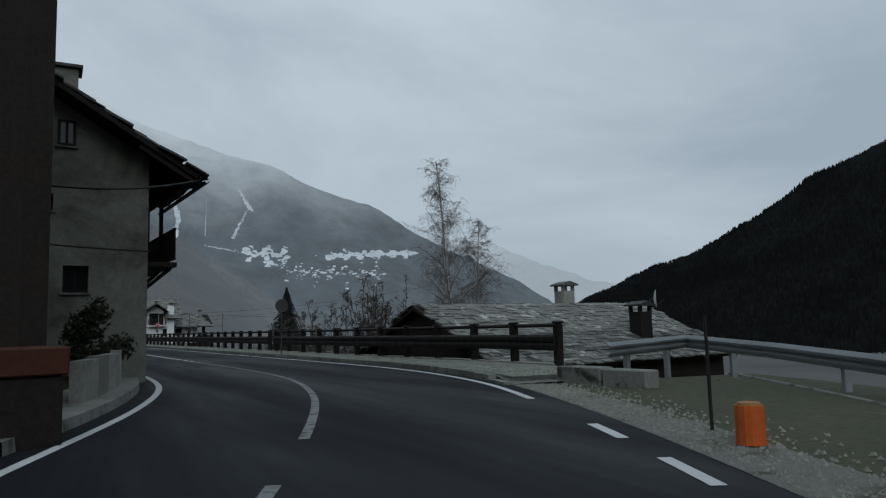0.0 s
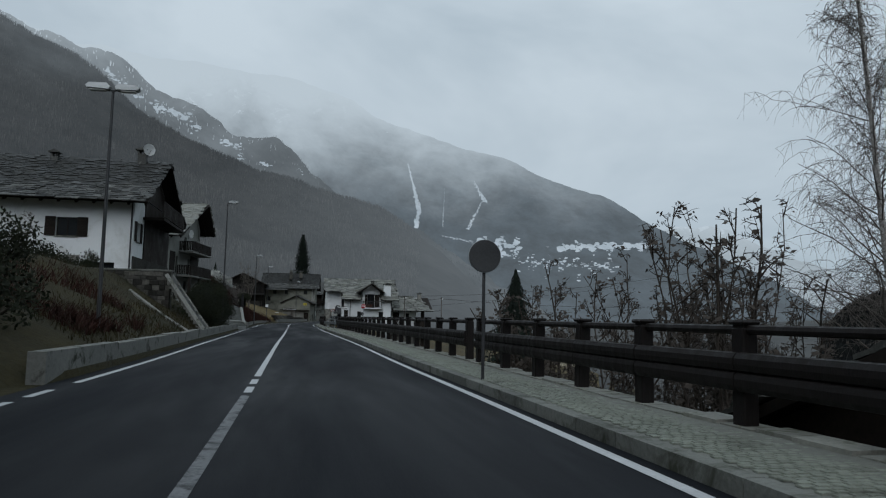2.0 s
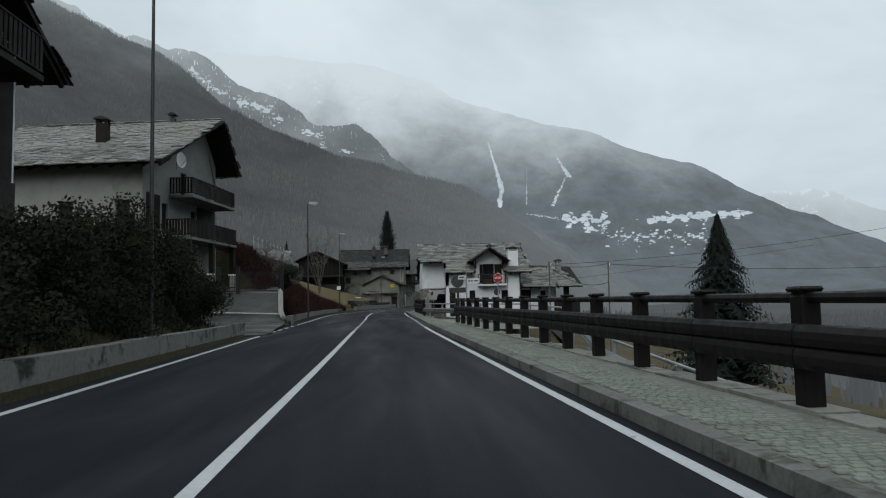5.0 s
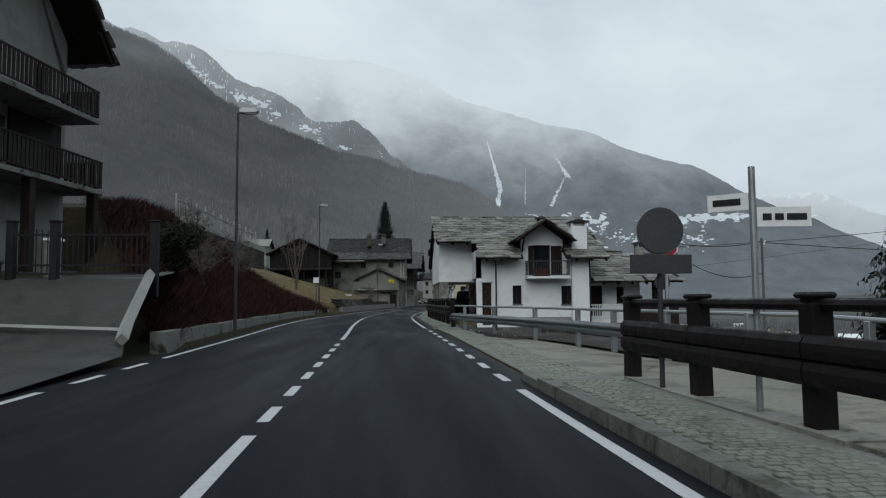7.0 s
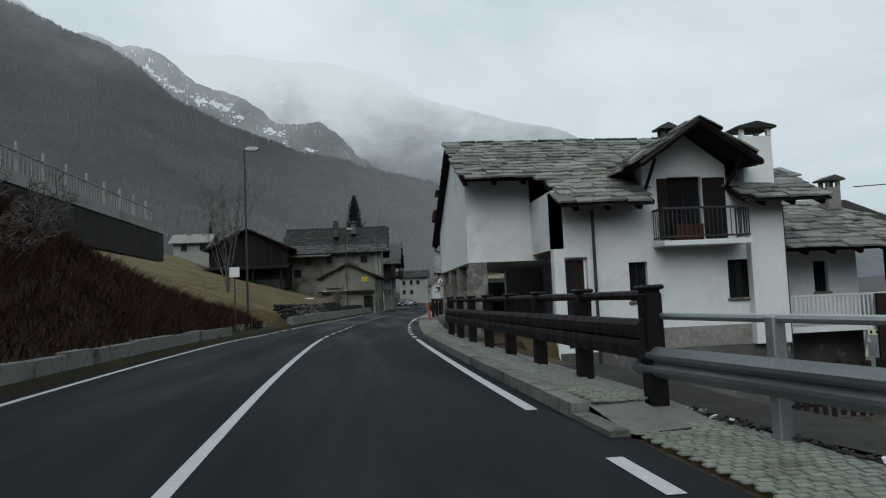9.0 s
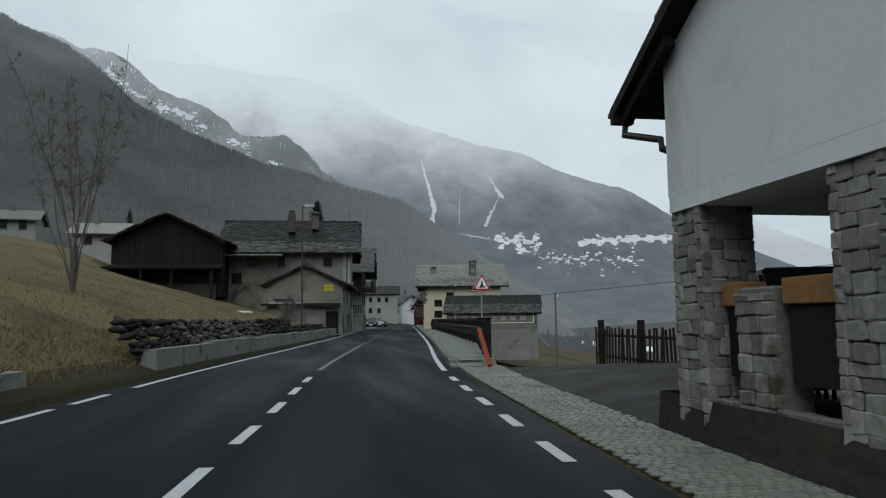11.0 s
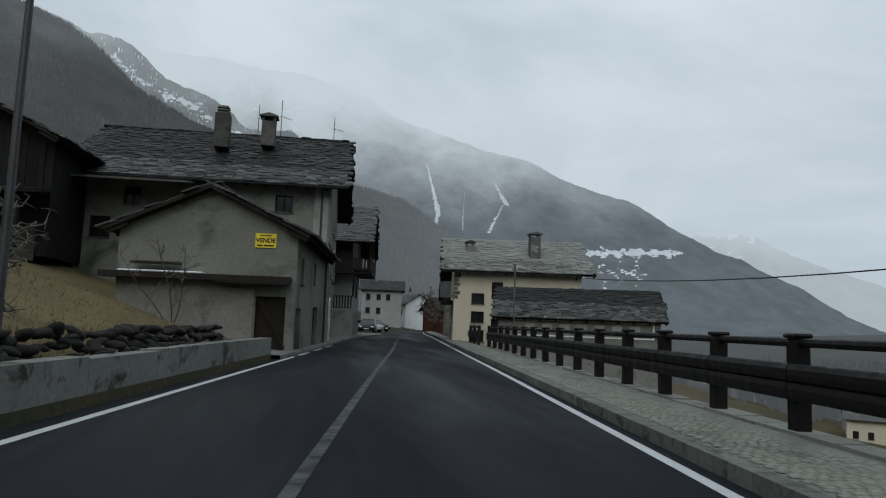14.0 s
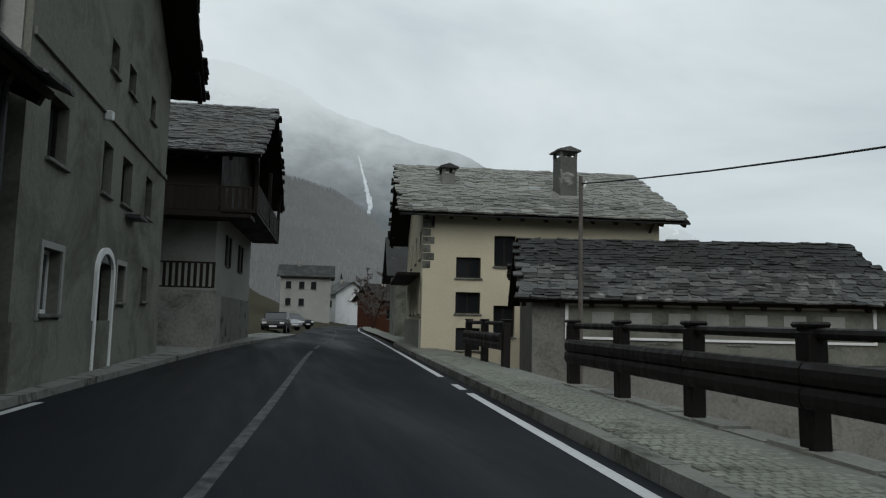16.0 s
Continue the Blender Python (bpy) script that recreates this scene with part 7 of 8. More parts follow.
rm = thing("round_sign", "round road sign seen from its dark back", "sign", pose(3.3, -26.8, 0.1))
part("pole", POLE(2.5), DARKMETAL, rm)
part("plate", disc(0.29, -0.075, -0.05), DARKMETAL, rm, m=pose(0, 0, 2.24))
part("rim", disc(0.30, -0.05, -0.035), STEEL, rm, m=pose(0, 0, 2.24))
rs = thing("round_sign", "round road sign over a dark oblong board, seen from behind", "sign", pose(2.72, 24.9, 0.0))
part("pole", POLE(2.27), DARKMETAL, rs)
part("plate", disc(0.27, -0.075, -0.05), DARKMETAL, rs, m=pose(0, 0, 1.99))
part("rim", disc(0.28, -0.05, -0.035), STEEL, rs, m=pose(0, 0, 1.99))
part("board", boxed(-0.36, 0.36, -0.07, -0.04, 1.49, 1.71), DARKMETAL, rs)
ss = thing("street_sign", "pale street name boards on a steel pole", "sign", pose(2.95, 23.15, 0.0))
part("pole", POLE(2.42), STEEL, ss)
part("blade", boxed(0.03, 0.52, -0.02, 0.0, 1.86, 2.04), PLAINWHITE, ss, m=pose(0, 0, 0, 0, 0, -6))
for a, b in ((0.08, 0.16), (0.19, 0.27), (0.30, 0.48)):
    part("bar", boxed(a, b, -0.025, -0.021, 1.92, 1.98), INK, ss, m=pose(0, 0, 0, 0, 0, -6))
part("blade", boxed(-0.40, -0.03, -0.02, 0.0, 2.02, 2.18), PLAINWHITE, ss, m=pose(0, 0, 0, 0, 0, -40))
part("bar", boxed(-0.35, -0.10, -0.025, -0.021, 2.07, 2.13), INK, ss, m=pose(0, 0, 0, 0, 0, -40))
st = thing("stop_sign", "red octagonal stop sign with white letters", "sign", pose(5.47, 31.67, -0.6, 0, 0, -8))
part("pole", POLE(3.2, 0.035), STEEL, st)
part("border", ngon(0.25, 8, -0.06, -0.045, math.pi / 8), PLAINWHITE, st, m=pose(0, 0, 2.9))
part("plate", ngon(0.23, 8, -0.068, -0.0605, math.pi / 8), SIGNRED, st, m=pose(0, 0, 2.9))
writing(st, "STOP", 0.15, pose(0, -0.0715, 2.9, 90, 0, 0), PLAINWHITE)
part("back_plate", disc(0.17, 0.06, 0.08), DARKMETAL, st, m=pose(-0.08, 0, 2.15))
ps = thing("crossing_sign", "red-bordered triangular pedestrian crossing sign on a pole", "sign", pose(4.15, 85.7, 0.1))
part("pole", POLE(2.55), STEEL, ps)


def tri(s, y0, y1):
    h = s * math.sqrt(3) / 2
    bm = bmesh.new()
    return prism(bm, [(-s / 2 + 0.03, -h / 3), (s / 2 - 0.03, -h / 3), (s / 2 - 0.012, -h / 3 + 0.035), (0.018, 2 * h / 3 - 0.01), (-0.018, 2 * h / 3 - 0.01), (-s / 2 + 0.012, -h / 3 + 0.035)], y0, y1)


part("edge", tri(0.66, -0.05, -0.035), PLAINWHITE, ps, m=pose(0, 0, 2.26))
part("border", tri(0.63, -0.056, -0.0505), SIGNRED, ps, m=pose(0, 0, 2.26))
part("field", tri(0.46, -0.062, -0.0565), PLAINWHITE, ps, m=pose(0, 0, 2.26))
for i in range(5):
    a = -0.13 + 0.06 * i
    part("stripe", tubed([(a, -0.065, -0.105), (a + 0.018, -0.065, -0.04)], 0.010, 0.010, 4), INK, ps, m=pose(0, 0, 2.26))
part("symbol", tubed([(-0.06, -0.065, -0.10), (0.0, -0.065, 0.03), (0.005, -0.065, 0.14)], 0.024, 0.03, 5), INK, ps, m=pose(0, 0, 2.26))
part("symbol", tubed([(0.065, -0.065, -0.10), (0.0, -0.065, 0.03)], 0.024, 0.026, 5), INK, ps, m=pose(0, 0, 2.26))
sq = thing("small_sign", "small white square sign on a thin post", "sign", pose(-6.0, 68.6, 0.2))
part("pole", POLE(2.5, 0.025), DARKMETAL, sq)
part("plate", boxed(-0.2, 0.2, -0.04, -0.027, 2.25, 2.65, bevel=0.004), PLAINWHITE, sq)


def lamp_post(x, y, z, h, label, twin=False, turn=0.0):
    l = thing("street_lamp", label, "street lamp", pose(x, y, z, 0, 0, turn), "street lamps")
    part("pole", tubed([(0, 0, -0.4), (0, 0, h)], 0.06, 0.035, 10), DARKMETAL, l)
    for s in ((1, -1) if twin else (1,)):
        part("arm", tubed([(0, 0, h - 0.02), (s * 0.25, 0, h + 0.06), (s * 0.4, 0, h + 0.06)], 0.025, 0.025, 6), DARKMETAL, l)
        bm = bmesh.new()
        prism(bm, [(0.0, 0.0), (0.55, 0.02), (0.6, 0.08), (0.5, 0.16), (0.05, 0.17), (-0.04, 0.08)], -0.13, 0.13)
        part("head", bm, STEEL, l, "grey lamp head", pose(s * 0.1, 0, h + 0.0, 0, 0, 0 if s > 0 else 180))
        part("glass", boxed(0.1, 0.5, -0.09, 0.09, -0.03, -0.002), PLAINWHITE, l, m=pose(s * 0.1, 0, h, 0, 0, 0 if s > 0 else 180))
    return l


lamp_post(-5.3, -18.8, 0.3, 7.0, "tall dark street lamp with two arms", True)
lamp_post(-5.75, 41.4, 0.6, 7.1, "tall dark street lamp with one arm")
lamp_post(-2.45, 104.6, 1.0, 6.95, "tall dark street lamp on the grass bank")
lamp_post(-5.6, 11.2, 0.4, 8.5, "tall dark street lamp above the hedge")
lamp_post(-6.3, 73.5, 0.5, 8.2, "tall dark street lamp by the bend")


def utility_pole(x, y, z0, z1, label):
    p = thing("utility_pole", label, "pole", pose(x, y, z0), "utility poles")
    part("shaft", tubed([(0, 0, -0.4), (0, 0, z1 - z0)], 0.07, 0.05, 9), TWIG, p)
    part("insulator", tubed([(0.09, 0, z1 - z0 - 0.3), (0.16, 0, z1 - z0 - 0.12)], 0.03, 0.03, 6), PLAINWHITE, p)


utility_pole(13.4, 105.6, ground_z(13.4, 105.6), 2.85, "dark wooden utility pole below the fence")
utility_pole(12.4, 136.3, ground_z(12.4, 136.3), 4.95, "dark wooden utility pole by the barn")
utility_pole(11.7, 47.6, ground_z(11.7, 47.6), 3.95, "dark wooden utility pole by the side street")
utility_pole(16.4, 48.0, ground_z(16.4, 48.0), 3.9, "dark wooden utility pole below the side street")


def cable(name, label, a, b, sag, r=0.018):
    pts = []
    for i in range(13):
        t = i / 12
        p = Vector(a).lerp(Vector(b), t)
        p.z -= sag * 4 * t * (1 - t)
        pts.append(tuple(p))
    c = new(name, mesh_of(tubed(pts, r, r, 5), name, INK))
    tagged(c, label, "cable")


cable("overhead_cable", "black overhead cable between two poles", (12.4, 136.3, 4.75), (13.4, 105.6, 2.78), 0.62)
cable("overhead_cable", "black overhead cable out over the valley", (13.4, 105.6, 2.78), (60, 92, 8.0), 0.3)
cable("overhead_cable", "black overhead cable from the annex roof", (15.9, 61.5, 4.4), (60, 58, 9.5), 0.9)
cable("overhead_cable", "black overhead cable by the side street", (11.7, 47.6, 3.75), (16.4, 48.0, 3.75), 0.25)
cable("overhead_cable", "slack black cable by the side street", (11.7, 47.6, 3.6), (16.4, 48.0, 2.3), 0.7)
cable("overhead_cable", "black overhead cable out over the valley", (16.4, 48.0, 3.7), (60, 52, 4.2), 0.8)
cable("overhead_cable", "black cable slung across the old house wall", (-8.2, -46.0, 3.9), (-2.6, -39.6, 5.2), 0.35, 0.03)
cable("overhead_cable", "black cable along the old house wall", (-7.5, -40.0, 3.5), (-3.7, -39.02, 3.35), 0.05, 0.02)

# ---- loose things on the valley side ----
ob_ = thing("orange_container", "orange plastic container on the gravel verge", "container", pose(-0.05, -54.0, 0.0))
part("body", tube(bmesh.new(), [(0, 0, 0), (0, 0, 0.06), (0, 0, 0.3), (0, 0, 0.37)], 0.145, 0.13, 14), ORANGE, ob_)
part("lid", tube(bmesh.new(), [(0, 0, 0.371), (0, 0, 0.395)], 0.115, 0.105, 14), HONEY, ob_)
mk = thing("marker_stick", "thin black marker stick in the verge", "post", pose(0.35, -53.2, 0.0))
part("shaft", tubed([(0, 0, -0.2), (0, 0, 1.25)], 0.022, 0.02, 6), INK, mk)
lb = thing("concrete_trough", "low pale concrete trough beside the pavement end", "trough", pose(3.5, -47.4, 0.0, 0, 0, -85))
part("block", boxed(-0.6, 0.6, -0.2, 0.2, -0.1, 0.32, bevel=0.02), CONCRETE, lb)
part("block", boxed(0.66, 1.7, -0.2, 0.2, -0.1, 0.3, bevel=0.02), CONCRETE, lb)
op = thing("leaning_post", "faded orange-red board leaning on the fence end", "board", pose(2.55, 78.9, 0.1))
part("board", tubed([(0.22, -0.2, 0.0), (0.1, 0.42, 0.88)], 0.075, 0.055, 4), REDPAINT, op)

pf = thing("picket_fence", "dark weathered picket fence round the yard", "fence", Matrix())
pk = mesh_of(boxed(-0.04, 0.04, -0.012, 0.012, 0.0, 1.05, bevel=0.004), "picket", WOOD)
for i in range(57):
    y = 71.0 + i * 0.17
    o = new("picket", pk)
    o.parent = pf
    o.matrix_basis = pose(6.35 - 0.02 * (y - 71), y, -0.1 + random.uniform(-0.04, 0.04), random.uniform(-3, 3), random.uniform(-2, 2), 90)
for i in range(5):
    y = 70.95 + i * 2.35
    part("post", boxed(-0.07, 0.07, -0.07, 0.07, -0.3, 1.25, bevel=0.01), WOOD, pf, m=pose(6.42 - 0.02 * (y - 71), y, -0.1))
for z in (0.2, 0.75):
    part("rail", tubed([(6.40, 70.9, z), (6.21, 80.6, z)], 0.035, 0.035, 4), WOOD, pf)

gf_ = thing("garden_fence", "dark picket fence on a garden wall below the road", "fence", Matrix())
pg = mesh_of(boxed(-0.05, 0.05, -0.012, 0.012, 0.0, 1.0, bevel=0.004), "picket", WOOD)
for i in range(38):
    o = new("picket", pg)
    o.parent = gf_
    o.matrix_basis = pose(6.9 + 0.165 * i, 51.4 - 0.02 * i, -1.22 + random.uniform(-0.03, 0.03), random.uniform(-2, 2), random.uniform(-2, 2), 0)
for z in (-1.0, -0.5):
    part("rail", tubed([(6.8, 51.44, z), (13.2, 50.7, z)], 0.035, 0.035, 4), WOOD, gf_)
gb = thing("garden_wall", "dark stone garden wall below the road", "wall", pose(6.7, 51.4, -1.2, 0, 0, -6.5), kind="structure")
part("core", boxed(0, 6.6, 0.0, 0.35, -2.6, -0.02), STONEDARK, gb)

SOIL = surf("dark_wet_soil", (0.011, 0.0105, 0.009), (0.042, 0.038, 0.032), 9, 0.5, (0.6, 0.95), 0.6, 0.03, stain=(0.032, 0.033, 0.02), stain_scale=0.7)
bm = bmesh.new()
prev = None
for i in range(38):
    y = 60.5 + i * 0.5
    e = 6.6 if y > 69.6 else 2.52
    up = 0.4 * max(0.0, min(1.0, (y - 61.0) / 3)) * max(0.0, min(1.0, (80.0 - y) / 6))
    cur = [bm.verts.new((xr(y) + 1.45 + (e - xr(y) - 1.45) * k / 5, y, 0.01 + up * (k / 5) ** (0.5 if y > 69.6 else 1.0) + 0.03 * noise.noise((k * 1.3, y, 0)))) for k in range(6)]
    if prev:
        for k in range(5):
            bm.faces.new((prev[k], prev[k + 1], cur[k + 1], cur[k]))
    prev = cur
tagged(part("yard", bm, SOIL), "dark wet earth yard beside the white house", "yard", kind="structure")
bm = bmesh.new()
prev = None
for i in range(50):
    y = 22.0 + i * 0.5
    e = lerp_table([(22, 6.8), (27, 5.3), (31.6, 4.4), (35.8, 3.8), (39.6, 3.1), (42.6, 2.4), (46.2, 1.85)], y)
    s = fence_x(y) + 0.22 if y < 26.3 else xr(y) + 1.5
    cur = [bm.verts.new((s + (e + 0.25 - s) * k / 4, y, 0.012 - 0.004 * k)) for k in range(5)]
    if prev:
        for k in range(4):
            bm.faces.new((prev[k], prev[k + 1], cur[k + 1], cur[k]))
    prev = cur
bits, snow_bits = bmesh.new(), bmesh.new()
rnd = random.Random(63)
for i in range(190):
    y = rnd.uniform(38.6, 46.0)
    e = lerp_table([(35.8, 3.8), (39.6, 3.1), (42.6, 2.4), (46.2, 1.85)], y) + 0.3
    x = rnd.uniform(xr(y) + 1.5, e)
    r = rnd.uniform(0.01, 0.035)
    m = Matrix.Translation((x, y, 0.04)) @ pose(0, 0, 0, rnd.uniform(-30, 30), rnd.uniform(-30, 30), rnd.uniform(0, 360)) @ Matrix.Diagonal((rnd.uniform(0.8, 2.4), 1, 0.5, 1))
    bmesh.ops.create_icosphere(snow_bits if i % 12 == 0 else bits, subdivisions=1, radius=r, matrix=m)
tagged(part("loose_stones", bits, STONEDARK), "loose stones and clods on the wet earth", "stones", kind="stuff")
tagged(part("snow_scraps", snow_bits, SNOW), "scraps of old snow on the wet earth", "snow", kind="stuff")
APRON = surf("worn_pale_concrete", (0.12, 0.119, 0.10), (0.27, 0.265, 0.225), 14, 0.5, (0.5, 0.9), 0.4, 0.012,
             stain=(0.06, 0.06, 0.048), stain_at=(0.5, 0.66), stain_scale=0.7)
soil = bmesh.new()
prev = None
for i in range(33):
    y = 38.2 + i * 0.25
    e = lerp_table([(35.8, 3.8), (39.6, 3.1), (42.6, 2.4), (46.2, 1.85)], y) + 0.35
    s0 = xr(y) + 1.5 + 0.25 * noise.noise((y * 0.9, 2.0, 0.0)) + 0.5 * max(0.0, (39.5 - y) / 1.3)
    cur = [soil.verts.new((s0 + (e - s0) * k / 5, y, 0.022 + 0.02 * max(0.0, noise.noise((k * 0.9, y * 1.7, 5.0))))) for k in range(6)]
    if prev:
        for k in range(5):
            soil.faces.new((prev[k], prev[k + 1], cur[k + 1], cur[k]))
    prev = cur
tagged(part("roadside_soil", soil, SOIL), "dark wet earth between the setts and the guard rail", "soil", kind="structure")
tagged(part("side_street", bm, APRON), "worn damp concrete apron where a side street joins", "road", kind="structure")


bm = bmesh.new()
prev = None
for i in range(57):
    y = 29.5 + i * 0.5
    e = lerp_table([(27, 5.9), (31.6, 4.95), (35.8, 4.4), (39.6, 3.65), (42.6, 2.9), (46.2, 2.3), (60, 2.4)], y)
    cur = [bm.verts.new((e + 16 * (k / 8) ** 1.4, y, ground_z(e + 16 * (k / 8) ** 1.4, y) + 0.05)) for k in range(9)]
    if prev:
        for k in range(8):
            bm.faces.new((prev[k], prev[k + 1], cur[k + 1], cur[k]))
    prev = cur
tagged(part("lower_yard", bm, SOIL), "dark wet earth yard below the guard rail", "yard", kind="structure")
MOSS = surf("mossy_verge", (0.026, 0.030, 0.017), (0.088, 0.090, 0.060), 9, 0.5, (0.8, 1.0), 0.7, 0.03, stain=(0.10, 0.10, 0.085), stain_at=(0.58, 0.72), stain_scale=0.7)
GRAVEL = surf("pale_gravel", (0.07, 0.07, 0.064), (0.20, 0.198, 0.18), 26, 1.5, (0.7, 0.95), 0.8, 0.02, stain=(0.05, 0.052, 0.04), stain_at=(0.5, 0.68), stain_scale=1.5)
bm = bmesh.new()
strip(bm, xr, -72, -46.4, 1.25, 6.0, -0.025, 0.8)
tagged(part("verge", bm, MOSS), "mossy gravel verge inside the guard rail", "verge", kind="structure")
bm = bmesh.new()
strip(bm, xr, -72, -46.2, 0.41, 1.28, -0.004, 0.6, -0.016)
tagged(part("gravel_strip", bm, GRAVEL), "strip of pale washed gravel along the asphalt", "gravel", kind="structure")
rnd = random.Random(31)
gv, gf = [], []
for i in range(5200):
    y = rnd.uniform(-66, -46)
    d = 0.45 + abs(rnd.gauss(0, 0.55))
    x, yy = off(xr, y, d)
    s = rnd.uniform(0.010, 0.035)
    j = len(gv)
    for k in range(5):
        a = 6.283 * k / 5 + rnd.random()
        gv.append((x + math.cos(a) * s * rnd.uniform(0.7, 1.4), yy + math.sin(a) * s, -0.02))
    gv.append((x, yy, -0.008 + s * 0.7))
    gf += [(j + k, j + (k + 1) % 5, j + 5) for k in range(5)]
me = bpy.data.meshes.new("gravel")
me.from_pydata(gv, [], gf)
me.materials.append(SETT)
tagged(new("gravel", me), "loose pale gravel along the road edge", "gravel", kind="stuff")


# ---- stone setts in the valley side pavement ----
def setts(y0, y1, z, d_out):
    rnd = random.Random(int(y0 * 7) + 900)
    vs, fs = [], []
    y = y0
    while y < y1:
        w = d_out(y)
        d = 0.45
        k = int(y * 10)
        d += 0.05 * (k % 2)
        while d < w - 0.12:
            a = 0.112 * rnd.uniform(0.85, 1.1)
            b = 0.083
            x, yy = off(xr, y, d + a / 2)
            t = rnd.uniform(-0.12, 0.12)
            zz = z(y) + rnd.uniform(0.006, 0.011)
            c, s = math.cos(t), math.sin(t)
            i = len(vs)
            for px, py, h in ((-1, -1, -0.012), (1, -1, -0.012), (1, 1, -0.012), (-1, 1, -0.012), (-0.92, -0.92, 0), (0.92, -0.92, 0), (0.92, 0.92, 0), (-0.92, 0.92, 0)):
                ux, uy = px * (a / 2 - 0.005), py * (b / 2 - 0.004)
                vs.append((x + ux * c - uy * s, yy + ux * s + uy * c, zz + h + rnd.uniform(-0.002, 0.002)))
            fs += [(i + 4, i + 5, i + 6, i + 7), (i, i + 1, i + 5, i + 4), (i + 1, i + 2, i + 6, i + 5), (i + 2, i + 3, i + 7, i + 6), (i + 3, i, i + 4, i + 7)]
            d += a + 0.005
        y += 0.09
    me = bpy.data.meshes.new("paving_setts")
    me.from_pydata(vs, [], fs)
    me.materials.append(SETT)
    tagged(new("paving_setts", me), "small grey stone setts laid in rows", "setts", kind="stuff")


setts(-46.4, 26.0, lambda y: 0.148, lambda y: fence_x(y) - xr(y) - 0.05)
setts(27.2, 46.0, lambda y: 0.012, lambda y: 1.55)
setts(46.0, 61.5, lambda y: 0.145, lambda y: fence_x(y) - xr(y) - 0.02)
setts(62.0, 80.2, lambda y: 0.012, lambda y: 1.55)
setts(80.5, 142.0, lambda y: 0.148, lambda y: fence_x(y) - xr(y) - 0.05)
COPING = surf("pale_coping_stone", (0.13, 0.132, 0.118), (0.29, 0.288, 0.255), 14, 0.8, (0.6, 0.9), 0.4, 0.01, stain=(0.07, 0.075, 0.045), stain_at=(0.54, 0.66), stain_scale=1.6, vary=0.2)
ed = thing("edging_stones", "pale edging slabs under the timber fence", "edging", Matrix(), kind="structure")
rnd = random.Random(77)
for a, b in ((-44.5, 26.2), (80.0, 131.0)):
    y = a
    while y < b:
        w = rnd.uniform(0.5, 0.95)
        bm = bmesh.new()
        rail(bm, fence_x, y + 0.02, min(y + w, b) - 0.02, -0.16 + rnd.uniform(-0.03, 0.03), 0.2 + rnd.uniform(-0.03, 0.05), 0.02, 0.185 + rnd.uniform(-0.012, 0.018), 0.5)
        part("slab", bm, COPING, ed)
        y += w


# ---- village and valley, further off ----
def far_house(label, m, L, W, h, r, wall, roof, wins):
    f = thing("far_house", label, "house", m)
    part("wall", boxed(0, L, 0, W, -3, h), wall, f)
    bm = bmesh.new()
    prism(bm, [(-0.02, 0), (W + 0.02, 0), (W / 2, r)], 0, L)
    part("gable", bm, wall, f, m=pose(L, 0, h, 0, 0, 90))
    s = math.atan2(r, W / 2)
    for k in (0, 1):
        o = pose(-0.6, -0.6, h - 0.6 * math.tan(s) + 0.02, math.degrees(s)) if k == 0 else pose(L + 0.6, W + 0.6, h - 0.6 * math.tan(s) + 0.02, math.degrees(s), 0, 180)
        part("roof", boxed(0, L + 1.2, 0, (W / 2 + 0.6) / math.cos(s), 0, 0.14), roof, f, m=o)
    for x0, z0, w, hh in wins:
        q = new("window")
        q.parent = f
        part("pane", boxed(x0, x0 + w, -0.03, -0.012, z0, z0 + hh), GLASS, q)
        part("sill", boxed(x0 - 0.08, x0 + w + 0.08, -0.1, -0.001, z0 - 0.08, z0 - 0.01), KERB, q)
    part("chimney", boxed(L * 0.3, L * 0.3 + 0.5, W * 0.4, W * 0.4 + 0.5, h + r * 0.6, h + r + 0.6), STONEWALL, f)
    return f


W2 = [(0.8, 0.6, 0.8, 1.1), (2.8, 0.6, 0.8, 1.1), (0.8, 3.2, 0.8, 1.1), (2.8, 3.2, 0.8, 1.1), (4.6, 3.2, 0.8, 1.1)]
far_house("pale village house with a slate roof by the road", pose(8.3, 231, 2.3, 0, 0, -6), 7.6, 8, 5.2, 1.8, DIMWHITE, SLATE_DARK, W2)
far_house("white village house with a red-brown front", pose(16.2, 246, 2.4, 0, 0, -70), 5.0, 6, 3.0, 1.9, WHITE, SLATE_DARK, W2[:2])
far_house("dark old village house by the street", pose(12.9, 163, -0.5, 0, 0, -8), 7, 7, 4.6, 2.4, GREYWALL, SLATE_DARK, W2[:2])
far_house("grey old village house by the street", pose(15.4, 176, -0.5, 0, 0, -10), 7, 7, 5.6, 2.6, GREYWALL, SLATE_DARK, W2[:2])
far_house("low red-brown village house at the end of the street", pose(19.4, 205, 0.6, 0, 0, 20), 5, 6, 3.0, 1.8, BROWNRED, WOOD, W2[:2])
far_house("white cottage on the hillside", pose(-27.5, 142, ground_z(-27.5, 142) + 0.4), 4.8, 5, 1.7, 1.2, DIMWHITE, SLATE, [(1.0, 0.5, 0.9, 0.8), (3.6, 0.5, 0.9, 0.8)])
far_house("white cottage on the hillside", pose(-39, 150, ground_z(-39, 150) + 0.4, 0, 0, 10), 4.5, 5, 1.8, 1.2, DIMWHITE, SLATE, W2[:2])
far_house("pale cottage with snow on its roof", pose(-21, 152, 7.4), 3.6, 4, 1.8, 1.2, DIMWHITE, SNOW, [])
far_house("pale farmhouse down in the valley", pose(81, 194, -16.8, 0, 0, -38), 9, 8, 6.2, 2.2, CREAM, SLATE_DARK, W2[:4])
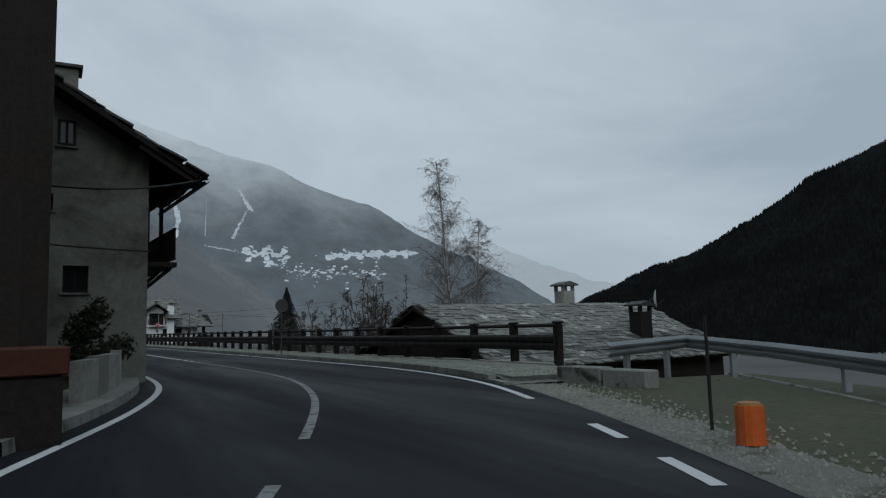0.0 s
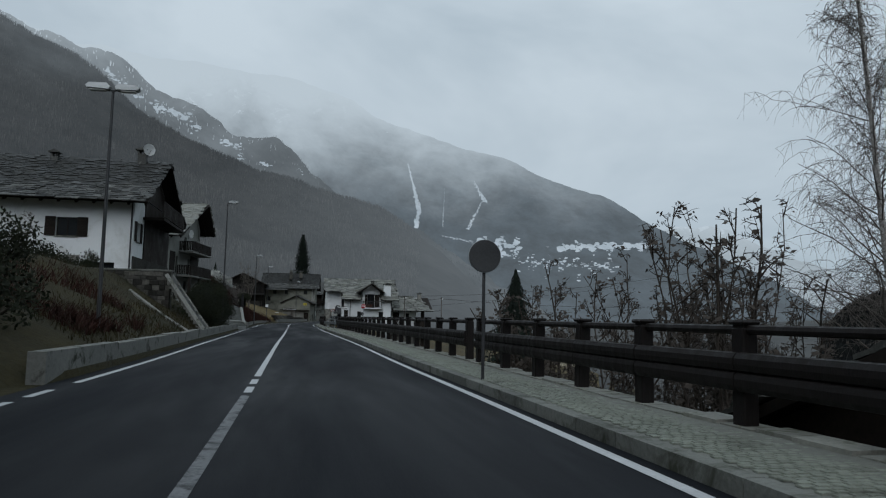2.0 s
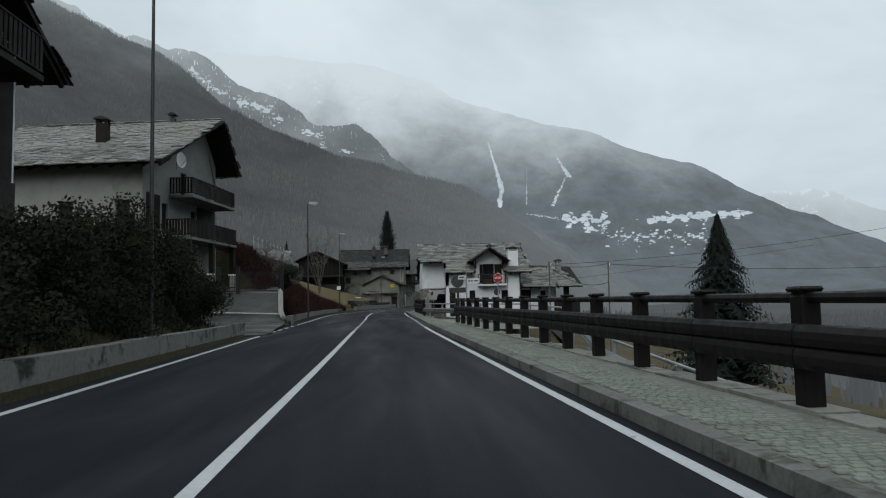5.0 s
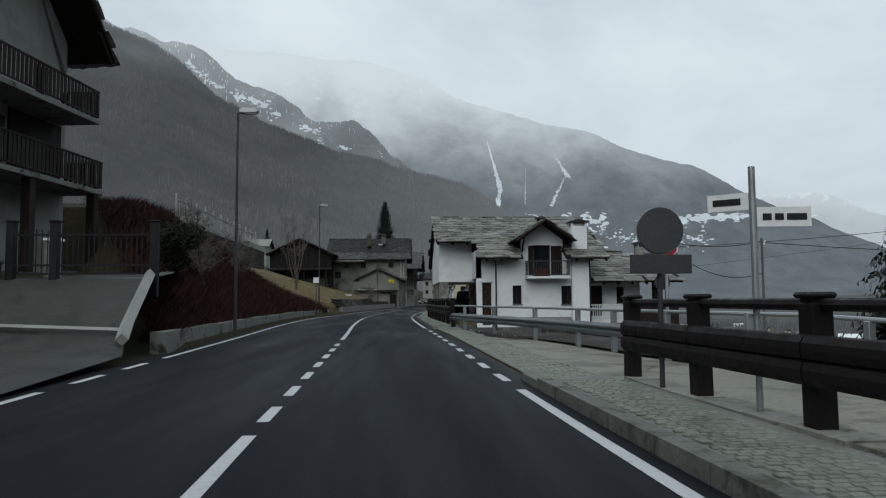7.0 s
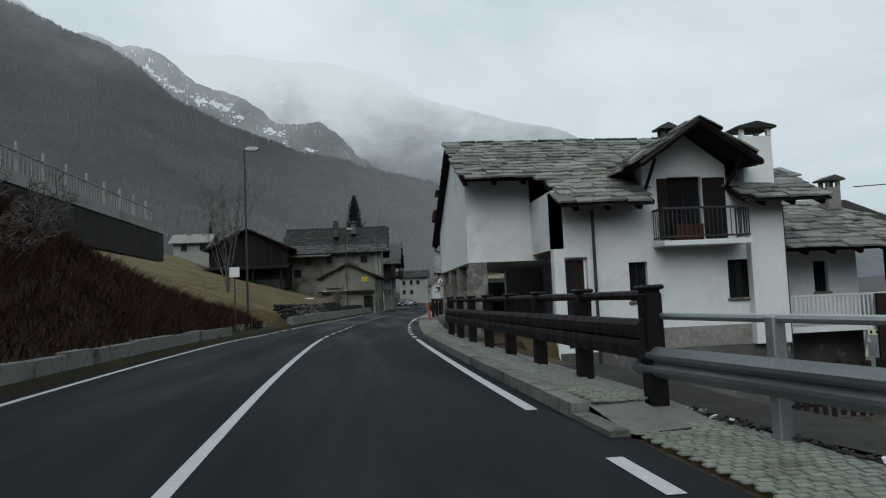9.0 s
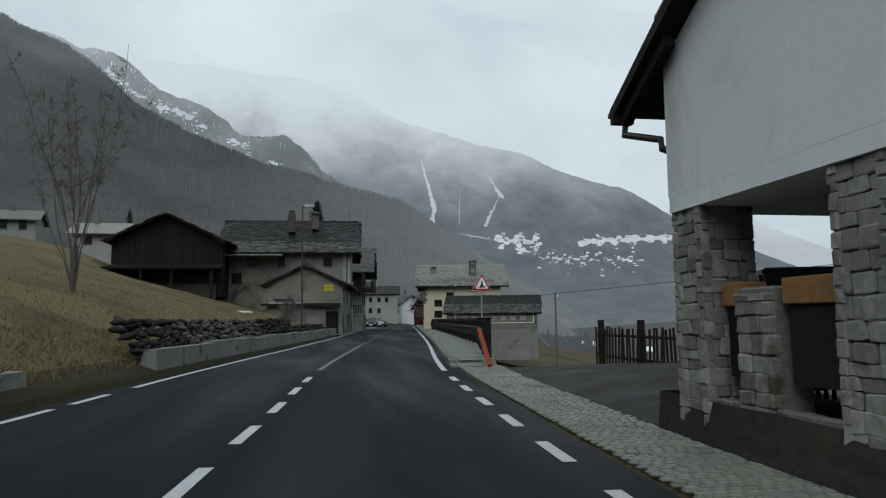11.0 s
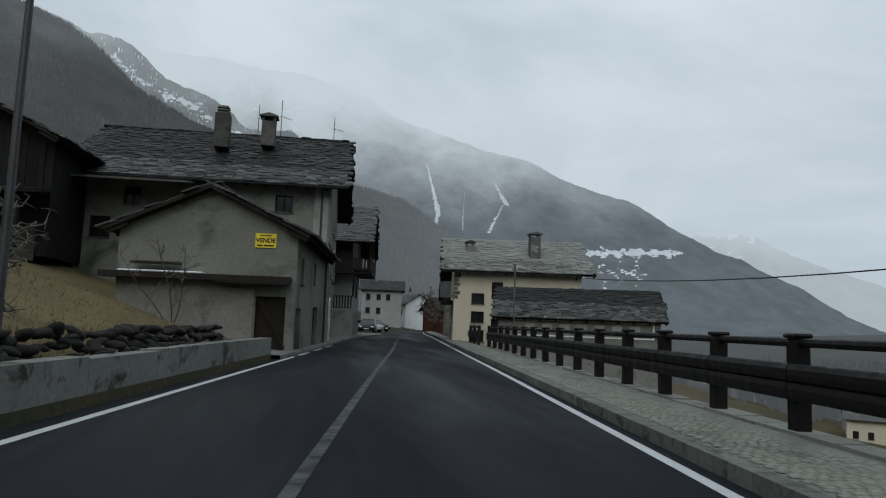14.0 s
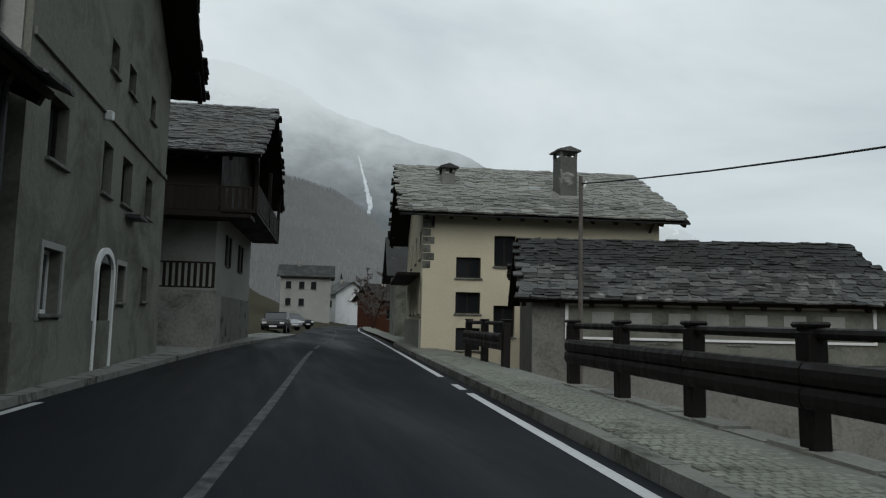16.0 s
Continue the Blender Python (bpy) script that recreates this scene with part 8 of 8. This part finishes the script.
far_house("cream farmhouse down in the valley", pose(74, 232, -17.5, 0, 0, -15), 9, 7, 5.0, 1.8, CREAM, SLATE_DARK, W2[:4])
rnd = random.Random(8)
for k in range(26):
    x = rnd.uniform(105, 250)
    y = rnd.uniform(190, 420)
    far_house("small pale house in the distant valley village", pose(x, y, ground_z(xr(min(y, 250)) + x, min(y, 250)) + 1.5, 0, 0, rnd.uniform(-40, 40)), rnd.uniform(6, 9), 6, rnd.uniform(3, 5), 1.8,
              rnd.choice((DIMWHITE, GREYWALL, CREAM)), rnd.choice((SLATE, SLATE_DARK, SLATE_DARK, SNOW)), W2[:2])
places = []
for k in range(5200):
    x, y = 60 + 420 * rnd.random() ** 1.3, rnd.uniform(90, 700)
    if x < 0.72 * y and noise.noise((x * 0.012, y * 0.012, 4.0)) + 0.35 * (x - 150) / 250 > 0.02:
        yc = min(y, 250)
        places.append((xr(yc) + x, y, ground_z(xr(yc) + x, yc), rnd.uniform(4, 11)))
# some haze glow is mixed into the valley trees' colour
woods("valley_woods", "bare trees and dark conifers about the valley floor", places, hazed_mat("valley_bark", (0.006, 0.007, 0.007), (0.040, 0.039, 0.037), HAZE_GLOW, 0.10, (500, 900), vary=0.6), 77, 5, 0.3, 0.05)
for k in range(14):
    y = rnd.uniform(150, 320)
    x = rnd.uniform(70, 190)
    bm = bmesh.new()
    s = rnd.uniform(1.5, 4)
    zz = ground_z(x + xr(y), y)
    n = 11
    ring = [bm.verts.new((x + xr(y) + math.cos(6.283 * i / n) * s * rnd.uniform(0.6, 1.3), y + math.sin(6.283 * i / n) * s * rnd.uniform(0.8, 2.0), zz + 0.25)) for i in range(n)]
    top = bm.verts.new((x + xr(y), y, zz + 0.55))
    for i in range(n):
        bm.faces.new((ring[i], ring[(i + 1) % n], top))
    tagged(part("snow_patch", bm, SNOW), "old snow lying on the valley meadow", "snow", kind="structure")
bm = bmesh.new()
prism(bm, [(-0.5, 0), (0.5, 0), (0.42, 0.1), (-0.4, 0.13)], -0.3, 0.3)
tagged(part("snow_patch", bm, SNOW, m=pose(-6.5, 112, ground_z(-6.5, 112))), "scrap of old snow on the grass bank", "snow", kind="structure")


def car(label, m, paint):
    c = thing("parked_car", label, "car", m, "cars parked in the village")
    bm = bmesh.new()
    prism(bm, [(-2.05, 0.35), (2.0, 0.33), (2.1, 0.6), (1.95, 0.88), (1.0, 0.98), (-2.0, 1.0), (-2.1, 0.7)], -0.84, 0.84)
    bmesh.ops.bevel(bm, geom=bm.edges[:], offset=0.06, segments=2, affect="EDGES")
    part("body", bm, paint, c)
    bm = bmesh.new()
    prism(bm, [(-1.95, 0.98), (1.0, 0.97), (0.25, 1.45), (-1.5, 1.47)], -0.74, 0.74)
    bmesh.ops.bevel(bm, geom=bm.edges[:], offset=0.05, segments=2, affect="EDGES")
    part("cabin", bm, GLASS, c, "dark window band")
    part("roof", boxed(-1.45, 0.2, -0.66, 0.66, 1.46, 1.5, bevel=0.015), paint, c)
    for x in (-1.3, 1.3):
        for s in (-1, 1):
            wh_ = new("wheel")
            wh_.parent = c
            part("tyre", tubed([(x, s * 0.66, 0.31), (x, s * 0.86, 0.31)], 0.31, 0.31, 16), RUBBER, wh_)
            part("rim", tubed([(x, s * 0.861, 0.31), (x, s * 0.875, 0.31)], 0.19, 0.19, 12), STEEL, wh_)
    for s in (-1, 1):
        part("headlight", boxed(1.96, 2.09, s * 0.6 - 0.15, s * 0.6 + 0.15, 0.66, 0.8, bevel=0.02), PLAINWHITE, c)
    part("number_plate", boxed(2.1, 2.115, -0.26, 0.26, 0.45, 0.56), PLAINWHITE, c)


car("black parked car beside the pavement", pose(6.1, 173.0, 0.0, 0, 0, -98), CARBLACK)
car("silver parked car beside the pavement", pose(6.9, 184.0, 0.0, 0, 0, -60), CARSILVER)
car("dark parked car beside the pavement", pose(8.2, 190.5, 0.0, 0, 0, -50), CARBLACK)
car("black car parked beside the white house porch", pose(5.6, 71.6, 0.0, 0, 0, 70) @ Matrix.Diagonal((1, 1, 1.22, 1)), CARBLACK)
